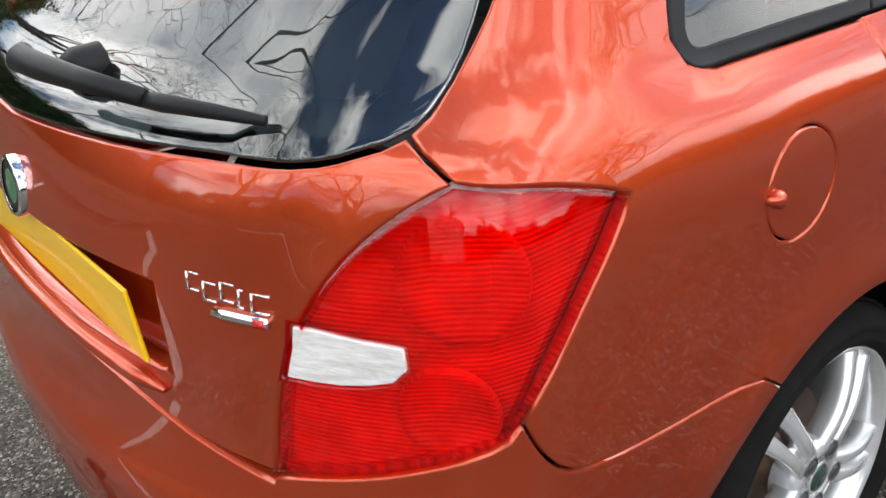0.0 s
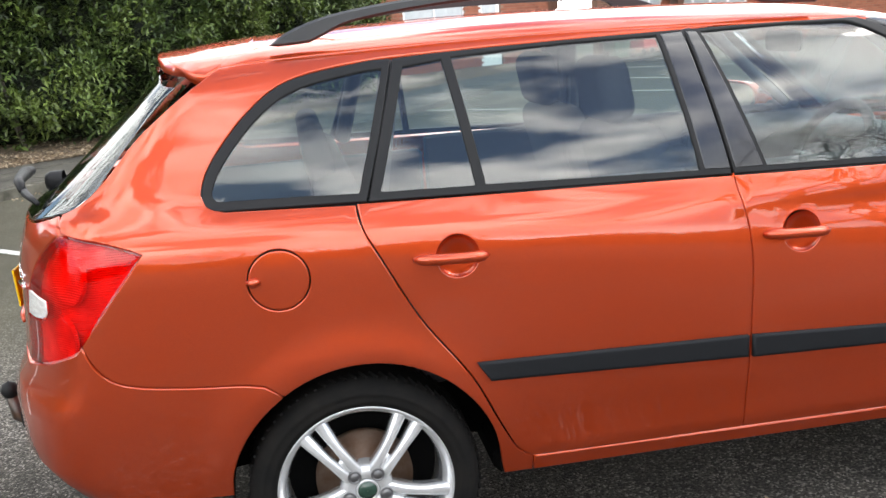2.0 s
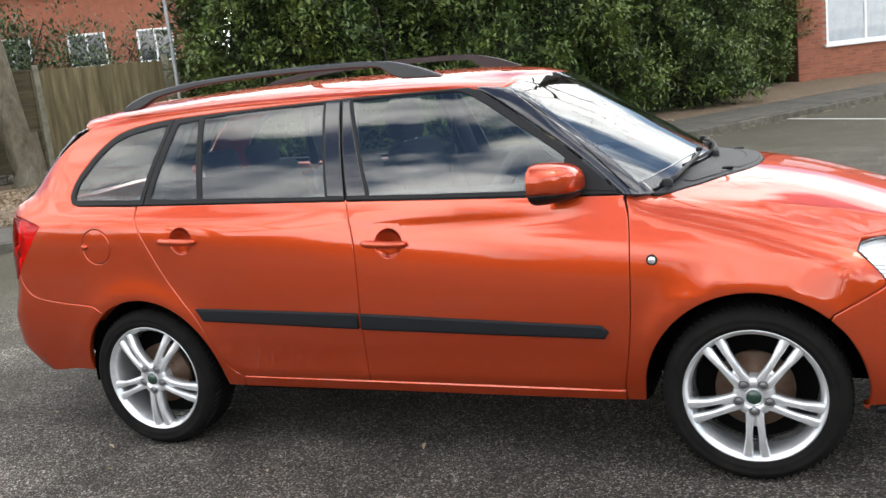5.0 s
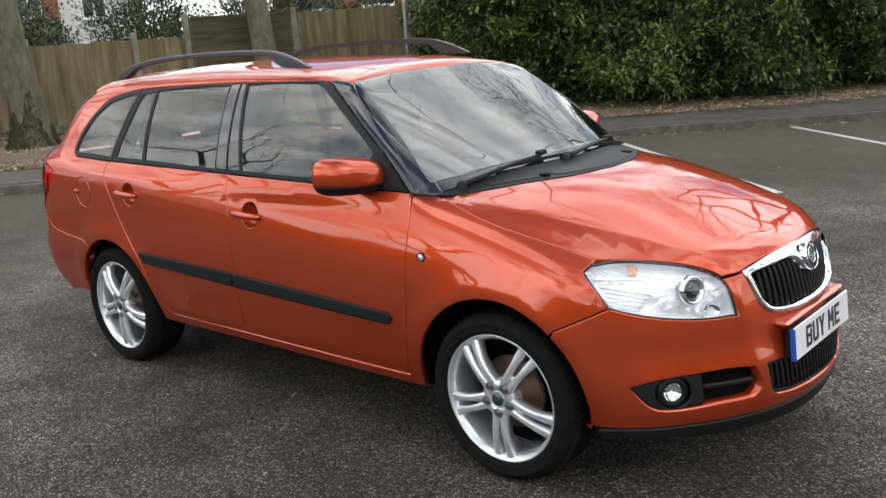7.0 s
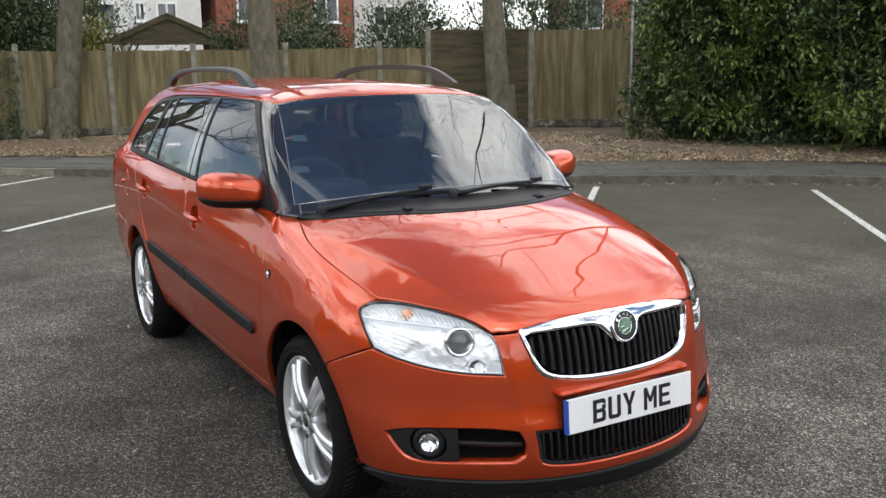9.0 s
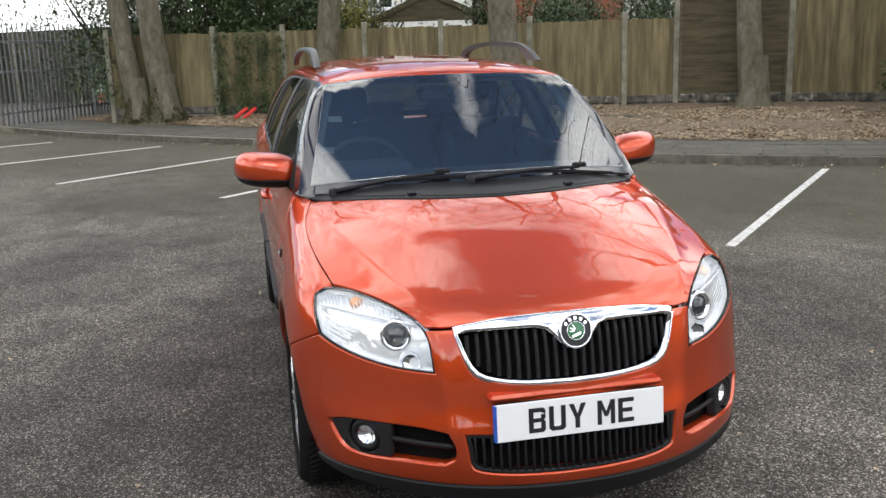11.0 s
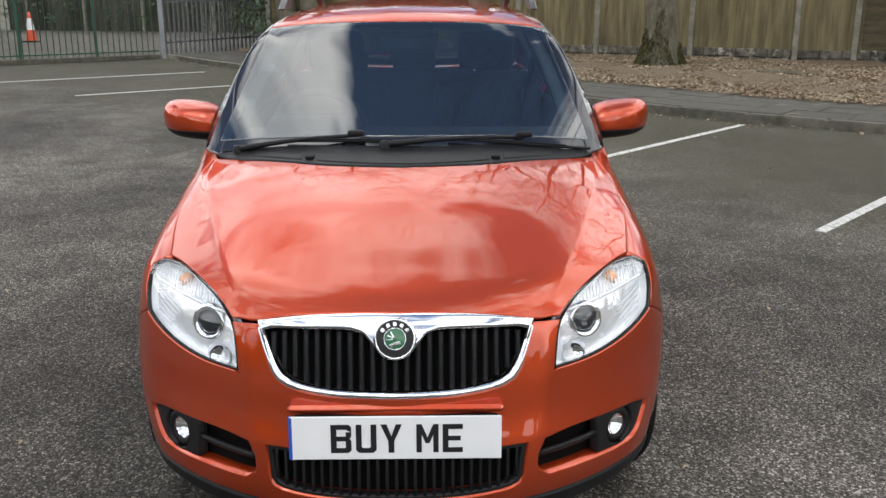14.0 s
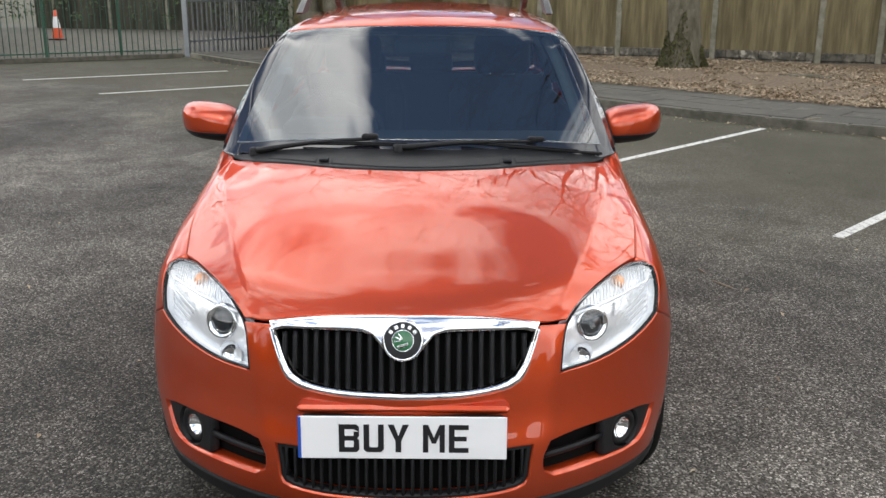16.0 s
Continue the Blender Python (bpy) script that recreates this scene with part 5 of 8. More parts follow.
# windscreen, cowl, wipers
S_SIDE = [(-0.643, 1.020), (-0.634, 1.055), (-0.607, 1.137), (-0.570, 1.245), (-0.528, 1.378)]
S_TOP = [(-0.528, 1.378), (-0.4, 1.394), (-0.2, 1.405), (0, 1.408), (0.2, 1.405), (0.4, 1.394), (0.528, 1.378)]
SCREEN_EDGE = outline(S_SIDE, S_TOP, f2(S_SIDE), [(0.643, 1.020), (0.48, 1.038), (0.284, 1.052), (0, 1.056), (-0.284, 1.052), (-0.48, 1.038), (-0.643, 1.020)])
panel("windscreen", SCREEN_EDGE, ray_screen, SCREEN, car, "large windscreen reflecting sky and bare branches", gap=0.0, lip=0.002, lift=0.001, depth=0.005, grid=0.06)
wide = [(-0.694, 0.990)] + [(y - 0.042, z) for y, z in S_SIDE[:-1]] + [(S_SIDE[-1][0] - 0.018, S_SIDE[-1][1] + 0.004)]
crest = [wide[-1]] + [(y, z + 0.006) for y, z in S_TOP[1:-1]] + [(-wide[-1][0], wide[-1][1])]
BORDER = outline(wide, crest, f2(wide), [(0.694, 0.990), (0.48, 1.004), (0.284, 1.017), (0, 1.022), (-0.284, 1.017), (-0.48, 1.004), (-0.694, 0.990)])
panel("windscreen_border", BORDER, ray_screen, GLOSS_BLACK, car, holes=[inset(SCREEN_EDGE, 0.005)], gap=0.0, lip=0.001, lift=-0.002, depth=0.003)
base_run = [(2.156, 0.648), (2.186, 0.58), (2.215, 0.48), (2.268, 0.284), (2.294, 0.15), (2.302, 0.0)]
half_in = [(a - 0.003, b) for a, b in half]
COWL = outline(half_in, [half_in[-1], base_run[0]], base_run, flipy(base_run), [flipy(base_run)[-1], flipy(half_in)[0]], flipy(half_in))
panel("cowl", COWL, ray_top, BLACK, car, "black plastic cowl grille", gap=0.0, lip=0.003, lift=0.004, depth=0.012)


def on_screen(y, z, lift):
    o, w = ray_screen(np.array([(y, z)]))
    p = cast(o, w)
    return p[0] + normals(p)[0] * lift


for y0, y1 in ((-0.50, -0.325), (-0.275, 0.275), (0.325, 0.50)):
    ys = np.linspace(y0, y1, 9)
    far_end, near_end = [(2.416 - 0.78 * y**2, float(y)) for y in ys], [(2.470 - 0.78 * y**2, float(y)) for y in ys]
    VENT = outline(far_end, [far_end[-1], near_end[-1]], near_end[::-1], [near_end[0], far_end[0]])
    panel("vent_rim", VENT, ray_top, STRIP, car, gap=0.0, lip=0.001, lift=0.0055, depth=0.003)
    panel("vent_panel", inset(VENT, 0.0035), ray_top, BLACK, car, gap=0.0, lip=0.001, lift=0.0068, depth=0.003)
for (yp, zp), (yc, zc), (ya, za), (yb, zb) in (((-0.564, 0.994), (-0.157, 1.049), (-0.395, 1.030), (0.05, 1.034)), ((-0.060, 1.026), (0.402, 1.036), (0.150, 1.043), (0.637, 0.988))):
    wiper = empty("windscreen_wiper")
    wiper.parent = car
    run = [on_screen(yp + (yc - yp) * s, zp + (zc - zp) * s + 0.006 * math.sin(math.pi * s), 0.012 + 0.006 * math.sin(math.pi * s)) for s in np.linspace(0, 1, 9)]
    v, f = tube(run, [0.011, 0.0105, 0.0090, 0.0080, 0.0075, 0.0070, 0.0068, 0.0065, 0.006], 8)
    link_mesh("arm", v, f, BLACK, wiper, smooth=True)
    foot = on_screen(yp, zp, 0.0)
    v, f = lathe([(0.020, -0.012), (0.020, 0.014), (0.016, 0.022), (0.001, 0.024)], 16, "z")
    link_mesh("pivot_cap", [foot + q for q in v], f, BLACK, wiper, smooth=True)
    run = [on_screen(ya + (yb - ya) * s, za + (zb - za) * s + 0.004 * math.sin(math.pi * s), 0.010) for s in np.linspace(0, 1, 12)]
    blade(run, BLACK, "blade", wiper, 0.0058, 6)
    blade([p + normals(p[None])[0] * 0.007 for p in run[2:-2]], STRIP, "spoiler_strip", wiper, 0.003, 5)
    clip = on_screen(yc, zc + 0.003, 0.018)
    part("clip", bm_box((0.024, 0.056, 0.018), tuple(clip), 0.005), BLACK, wiper)
for y0 in (-0.30, 0.30):
    o, w = ray_top(np.array([(2.444 - 0.78 * y0**2, y0)]))
    p = cast(o, w)[0]
    part("cowl_clip", bm_box((0.040, 0.030, 0.008), (p[0], p[1], p[2] + 0.008), 0.003), STRIP, car)
rear_wiper = empty("rear_wiper")
rear_wiper.parent = car
pts = [(-0.850, -0.118, 1.136), (-0.862, -0.145, 1.133), (-0.858, -0.200, 1.131), (-0.843, -0.295, 1.127), (-0.812, -0.390, 1.116)]
v, f = tube(pts, [0.012, 0.018, 0.017, 0.014, 0.010], 12)
link_mesh("arm", v, f, BLACK, rear_wiper, "black rear wiper arm", smooth=True)
v, f = tube([(-0.822, -0.335, 1.112), (-0.800, -0.412, 1.110), (-0.772, -0.470, 1.104), (-0.742, -0.525, 1.096)], [0.008, 0.011, 0.009, 0.006], 8)
link_mesh("blade", v, f, BLACK, rear_wiper, smooth=True)
v, f = lathe([(0.03, 0.0), (0.03, 0.035), (0.022, 0.05), (0.001, 0.055)], 16, "x")
base = on_tail(-0.135, 1.100, 0.0)
link_mesh("pivot_cap", [(base[0] - q[0], base[1] + q[1], base[2] + q[2]) for q in v], f, BLACK, rear_wiper, smooth=True)

# roof rails: one flattened bar swelling into a foot at each end
rail_top = spline([(-0.125, 1.440), (-0.085, 1.465), (-0.02, 1.490), (0.08, 1.512), (0.28, 1.532), (0.64, 1.541), (0.95, 1.537), (1.12, 1.527), (1.20, 1.514), (1.29, 1.487), (1.385, 1.449)], 0.03)
rail_low = spline([(1.375, 1.443), (1.22, 1.452), (1.175, 1.470), (1.14, 1.496), (1.08, 1.506), (0.9, 1.513), (0.64, 1.517), (0.36, 1.512), (0.15, 1.492), (0.06, 1.474), (0.01, 1.452), (-0.02, 1.440), (-0.10, 1.436)], 0.03)
rim = [np.array(q) for q in rail_top + rail_low]
for side in (-1, 1):
    lean = lambda p, k: (p[0], side * (0.522 + k - 0.25 * max(0, p[1] - 1.44) * 0.3 - 0.02 * max(0, 0.1 - p[0])), p[1])
    core = inset(rim, 0.006)
    core = core if area2(core) * area2(rim) > 0 else core[::-1]
    n = len(rim)
    verts = [lean(p, 0.017) for p in core] + [lean(p, 0.009) for p in rim] + [lean(p, -0.012) for p in rim]
    two = delaunay([Vector(p) for p in core], [(i, (i + 1) % n) for i in range(n)], [], 1, 1e-6)
    faces = [tuple(int(two[3][i][0]) for i in t) for t in two[2]] if len(two[0]) == n else [tuple(range(n))]
    faces += [(i, (i + 1) % n, n + (i + 1) % n, n + i) for i in range(n)] + [(n + i, n + (i + 1) % n, 2 * n + (i + 1) % n, 2 * n + i) for i in range(n)]
    faces += [tuple(2 * n + k for k in t[::-1]) for t in faces[:len(faces) - 2 * n]]
    link_mesh("roof_rail", verts, faces, ROOF_RAIL, car, "black roof rail")

# door mirrors
def mirror_shell(side):
    mir = empty("door_mirror")
    mir.parent = car
    verts, faces = [], []
    n, rings = 28, 14
    c = Vector((1.868, -0.800, 1.054))
    for i in range(rings + 1):
        a = math.pi / 2 * i / rings
        rr, dx = math.cos(a) ** 0.62, math.sin(a)
        for k in range(n):
            w = 2 * math.pi * k / n
            cy, cz = math.cos(w), math.sin(w)
            sy = abs(cy) ** 0.62 * (1 if cy > 0 else -1)
            sz = abs(cz) ** 0.70 * (1 if cz > 0 else -1)
            y = c.y + 0.121 * sy * rr + 0.02 * dx
            z = c.z + (0.070 if sz > 0 else 0.066) * sz * rr - 0.010 * sy
            verts.append((c.x - 0.055 + 0.115 * dx + 0.02 * (y - c.y) / 0.1, side * -y if side > 0 else y, z))
    for i in range(rings):
        for k in range(n):
            faces.append((i * n + k, i * n + (k + 1) % n, (i + 1) * n + (k + 1) % n, (i + 1) * n + k))
    flip = side < 0
    for nm, mat, keep in (("mirror_cap", PAINT, 1), ("mirror_base", BLACK, -1)):
        bm = bmesh.new()
        bv = [bm.verts.new(q) for q in verts]
        for q in faces:
            bm.faces.new([bv[i] for i in (q[::-1] if flip else q)])
        bmesh.ops.bisect_plane(bm, geom=bm.verts[:] + bm.edges[:] + bm.faces[:], plane_co=(c.x, 0, 1.030), plane_no=(0.06, 0, 1), clear_inner=keep > 0, clear_outer=keep < 0)
        bmesh.ops.remove_doubles(bm, verts=bm.verts, dist=1e-5)
        ob = part(nm, bm, mat, mir, smooth=True)
        md = ob.modifiers.new("wall", "SOLIDIFY")
        md.thickness, md.offset = 0.004, -1
    ring = [verts[k] for k in range(n)]
    face = [(p[0] + 0.010, p[1] * 0.94 + 0.06 * side * 0.785, 1.054 + (p[2] - 1.054) * 0.9) for p in ring]
    link_mesh("mirror_glass", face, [tuple(range(n))], CHROME, mir, "mirror glass")
    v, f = tube([(1.905, side * 0.655, 1.022), (1.895, side * 0.70, 1.020), (1.885, side * 0.75, 1.026)], [0.030, 0.026, 0.028], 10)
    link_mesh("mirror_arm", v, f, BLACK, mir, smooth=True)
    sail = [(1.83, 1.022), (2.04, 1.005), (1.925, 1.105), (1.87, 1.13)]
    vs = []
    for lift in (0.006, -0.01):
        o, w = ray_side(np.array(sail))
        p = cast(o, w)
        p = p + normals(p) * lift
        vs += [(q[0], q[1] * -side, q[2]) for q in p]
    link_mesh("mirror_sail", vs, [(0, 1, 2, 3), (7, 6, 5, 4), (0, 4, 5, 1), (1, 5, 6, 2), (2, 6, 7, 3), (3, 7, 4, 0)], BLACK, mir)


mirror_shell(-1)
mirror_shell(1)

# side repeaters
for side in (-1, 1):
    o, w = ray_side(np.array([(2.158, 0.780)]))
    y0 = cast(o, w)[0][1] * -side
    v, f = lathe([(0.019, -0.004), (0.0185, 0.003), (0.0150, 0.0055), (0.0135, 0.004)], 22)
    link_mesh("side_repeater_rim", [(2.157 + q[0], y0 + side * q[1], 0.776 + q[2]) for q in v], f, BLACK, car, smooth=True)
    v, f = lathe([(0.0142, 0.003), (0.010, 0.007), (0.005, 0.0085), (0.001, 0.009)], 22)
    link_mesh("side_repeater_lens", [(2.157 + q[0], y0 + side * q[1], 0.776 + q[2]) for q in v], f, ALLOY, car, "small clear side repeater", smooth=True)


# wheels: tyre, split-spoke alloy rim, brake disc
def wheel(at, side):
    wh = empty("wheel", Matrix.Translation(at) @ (Matrix.Identity(4) if side < 0 else Matrix.Rotation(math.pi, 4, "Z")))
    wh.parent = car
    wh["label"] = "silver five-spoke alloy wheel with black tyre"
    R = 0.302
    prof = [(0.224, 0.165), (0.232, 0.185), (0.262, 0.195), (0.284, 0.185), (0.297, 0.165), (R, 0.14), (R, 0.02), (0.297, -0.003), (0.287, -0.018), (0.276, -0.0265), (0.272, -0.029), (0.266, -0.029), (0.263, -0.0275), (0.252, -0.0265), (0.248, -0.0275), (0.244, -0.0262), (0.236, -0.018), (0.226, -0.010)]
    v, f = lathe(prof, 72)
    tyre = link_mesh("tyre", v, [q[::-1] for q in f], RUBBER, wh, smooth=True)
    pieces = []
    for k in range(72):
        a = 2 * math.pi * k / 72
        for y0, y1 in ((0.004, 0.04), (0.115, 0.155)):
            v, f = tube([((R + 0.001) * math.cos(a), y0, (R + 0.001) * math.sin(a)), ((R + 0.001) * math.cos(a + 0.05), y1, (R + 0.001) * math.sin(a + 0.05))], 0.0045, 4)
            pieces.append((v, f))
    v, f = merge(pieces)
    tagged(link_mesh("tread", v, f, RUBBER, tyre), kind="stuff")
    rim = empty("rim")
    rim.parent = wh
    prof = [(0.228, 0.16), (0.219, 0.15), (0.204, 0.12), (0.203, 0.03), (0.209, 0.006), (0.2175, -0.006), (0.2225, -0.0095), (0.2265, -0.016), (0.2305, -0.015), (0.2325, -0.010), (0.232, 0.0)]
    v, f = lathe(prof, 72)
    link_mesh("barrel", v, f, ALLOY, rim, smooth=True)
    for k in range(5):
        a = radians(-90 + 72 * k)
        c, sn = math.cos(a), math.sin(a)
        for s in (-1, 1):
            verts, n = [], 12
            for i in range(n + 1):
                t = i / n
                r = 0.046 + (0.2185 - 0.046) * t
                off = s * (0.0125 + 0.0035 * t + 0.0125 * t**1.6)
                half_w = 0.0125 - 0.0020 * math.sin(math.pi * min(1, t * 1.3)) + 0.0060 * max(0, t - 0.62) / 0.38
                y = -0.0165 - 0.0085 * math.sin(math.pi * min(1, t * 1.08)) + 0.010 * t**2
                out = 0.006 * (1 - t)
                for w, dy in ((-half_w, 0.013), (-half_w * 0.80, 0.001), (-half_w * 0.3, -0.001), (half_w * 0.3, -0.001), (half_w * 0.80, 0.001), (half_w, 0.013), (half_w * 0.9, 0.040), (-half_w * 0.9, 0.040)):
                    tx = off + w + (out * s if w * s > 0 else 0)
                    verts.append((r * c - tx * sn, y + dy, r * sn + tx * c))
            q = 8
            faces = [(i * q + j, i * q + (j + 1) % q, (i + 1) * q + (j + 1) % q, (i + 1) * q + j) for i in range(n) for j in range(q)]
            link_mesh("spoke", verts, faces, ALLOY, rim, smooth=True)
        # the web that joins the two arms of a spoke near the hub
        verts = []
        for i in range(7):
            t = i / 6
            r, half_w = 0.046 + 0.060 * t, 0.016 - 0.006 * t
            for w, dy in ((-half_w, 0.006), (0, 0.001 + 0.012 * t**2), (half_w, 0.006), (half_w, 0.03), (-half_w, 0.03)):
                verts.append((r * c - w * sn, -0.0185 + dy, r * sn + w * c))
        link_mesh("spoke_web", verts, [(i * 5 + j, i * 5 + (j + 1) % 5, (i + 1) * 5 + (j + 1) % 5, (i + 1) * 5 + j) for i in range(6) for j in range(5)] + [(30, 31, 32, 33, 34)], ALLOY, rim, smooth=True)
    v, f = lathe([(0.070, 0.03), (0.070, 0.0), (0.068, -0.010), (0.062, -0.0170), (0.034, -0.0205), (0.031, -0.012)], 40)
    link_mesh("hub", v, f, ALLOY, rim, smooth=True)
    v, f = lathe([(0.031, -0.008), (0.031, -0.019), (0.028, -0.0215), (0.026, -0.0195), (0.001, -0.0195)], 24)
    cap = link_mesh("centre_cap", v, f, ALLOY, wh, "silver centre cap with dark green badge", smooth=True)
    v, f = lathe([(0.0255, -0.0185), (0.024, -0.0215), (0.001, -0.0225)], 20)
    link_mesh("cap_badge", v, f, CAP_GREEN, cap, smooth=True)
    for k in range(5):
        a = radians(-90 + 36 + 72 * k - 36)
        v, f = lathe([(0.0185, -0.012), (0.0182, -0.0215), (0.0168, -0.0228), (0.0150, -0.0205), (0.0125, -0.0195), (0.0105, -0.0225), (0.001, -0.0225)], 16)
        link_mesh("wheel_bolt", [(p[0] + 0.051 * math.cos(a), p[1], p[2] + 0.051 * math.sin(a)) for p in v], f, BOLT, rim, smooth=True)
    v, f = lathe([(0.13, 0.085), (0.13, 0.062), (0.07, 0.060), (0.065, 0.03), (0.001, 0.03)], 40)
    link_mesh("brake_disc", v, f, DISC, wh, smooth=True)
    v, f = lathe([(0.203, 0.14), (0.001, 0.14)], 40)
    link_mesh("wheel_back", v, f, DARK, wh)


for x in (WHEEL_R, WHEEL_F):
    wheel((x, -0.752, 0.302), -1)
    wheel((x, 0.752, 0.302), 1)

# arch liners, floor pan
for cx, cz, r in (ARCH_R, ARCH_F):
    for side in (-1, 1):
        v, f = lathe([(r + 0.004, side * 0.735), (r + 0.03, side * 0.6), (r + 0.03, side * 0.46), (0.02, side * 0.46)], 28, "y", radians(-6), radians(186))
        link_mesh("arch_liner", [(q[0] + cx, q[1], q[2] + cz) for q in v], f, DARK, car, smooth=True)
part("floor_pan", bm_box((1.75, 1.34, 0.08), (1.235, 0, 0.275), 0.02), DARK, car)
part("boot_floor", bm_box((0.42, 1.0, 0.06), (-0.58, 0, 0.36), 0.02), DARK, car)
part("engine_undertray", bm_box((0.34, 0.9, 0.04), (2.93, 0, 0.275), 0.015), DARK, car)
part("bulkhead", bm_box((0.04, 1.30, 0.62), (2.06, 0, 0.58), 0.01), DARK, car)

# cabin
def cushion(name, size, at, bevel, parent, rx=0.0, mat=None, sub=3, ry=0.0):
    bm = bm_box(size, (0, 0, 0), bevel, seg=sub)
    bmesh.ops.transform(bm, matrix=Matrix.Translation(at) @ Matrix.Rotation(radians(ry), 4, "Y"), verts=bm.verts)
    return part(name, bm, mat or SEAT, parent, smooth=True)


for y in (-0.36, 0.36):
    st = empty("front_seat")
    st.parent = car
    cushion("seat_base", (0.50, 0.50, 0.16), (1.22, y, 0.56), 0.05, st, ry=-6)
    cushion("backrest", (0.13, 0.48, 0.60), (0.92, y, 0.86), 0.055, st, ry=-14)
    for s in (-1, 1):
        cushion("side_bolster", (0.16, 0.09, 0.50), (0.96, y + 0.21 * s, 0.84), 0.04, st, ry=-14)
        v, f = tube([(0.845, y + 0.06 * s, 1.10), (0.825, y + 0.06 * s, 1.22)], 0.007, 8)
        link_mesh("headrest_post", v, f, CHROME, st)
    cushion("headrest", (0.10, 0.27, 0.19), (0.815, y, 1.245), 0.045, st, ry=-10)
bench = empty("rear_bench")
bench.parent = car
cushion("seat_base", (0.46, 1.20, 0.16), (0.36, 0, 0.58), 0.05, bench, ry=-6)
cushion("backrest", (0.12, 1.20, 0.52), (0.06, 0, 0.84), 0.05, bench, ry=-14)
for y in (-0.38, 0.0, 0.38):
    cushion("headrest", (0.08, 0.24, 0.13), (-0.03, y, 1.135), 0.035, bench, ry=-10)
part("dashboard", bm_box((0.42, 1.34, 0.24), (1.86, 0, 0.89), 0.07, seg=3), CABIN, car, smooth=True)
part("instrument_hood", bm_box((0.20, 0.36, 0.09), (1.72, -0.36, 1.01), 0.035, seg=3), CABIN, car, smooth=True)
wheel_ob = empty("steering_wheel")
wheel_ob.parent = car
T = Matrix.Translation((1.53, -0.36, 0.965)) @ Matrix.Rotation(radians(-66), 4, "Y")
ring = [T @ Vector((0.185 * math.cos(2 * math.pi * k / 40), 0.185 * math.sin(2 * math.pi * k / 40), 0)) for k in range(41)]
v, f = tube(ring, 0.016, 10, False)
link_mesh("steering_rim", v, f, CABIN, wheel_ob, smooth=True)
v, f = lathe([(0.075, -0.02), (0.07, 0.02), (0.04, 0.03), (0.001, 0.032)], 24, "z")
link_mesh("airbag_boss", [T @ Vector(q) for q in v], f, CABIN, wheel_ob, smooth=True)
for a in (0, 180, 270):
    d = Vector((math.sin(radians(a)), math.cos(radians(a)), 0))
    v, f = tube([T @ (d * 0.05), T @ (d * 0.18)], 0.016, 8)
    link_mesh("steering_spoke", v, f, ALLOY, wheel_ob, smooth=True)
v, f = tube([(1.56, -0.36, 0.95), (1.84, -0.36, 0.84)], 0.04, 10)
link_mesh("steering_column", v, f, CABIN, wheel_ob, smooth=True)
panel("headlining", [np.array(q) for q in [(x, -0.50) for x in np.linspace(-0.1, 1.55, 12)] + [(x, 0.50) for x in np.linspace(1.55, -0.1, 12)]], ray_top, LIGHT_TRIM, car, gap=0.0, lip=0.001, lift=-0.035, depth=0.002, grid=0.12)
part("interior_mirror", bm_box((0.03, 0.22, 0.07), (1.58, 0, 1.32), 0.02, seg=2), CABIN, car, smooth=True)
for y in (-0.30, 0.30):
    part("sun_visor", bm_box((0.16, 0.40, 0.018), (1.50, y, 1.378), 0.007), LIGHT_TRIM, car)
for side in (-1, 1):
    for x0, x1 in ((0.42, 1.0), (1.08, 2.0)):
        part("door_card", bm_box((x1 - x0, 0.05, 0.66), ((x0 + x1) / 2, side * 0.69, 0.66), 0.02), CABIN, car)
    part("side_lining", bm_box((1.60, 0.03, 0.31), (1.215, side * 0.645, 0.885), 0.012), CABIN, car)
    part("side_lining", bm_box((0.85, 0.04, 0.22), (-0.02, side * 0.66, 0.88), 0.015), CABIN, car)
    for (xa, za), (xb, zb), wd in (((1.035, 1.02), (0.98, 1.385), 0.075), ((0.10, 1.05), (0.18, 1.37), 0.06)):
        oo, ww = ray_side(np.array([(xa, za), (xb, zb)]))
        a, b = cast(oo, ww)
        v, f = tube([(a[0], side * (-a[1] - 0.045), a[2]), (b[0], side * (-b[1] - 0.045), b[2])], wd / 2, 8)
        link_mesh("pillar_trim", v, f, CABIN, car, smooth=True)
    v, f = tube([(1.0, side * 0.575, 1.29), (0.96, side * 0.52, 0.9), (1.1, side * 0.5, 0.62)], 0.012, 4)
    link_mesh("seat_belt", v, f, BLACK, car)
for side in (-1, 1):
    v, f = tube([(1.93, side * 0.600, 1.04), (1.81, side * 0.578, 1.14), (1.66, side * 0.535, 1.27), (1.56, side * 0.495, 1.355)], [0.018, 0.022, 0.022, 0.02], 10)
    link_mesh("screen_pillar_trim", v, f, GREY_TRIM, car, "pale grey inner pillar trim", smooth=True)
for y, z, h in ((-0.537, 1.243, 0.022), (-0.590, 1.132, 0.022)):
    p = on_screen(y, z, -0.006)
    q = on_screen(y + 0.055, z, -0.006)
    u = on_screen(y, z + h, -0.006)
    link_mesh("screen_sticker", [p, q, q + u - p, u], [(0, 1, 2, 3)], GREY_TRIM, car, "small grey sticker inside the windscreen")
part("load_cover", bm_box((0.50, 1.15, 0.02), (-0.30, 0, 0.985), 0.006), CABIN, car)
part("centre_console", bm_box((0.6, 0.22, 0.3), (1.55, 0, 0.62), 0.04, seg=2), CABIN, car, smooth=True)

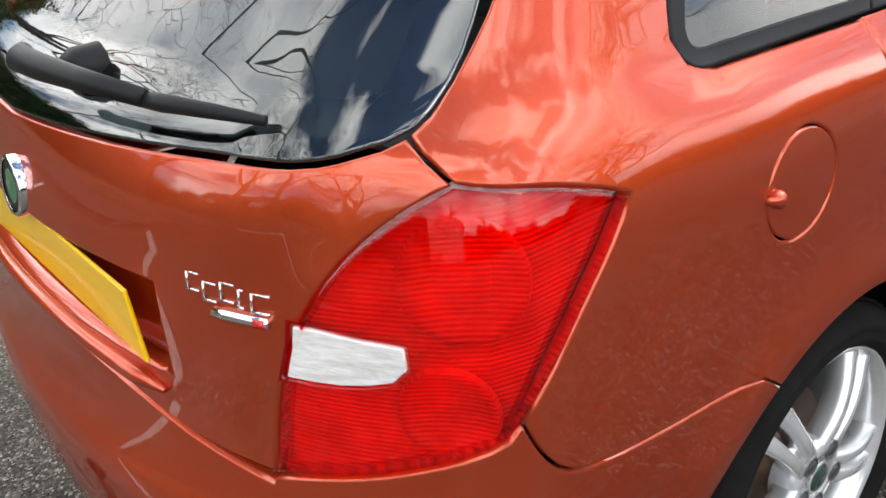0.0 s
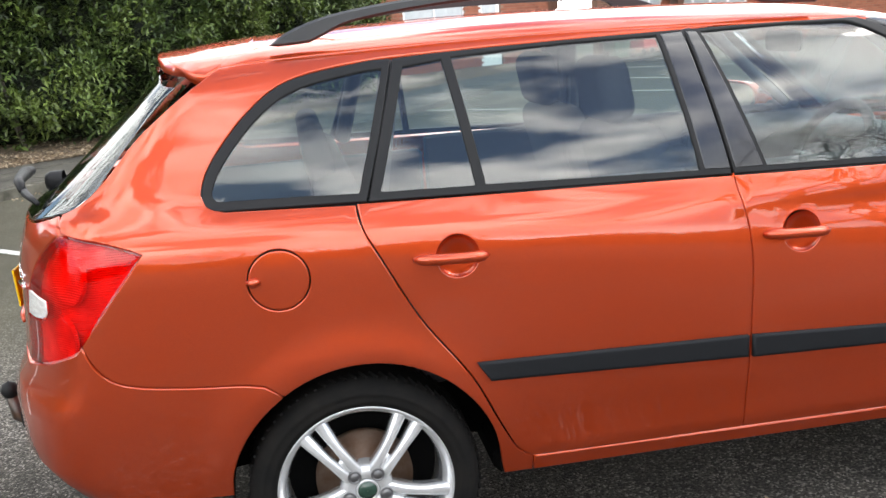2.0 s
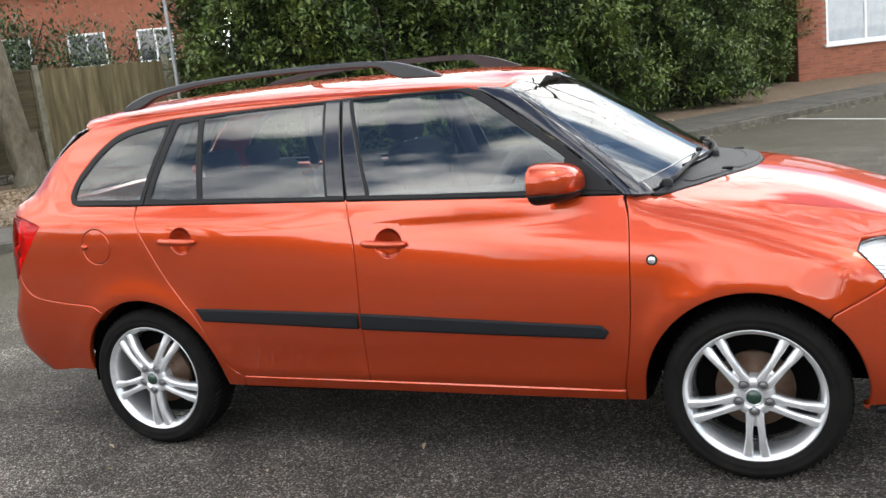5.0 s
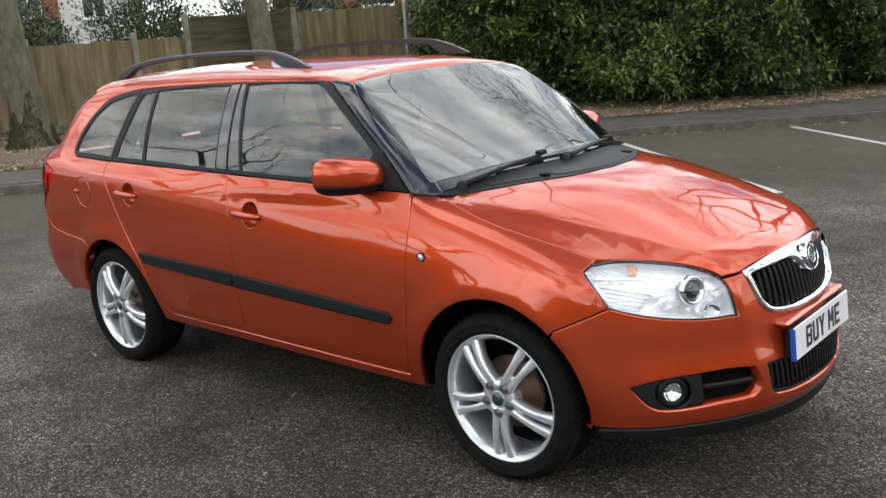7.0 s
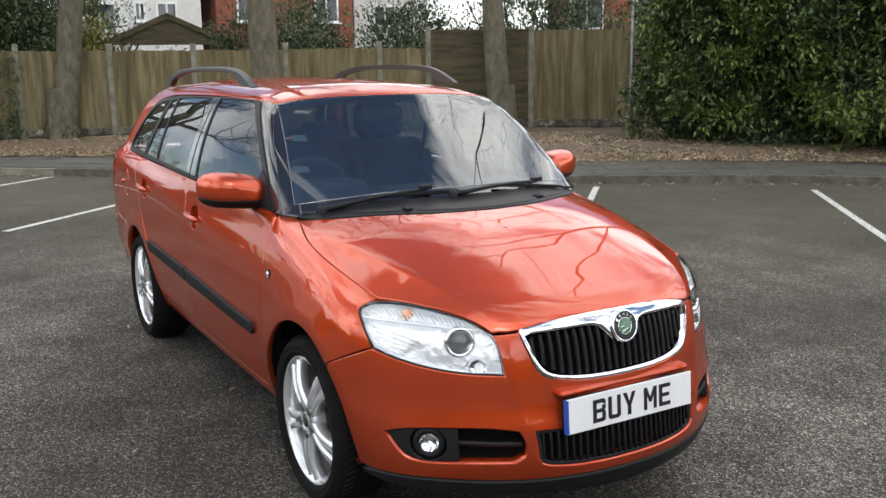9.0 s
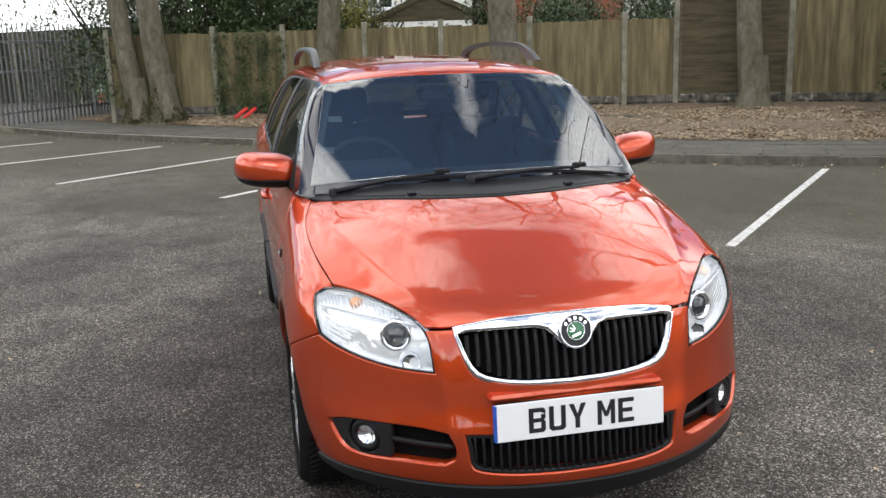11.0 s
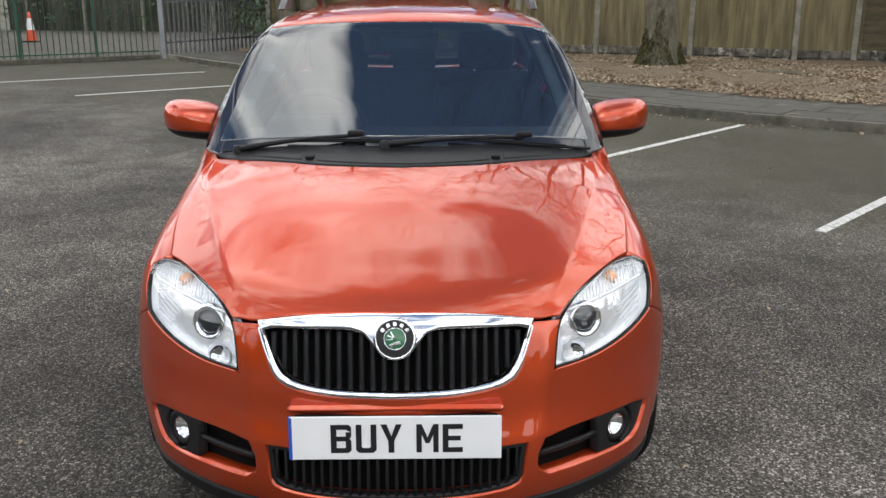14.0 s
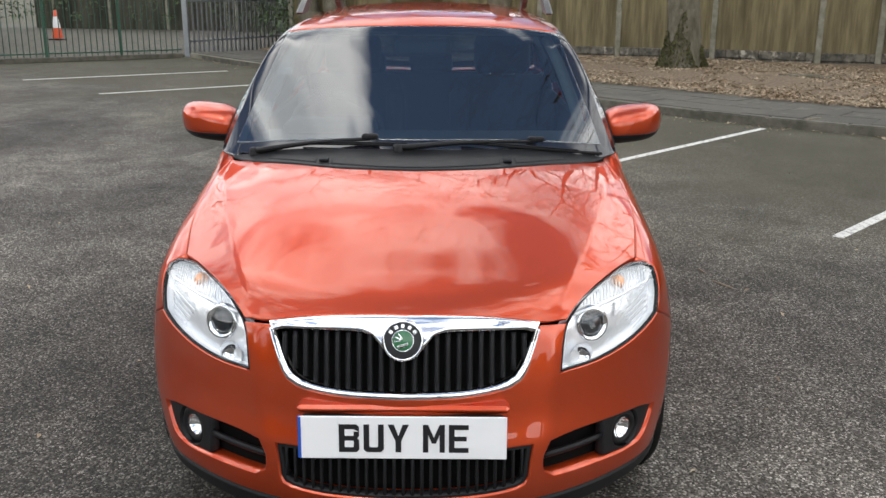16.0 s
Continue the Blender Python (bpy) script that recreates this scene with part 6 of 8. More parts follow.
# tow bar
tow = empty("tow_bar")
tow.parent = car
v, f = tube([(-0.80, 0, 0.30), (-1.0, 0, 0.30), (-1.06, 0, 0.34), (-1.07, 0, 0.42)], 0.018, 10)
link_mesh("neck", v, f, MISC_METAL, tow, smooth=True)
v, f = lathe([(0.001, -0.03), (0.02, -0.022), (0.029, 0.0), (0.02, 0.022), (0.001, 0.03)], 18, "z")
link_mesh("ball", [(p[0] - 1.07, p[1], p[2] + 0.43) for p in v], f, BLACK, tow, smooth=True)
part("electric_socket", bm_box((0.05, 0.07, 0.07), (-0.98, -0.12, 0.38), 0.012), BLACK, tow)
part("socket_plate", bm_box((0.02, 0.16, 0.10), (-0.955, -0.10, 0.33), 0.004), MISC_METAL, tow)

# ---- the car park ----
def offset_line(line, d):
    p = np.array(line)
    t = np.gradient(p, axis=0)
    t /= np.linalg.norm(t, axis=1, keepdims=True)
    return p + np.stack([-t[:, 1], t[:, 0]], 1) * d


def strip(name, inner, outer, z0, z1, mat, label="", cat="", kind="structure", skirt=True):
    """A band of ground between two lines, from z0 (inner) to z1 (outer), with a skirt down to the ground."""
    n = len(inner)
    v = [(*p, z0) for p in inner] + [(*p, z1) for p in outer]
    f = [(i, i + 1, n + i + 1, n + i) for i in range(n - 1)]
    if skirt:
        v += [(*p, -0.02) for p in inner] + [(*p, -0.02) for p in outer]
        f += [(2 * n + i, 2 * n + i + 1, i + 1, i) for i in range(n - 1)] + [(n + i, n + i + 1, 3 * n + i + 1, 3 * n + i) for i in range(n - 1)]
    ob = link_mesh(name, v, [q[::-1] for q in f], mat)
    return tagged(ob, label, cat, kind=kind)


KERB_LINE = spline([(-16.3, -6.0), (-13.6, -4.0), (-11.0, -1.6), (-9.2, 0.35), (-7.3, 2.15), (-5.75, 3.5), (-4.5, 5.1), (-3.5, 6.75), (-2.3, 8.2), (-0.9, 9.3), (0.6, 10.6), (2.3, 13.3), (5.2, 17.8), (8.2, 21.2), (11.5, 25.0)], 0.3)
PAVE_BACK = offset_line(KERB_LINE, 1.75)
POSTS = [(-15.5, -3.4), (-15.0, -1.2), (-14.65, 0.24), (-14.38, 1.95), (-13.85, 3.5), (-13.25, 5.27), (-12.28, 6.97), (-11.93, 7.95), (-10.85, 9.85), (-9.35, 11.75), (-8.1, 13.6), (-6.9, 15.4)]

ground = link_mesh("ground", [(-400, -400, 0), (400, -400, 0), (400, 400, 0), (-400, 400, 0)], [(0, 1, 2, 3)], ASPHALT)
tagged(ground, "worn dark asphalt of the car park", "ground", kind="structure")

# bay lines
for n, (a, b) in enumerate((((-5.3, 3.72), (-2.0, 0.55)), ((-3.72, 5.72), (-0.45, 2.63)), ((-1.95, 7.65), (1.3, 4.75)), ((-0.35, 9.5), (3.0, 6.3)), ((-6.9, 1.45), (-4.45, -1.10)), ((-9.30, 0.0), (-6.45, -3.10)),
                            ((-10.70, -2.15), (-8.58, -5.18)), ((-12.62, -4.2), (-10.66, -7.28)), ((2.0, 13.5), (5.0, 10.7)), ((3.8, 16.4), (6.92, 12.6)), ((6.3, 18.3), (8.4, 15.0)), ((8.5, 20.6), (11.4, 17.4)), ((10.6, 23.2), (13.6, 20.0)))):
    a, b = np.array(a), np.array(b)
    t = (b - a) / np.linalg.norm(b - a)
    s = np.array((-t[1], t[0])) * 0.038
    q = [a + s, b + s, b - s, a - s]
    ob = link_mesh("bay_line", [(*p, 0.004) for p in q] + [(*p, -0.01) for p in q], [(0, 3, 2, 1), (0, 1, 5, 4), (1, 2, 6, 5), (2, 3, 7, 6), (3, 0, 4, 7)], LINE)
    tagged(ob, "worn white painted parking bay line", "bay line", "bay lines", "structure")

# pavement slabs and kerb stones
pavement = strip("pavement", offset_line(KERB_LINE, 0.13), PAVE_BACK, 0.096, 0.106, KERB, "dark paved footway behind the kerb", "pavement")
kerb = strip("kerb", KERB_LINE, offset_line(KERB_LINE, 0.13), 0.094, 0.094, KERB, "worn concrete kerb", "kerb")


def along(line, step):
    p = np.array(line)
    d = np.r_[0, np.cumsum(np.linalg.norm(np.diff(p, axis=0), axis=1))]
    s = np.arange(0, d[-1], step)
    return np.stack([np.interp(s, d, p[:, k]) for k in range(2)], 1)


def quad_block(name, a, b, c, d, z0, z1, mat, parent, bev=0.012):
    """A low block over the quad a b c d with chamfered top edges."""
    q = np.array([a, b, c, d], float)
    m = q.mean(0)
    top = m + (q - m) * (1 - bev / np.linalg.norm(q - m, axis=1, keepdims=True) * 1.4)
    v = [(*p, z0) for p in q] + [(*p, z1 - bev) for p in q] + [(*p, z1) for p in top]
    f = [(8, 9, 10, 11)] + [(i, (i + 1) % 4, 4 + (i + 1) % 4, 4 + i) for i in range(4)] + [(4 + i, 4 + (i + 1) % 4, 8 + (i + 1) % 4, 8 + i) for i in range(4)]
    return link_mesh(name, v, f, mat, parent)


rnd = random.Random(4)
e0, e1 = along(KERB_LINE, 0.915), None
e1 = along(offset_line(KERB_LINE, 0.13), 0.915 * 1.0)
tang = np.gradient(e0, axis=0)
tang /= np.linalg.norm(tang, axis=1, keepdims=True)
nrm = np.stack([-tang[:, 1], tang[:, 0]], 1)
for i in range(len(e0) - 1):
    a, b = e0[i] + tang[i] * 0.004, e0[i + 1] - tang[i + 1] * 0.004
    quad_block("kerb_stone", a, b, b + nrm[i + 1] * 0.125, a + nrm[i] * 0.125, -0.02, (0.105 if e0[i][0] > -9.5 else 0.100) + rnd.uniform(-0.006, 0.006), KERB if e0[i][0] > -9.5 else POST, kerb, 0.018)
s0 = along(KERB_LINE, 0.75)
tg = np.gradient(s0, axis=0)
tg /= np.linalg.norm(tg, axis=1, keepdims=True)
nr = np.stack([-tg[:, 1], tg[:, 0]], 1)
for i in range(len(s0) - 1):
    for r0, r1 in ((0.14, 0.66), (0.67, 1.20), (1.21, 1.74)):
        w = 0.35 if (r0 > 0.5 and r0 < 1) else 0.0
        p0 = s0[i] * (1 - w) + s0[i + 1] * w
        j = min(i + 1, len(s0) - 1)
        k = min(i + 2, len(s0) - 1)
        p1 = s0[j] * (1 - w) + s0[k] * w
        n0, n1 = nr[i], nr[j]
        quad_block("paving_slab", p0 + n0 * r0 + tg[i] * 0.004, p1 + n1 * r0 - tg[j] * 0.004, p1 + n1 * r1 - tg[j] * 0.004, p0 + n0 * r1 + tg[i] * 0.004, 0.08, 0.112 + rnd.uniform(-0.004, 0.005), PAVING, pavement, 0.008)

# leaf litter bed up to the fence and under the hedge
bed_in = along(PAVE_BACK, 0.4)
bed_out = bed_in + np.gradient(bed_in, axis=0)[:, ::-1] * (-1, 1) / 0.4 * 7.0
rows = []
rs = np.random.RandomState(3)
m = 16
for j in range(m):
    w = (j / (m - 1)) ** 1.4
    z = 0.112 + 0.10 * min(1, w * 4) + 0.03 * rs.rand(len(bed_in)) * (1 if 0 < j else 0)
    rows.append(np.c_[bed_in * (1 - w) + bed_out * w, z])
v = np.concatenate(rows)
nn = len(bed_in)
f = [(j * nn + i, j * nn + i + 1, (j + 1) * nn + i + 1, (j + 1) * nn + i) for j in range(m - 1) for i in range(nn - 1)]
tagged(link_mesh("planting_bed", v, [q[::-1] for q in f], MULCH, smooth=True), "bed of brown leaf litter before the fence", "leaf bed", kind="structure")


def chips(name, at, size, mat, seed, flat=0.5):
    """Many small bent leaf quads lying at the given places."""
    r = np.random.RandomState(seed)
    n = len(at)
    a = r.uniform(0, 2 * np.pi, n)
    L, W = r.uniform(*size, n), r.uniform(*size, n) * 0.5
    tilt = r.uniform(-flat, flat, n)
    u = np.stack([np.cos(a), np.sin(a), tilt], 1)
    w = np.stack([-np.sin(a), np.cos(a), r.uniform(-flat, flat, n)], 1)
    v = np.stack([at - u * L[:, None], at + w * W[:, None] + (0, 0, 0.006), at + u * L[:, None], at - w * W[:, None] + (0, 0, 0.006)], 1).reshape(-1, 3)
    f = [(4 * i, 4 * i + 1, 4 * i + 2, 4 * i + 3) for i in range(n)]
    return link_mesh(name, v, f, mat)


rs = np.random.RandomState(8)
pick, wv = rs.randint(int(nn * 0.02), int(nn * 0.62), 70000), rs.rand(70000) ** 1.4 * 0.66
at = np.c_[bed_in[pick] * (1 - wv[:, None]) + bed_out[pick] * wv[:, None] + rs.uniform(-0.2, 0.2, (70000, 2)), 0.135 + 0.1 * np.minimum(1, wv * 3.2)]
tagged(chips("fallen_leaves", at, (0.014, 0.040), LEAF_BITS, 5), "pale brown fallen leaves over the bed", "fallen leaves", kind="stuff")
pick = rs.randint(0, len(KERB_LINE) - 1, 900)
off = np.abs(rs.normal(0, 0.12, 900))
kl = np.array(KERB_LINE)
at = np.c_[kl[pick] - offset_line(KERB_LINE, 1)[pick] * 0 + (kl - offset_line(KERB_LINE, 1.0))[pick] * off[:, None] + rs.uniform(-0.15, 0.15, (900, 2)) * 0.4, np.full(900, 0.008)]
tagged(chips("gutter_leaves", at, (0.012, 0.03), LEAF_BITS, 6), "leaf scraps lying in the gutter", "fallen leaves", kind="stuff")
at = np.c_[rs.uniform(-9, 9, 420), rs.uniform(-7, 9, 420), np.full(420, 0.006)]
tagged(chips("ground_scraps", at, (0.008, 0.022), LEAF_BITS, 7), "small leaf scraps on the asphalt", "fallen leaves", kind="stuff")
for (x, y), a, L in (((0.58, 1.60), 30, 0.16), ((0.33, 1.55), 10, 0.10), ((2.35, 2.4), 60, 0.09), ((-4.0, -3.4), 80, 0.12)):
    d = Vector((math.cos(radians(a)), math.sin(radians(a)), 0))
    p = Vector((x, y, 0.006))
    v, f = tube([p - d * L / 2, p + Vector((0.012, -0.006, 0.004)), p + d * L / 2], [0.003, 0.005, 0.002], 6)
    tagged(link_mesh("twig", v, f, STICK), "short dry twig lying on the asphalt", "twig", "fallen twigs")

v, f = tube(spline([(-5.42, 4.42, 0.112), (-5.33, 4.30, 0.118), (-5.30, 4.20, 0.10), (-5.27, 4.12, 0.012)], 0.04), 0.006, 6)
tagged(link_mesh("twig", v, f, STICK, smooth=True), "bent pale stick lying over the kerb", "twig", "fallen twigs")

# ---- fence: concrete posts, gravel boards, upright and lapped boards ----
fence = tagged(empty("fence"), "weathered wooden board fence between concrete posts", "fence")
BASE = 0.2
for i, p in enumerate(POSTS):
    tall = 2.02 if i < 7 else 2.32
    q = POSTS[min(i + 1, len(POSTS) - 1)]
    ang = math.atan2(q[1] - p[1], q[0] - p[0]) if i < len(POSTS) - 1 else 1.0
    bm = bm_box((0.11, 0.12, tall), (0, 0, tall / 2 + 0.05), 0.012, Matrix.Identity(4))
    ob = part("post", bm, POST, fence)
    ob.matrix_basis = Matrix.Translation((*p, 0)) @ Matrix.Rotation(ang, 4, "Z")
board_mesh = {}


def board(name, size, m, mat, parent, key):
    if key not in board_mesh:
        bm = bm_box(size, (0, 0, 0), 0.004)
        me = bpy.data.meshes.new(name)
        bm.to_mesh(me)
        bm.free()
        me.materials.append(mat)
        board_mesh[key] = me
    ob = new(name, board_mesh[key])
    ob.parent = parent
    ob.matrix_basis = m
    return ob


for i in range(len(POSTS) - 1):
    a, b = np.array(POSTS[i]), np.array(POSTS[i + 1])
    L = np.linalg.norm(b - a) - 0.11
    t = (b - a) / np.linalg.norm(b - a)
    ang = math.atan2(t[1], t[0])
    top = 1.93 if i < 7 else 2.26
    mid = (a + b) / 2
    R = Matrix.Rotation(ang, 4, "Z")
    side = Vector((math.sin(ang), -math.cos(ang), 0))
    gb = part("gravel_board", bm_box((L + 0.06, 0.04, 0.34), (0, 0, 0), 0.01), BASE_STONE, fence, "rough stained base under the boards")
    gb.matrix_basis = Matrix.Translation((*mid, BASE + 0.05)) @ R
    for row in range(2):
        s = -L / 2 + (0.0 if row else 0.12)
        while s < L / 2 - 0.08:
            w = min(float(rs.uniform(0.22, 0.42)), L / 2 - s)
            stone = part("base_stone", bm_box((w - 0.012, 0.05, 0.150), (0, 0, 0), 0.012), BASE_STONE, gb)
            stone.matrix_basis = Matrix.Translation((s + w / 2, -0.030 + float(rs.uniform(-0.006, 0.006)), -0.080 + 0.162 * row)) @ Matrix.Rotation(radians(float(rs.uniform(-1.5, 1.5))), 4, "Y")
            s += w
    if i == 7:
        n = 15
        for k in range(n):
            z = 0.44 + (top - 0.44) * (k + 0.5) / n
            w = (top - 0.44) / n * 1.25
            board("lap_board", (L, 0.014, w), Matrix.Translation((*(mid + rs.uniform(-0.004, 0.004, 2)), z)) @ R @ Matrix.Rotation(radians(7 + rs.uniform(-2, 2)), 4, "X") @ Matrix.Rotation(radians(rs.uniform(-0.4, 0.4)), 4, "Y"), LAP_WOOD, fence, ("lap", round(L, 2)))
        part("capping", bm_box((L, 0.05, 0.04), (0, 0, 0), 0.006), LAP_WOOD, fence).matrix_basis = Matrix.Translation((*mid, top + 0.02)) @ R
        for s in (-1, 1):
            part("batten", bm_box((0.05, 0.035, top - 0.42), (0, 0, 0), 0.005), LAP_WOOD, fence).matrix_basis = Matrix.Translation((*(mid + t * s * (L / 2 - 0.03)), (top + 0.42) / 2)) @ Matrix.Translation(side * 0.02) @ R
        continue
    n = max(3, int(L / 0.096))
    for k in range(n):
        s = -L / 2 + L * (k + 0.5) / n
        p = mid + t * s
        h = top - 0.40 + rs.uniform(-0.015, 0.015)
        m4 = Matrix.Translation((*p, 0.40 + h / 2)) @ Matrix.Translation(side * (0.012 + rs.uniform(-0.002, 0.002))) @ R @ Matrix.Rotation(radians(rs.uniform(3, 5)), 4, "Z") @ Matrix.Diagonal((rs.uniform(0.95, 1.06), 1, h / 1.55, 1))
        board("board", (0.112, 0.014, 1.55), m4, FENCE_WOOD, fence, "board")
    for z in (0.55, 1.15, 1.70):
        part("rail", bm_box((L, 0.05, 0.07), (0, 0, 0), 0.006), FENCE_WOOD, fence).matrix_basis = Matrix.Translation((*mid, z)) @ Matrix.Translation(-side * 0.03) @ R


# ---- trees without leaves ----
def bare_tree(seed, height, girth, spread=0.55, levels=8, fork=0.42, lean=(0, 0)):
    """Trunk and limb tubes of a winter tree, grown by forking down to fine twigs."""
    r = random.Random(seed)
    trunk, limbs = [], []

    def grow(p, d, length, rad, level):
        pts, rads = [p], [rad]
        n = 6 if level < 4 else 4 if level < 6 else 3
        q = p.copy()
        for i in range(n):
            d = (d + Vector((r.gauss(0, 1), r.gauss(0, 1), r.gauss(0.22, 0.7))) * (0.05 if level == 0 else 0.17 if level < 5 else 0.10)).normalized()
            q = q + d * (length / n)
            pts.append(q.copy())
            rads.append(max(0.0045, rad * (1 - 0.34 * (i + 1) / n)))
        v, f = tube(pts, rads, 12 if level == 0 else 6 if level < 4 else 3, level == 0)
        (trunk if level == 0 else limbs).append((v, f))
        if level >= levels:
            return
        kids = 4 if level == 0 else r.choice((2, 3, 3)) if level < 4 else r.choice((2, 2, 3))
        base = r.uniform(0, 6.28)
        for k in range(kids):
            ax = Vector((math.cos(base + 6.283 * k / kids), math.sin(base + 6.283 * k / kids), 0))
            side = (ax - d * ax.dot(d)).normalized()
            nd = (d * (1 - spread) + side * spread * r.uniform(0.7, 1.35) + Vector((0, 0, 0.08))).normalized()
            at = pts[-1] if k < 2 else pts[r.randint(max(1, n - 2), n)]
            grow(at.copy(), nd, length * r.uniform(0.58, 0.80), rads[-1] * (0.76 if k < 2 else 0.55), level + 1)

    p0 = Vector((0, 0, -0.05))
    d0 = Vector((lean[0], lean[1], 1)).normalized()
    grow(p0, d0, height * fork, girth, 0)
    # root flare
    v, f = tube([(0, 0, -0.05), (0, 0, 0.08), (0, 0, 0.22), (0, 0, 0.42), (0, 0, 0.7), (0, 0, 1.1)], [girth * 1.85, girth * 1.5, girth * 1.26, girth * 1.10, girth * 1.0, girth * 0.90], 16, False)
    rr = random.Random(seed + 1)
    v = [Vector((p.x * (1 + rr.uniform(-0.10, 0.05)), p.y * (1 + rr.uniform(-0.10, 0.05)), p.z)) for p in v]
    trunk.append((v, f))
    return merge(trunk), merge(limbs)


def plant(m_trunk, m_limbs, x, y, z, turn, scale, label, group="winter trees"):
    t = empty("tree", Matrix.Translation((x, y, z)) @ Matrix.Rotation(turn, 4, "Z") @ Matrix.Scale(scale, 4))
    tagged(t, label, "tree", group)
    for nm, me in (("trunk", m_trunk), ("limbs", m_limbs)):
        ob = new(nm, me)
        ob.parent = t
    return t


def tree_meshes(*args, **kw):
    out = []
    for (v, f), mat, nm in zip(bare_tree(*args, **kw), (BARK, TWIG), ("trunk", "limbs")):
        me = bpy.data.meshes.new(nm)
        me.from_pydata([tuple(p) for p in v], [], f)
        me.materials.append(mat)
        me.polygons.foreach_set("use_smooth", [True] * len(me.polygons))
        out.append(me)
    return out


TA = tree_meshes(11, 15.0, 0.30, spread=0.50, levels=9, fork=0.36)
TB = tree_meshes(23, 16.0, 0.27, spread=0.56, levels=9, fork=0.33)
TD = tree_meshes(52, 27.0, 0.085, spread=0.42, levels=8, fork=0.26, lean=(0.22, -0.55))
TC = tree_meshes(37, 13.0, 0.24, spread=0.62, levels=8, fork=0.24)
for me, x, y, turn, s, lab in ((TA, -11.3, 4.2, 0.3, 1.0, "bare tree with mossy foot before the fence"), (TB, -14.35, 0.95, 2.1, 1.0, "bare tree with grey trunk before the fence"), (TB, -10.3, 8.75, 4.0, 0.95, "bare tree with straight trunk by the lapped panel"),
                               (TA, -14.72, -2.28, 1.4, 0.92, "bare twin-stemmed tree by the steel gate"), (TB, -14.80, -2.80, 5.0, 0.86, "bare twin-stemmed tree by the steel gate")):
    plant(*me, x, y, 0.12, turn, s, lab)
for me, x, y, turn, s in ((TD, -6.2, 12.6, 0.0, 1.35), (TC, 0.3, 19.0, 0.6, 1.75), (TA, 11.5, 7.5, 2.2, 1.1), (TC, 14.0, -3.0, 1.0, 1.2), (TC, 9.0, -13.0, 3.0, 1.15), (TC, -3.0, -25.0, 4.2, 1.0), (TC, 6.0, -28.0, 0.2, 1.05), (TB, 16.0, -20.0, 2.7, 1.1), (TC, -13.0, -21.0, 5.5, 1.6), (TC, -22.0, -16.0, 1.9, 1.9), (TC, 0.5, -34.0, 3.3, 1.1), (TB, 20.0, 3.0, 0.9, 1.2)):
    plant(*me, x, y, 0.0, turn, s, "bare winter tree standing round the car park", "far winter trees")


# ---- leaves in masses ----
def leaf_mass(name, centres, outward, length, mat, seed, per=8, spread=0.16, parent=None):
    """Sprays of folded leaves round shoot tips."""
    r = np.random.RandomState(seed)
    c = np.repeat(centres, per, 0)
    o = np.repeat(outward, per, 0)
    n = len(c)
    d = o * 0.75 + r.normal(0, 0.62, (n, 3))
    d /= np.linalg.norm(d, axis=1, keepdims=True)
    up = np.tile((0.0, 0.0, 1.0), (n, 1)) + r.normal(0, 0.35, (n, 3)) + 0.5 * o
    w = np.cross(d, up)
    w /= np.linalg.norm(w, axis=1, keepdims=True) + 1e-9
    nrm = np.cross(w, d)
    L = r.uniform(*length, n)[:, None]
    a = c + r.normal(0, spread * 0.35, (n, 3)) + d * 0.02
    W = L * 0.19
    mid = a + d * L * 0.5 - nrm * L * 0.02
    tip = a + d * L - nrm * L * 0.12
    v = np.stack([a, mid + w * W + nrm * W * 0.35, tip, mid - w * W + nrm * W * 0.35, mid], 1).reshape(-1, 3)
    f = [q for i in range(n) for q in ((5 * i, 5 * i + 4, 5 * i + 1), (5 * i + 4, 5 * i + 2, 5 * i + 1), (5 * i, 5 * i + 3, 5 * i + 4), (5 * i + 4, 5 * i + 3, 5 * i + 2))]
    ob = link_mesh(name, v, f, mat, parent, smooth=True)
    return tagged(ob, kind="stuff")


HEDGE = spline([(-7.3, 10.2), (-6.0, 9.75), (-4.3, 10.3), (-2.35, 11.65), (-0.55, 13.25), (0.6, 15.4), (1.25, 17.9), (1.5, 20.4), (1.7, 23.0), (1.8, 27.0)], 0.25)
hl = np.array(HEDGE)
ht = np.gradient(hl, axis=0)
ht /= np.linalg.norm(ht, axis=1, keepdims=True)
hn = np.stack([ht[:, 1], -ht[:, 0]], 1)
hedge = tagged(empty("hedge"), "tall dense evergreen laurel hedge with glossy green leaves", "hedge")


def hedge_out(s, z):
    """How far the leaves stand out before the hedge's line."""
    return 0.35 * np.sin(s * 1.3 + 1.1 * np.sin(z * 1.7)) + 0.22 * np.sin(s * 3.1 + z * 2.3) + 0.16 * np.sin(z * 3.7 - s * 1.9) - 0.16 * np.maximum(z - 2.6, 0) ** 2 - 0.25 * np.maximum(0.5 - z, 0)


N = 8200
rs = np.random.RandomState(21)
s = rs.uniform(0, len(hl) - 1.01, N)
i = s.astype(int)
base = hl[i] + (hl[i + 1] - hl[i]) * (s - i)[:, None]
z = rs.uniform(0.22, 4.0, N)
back = rs.exponential(0.14, N)
out = hedge_out(s * 0.25, z) - back
cen = np.c_[base + hn[i] * out[:, None], z]
ow = np.c_[hn[i], np.full(N, 0.25)]
leaf_mass("leaves", cen, ow, (0.08, 0.145), LAUREL, 31, 8, 0.2, hedge)
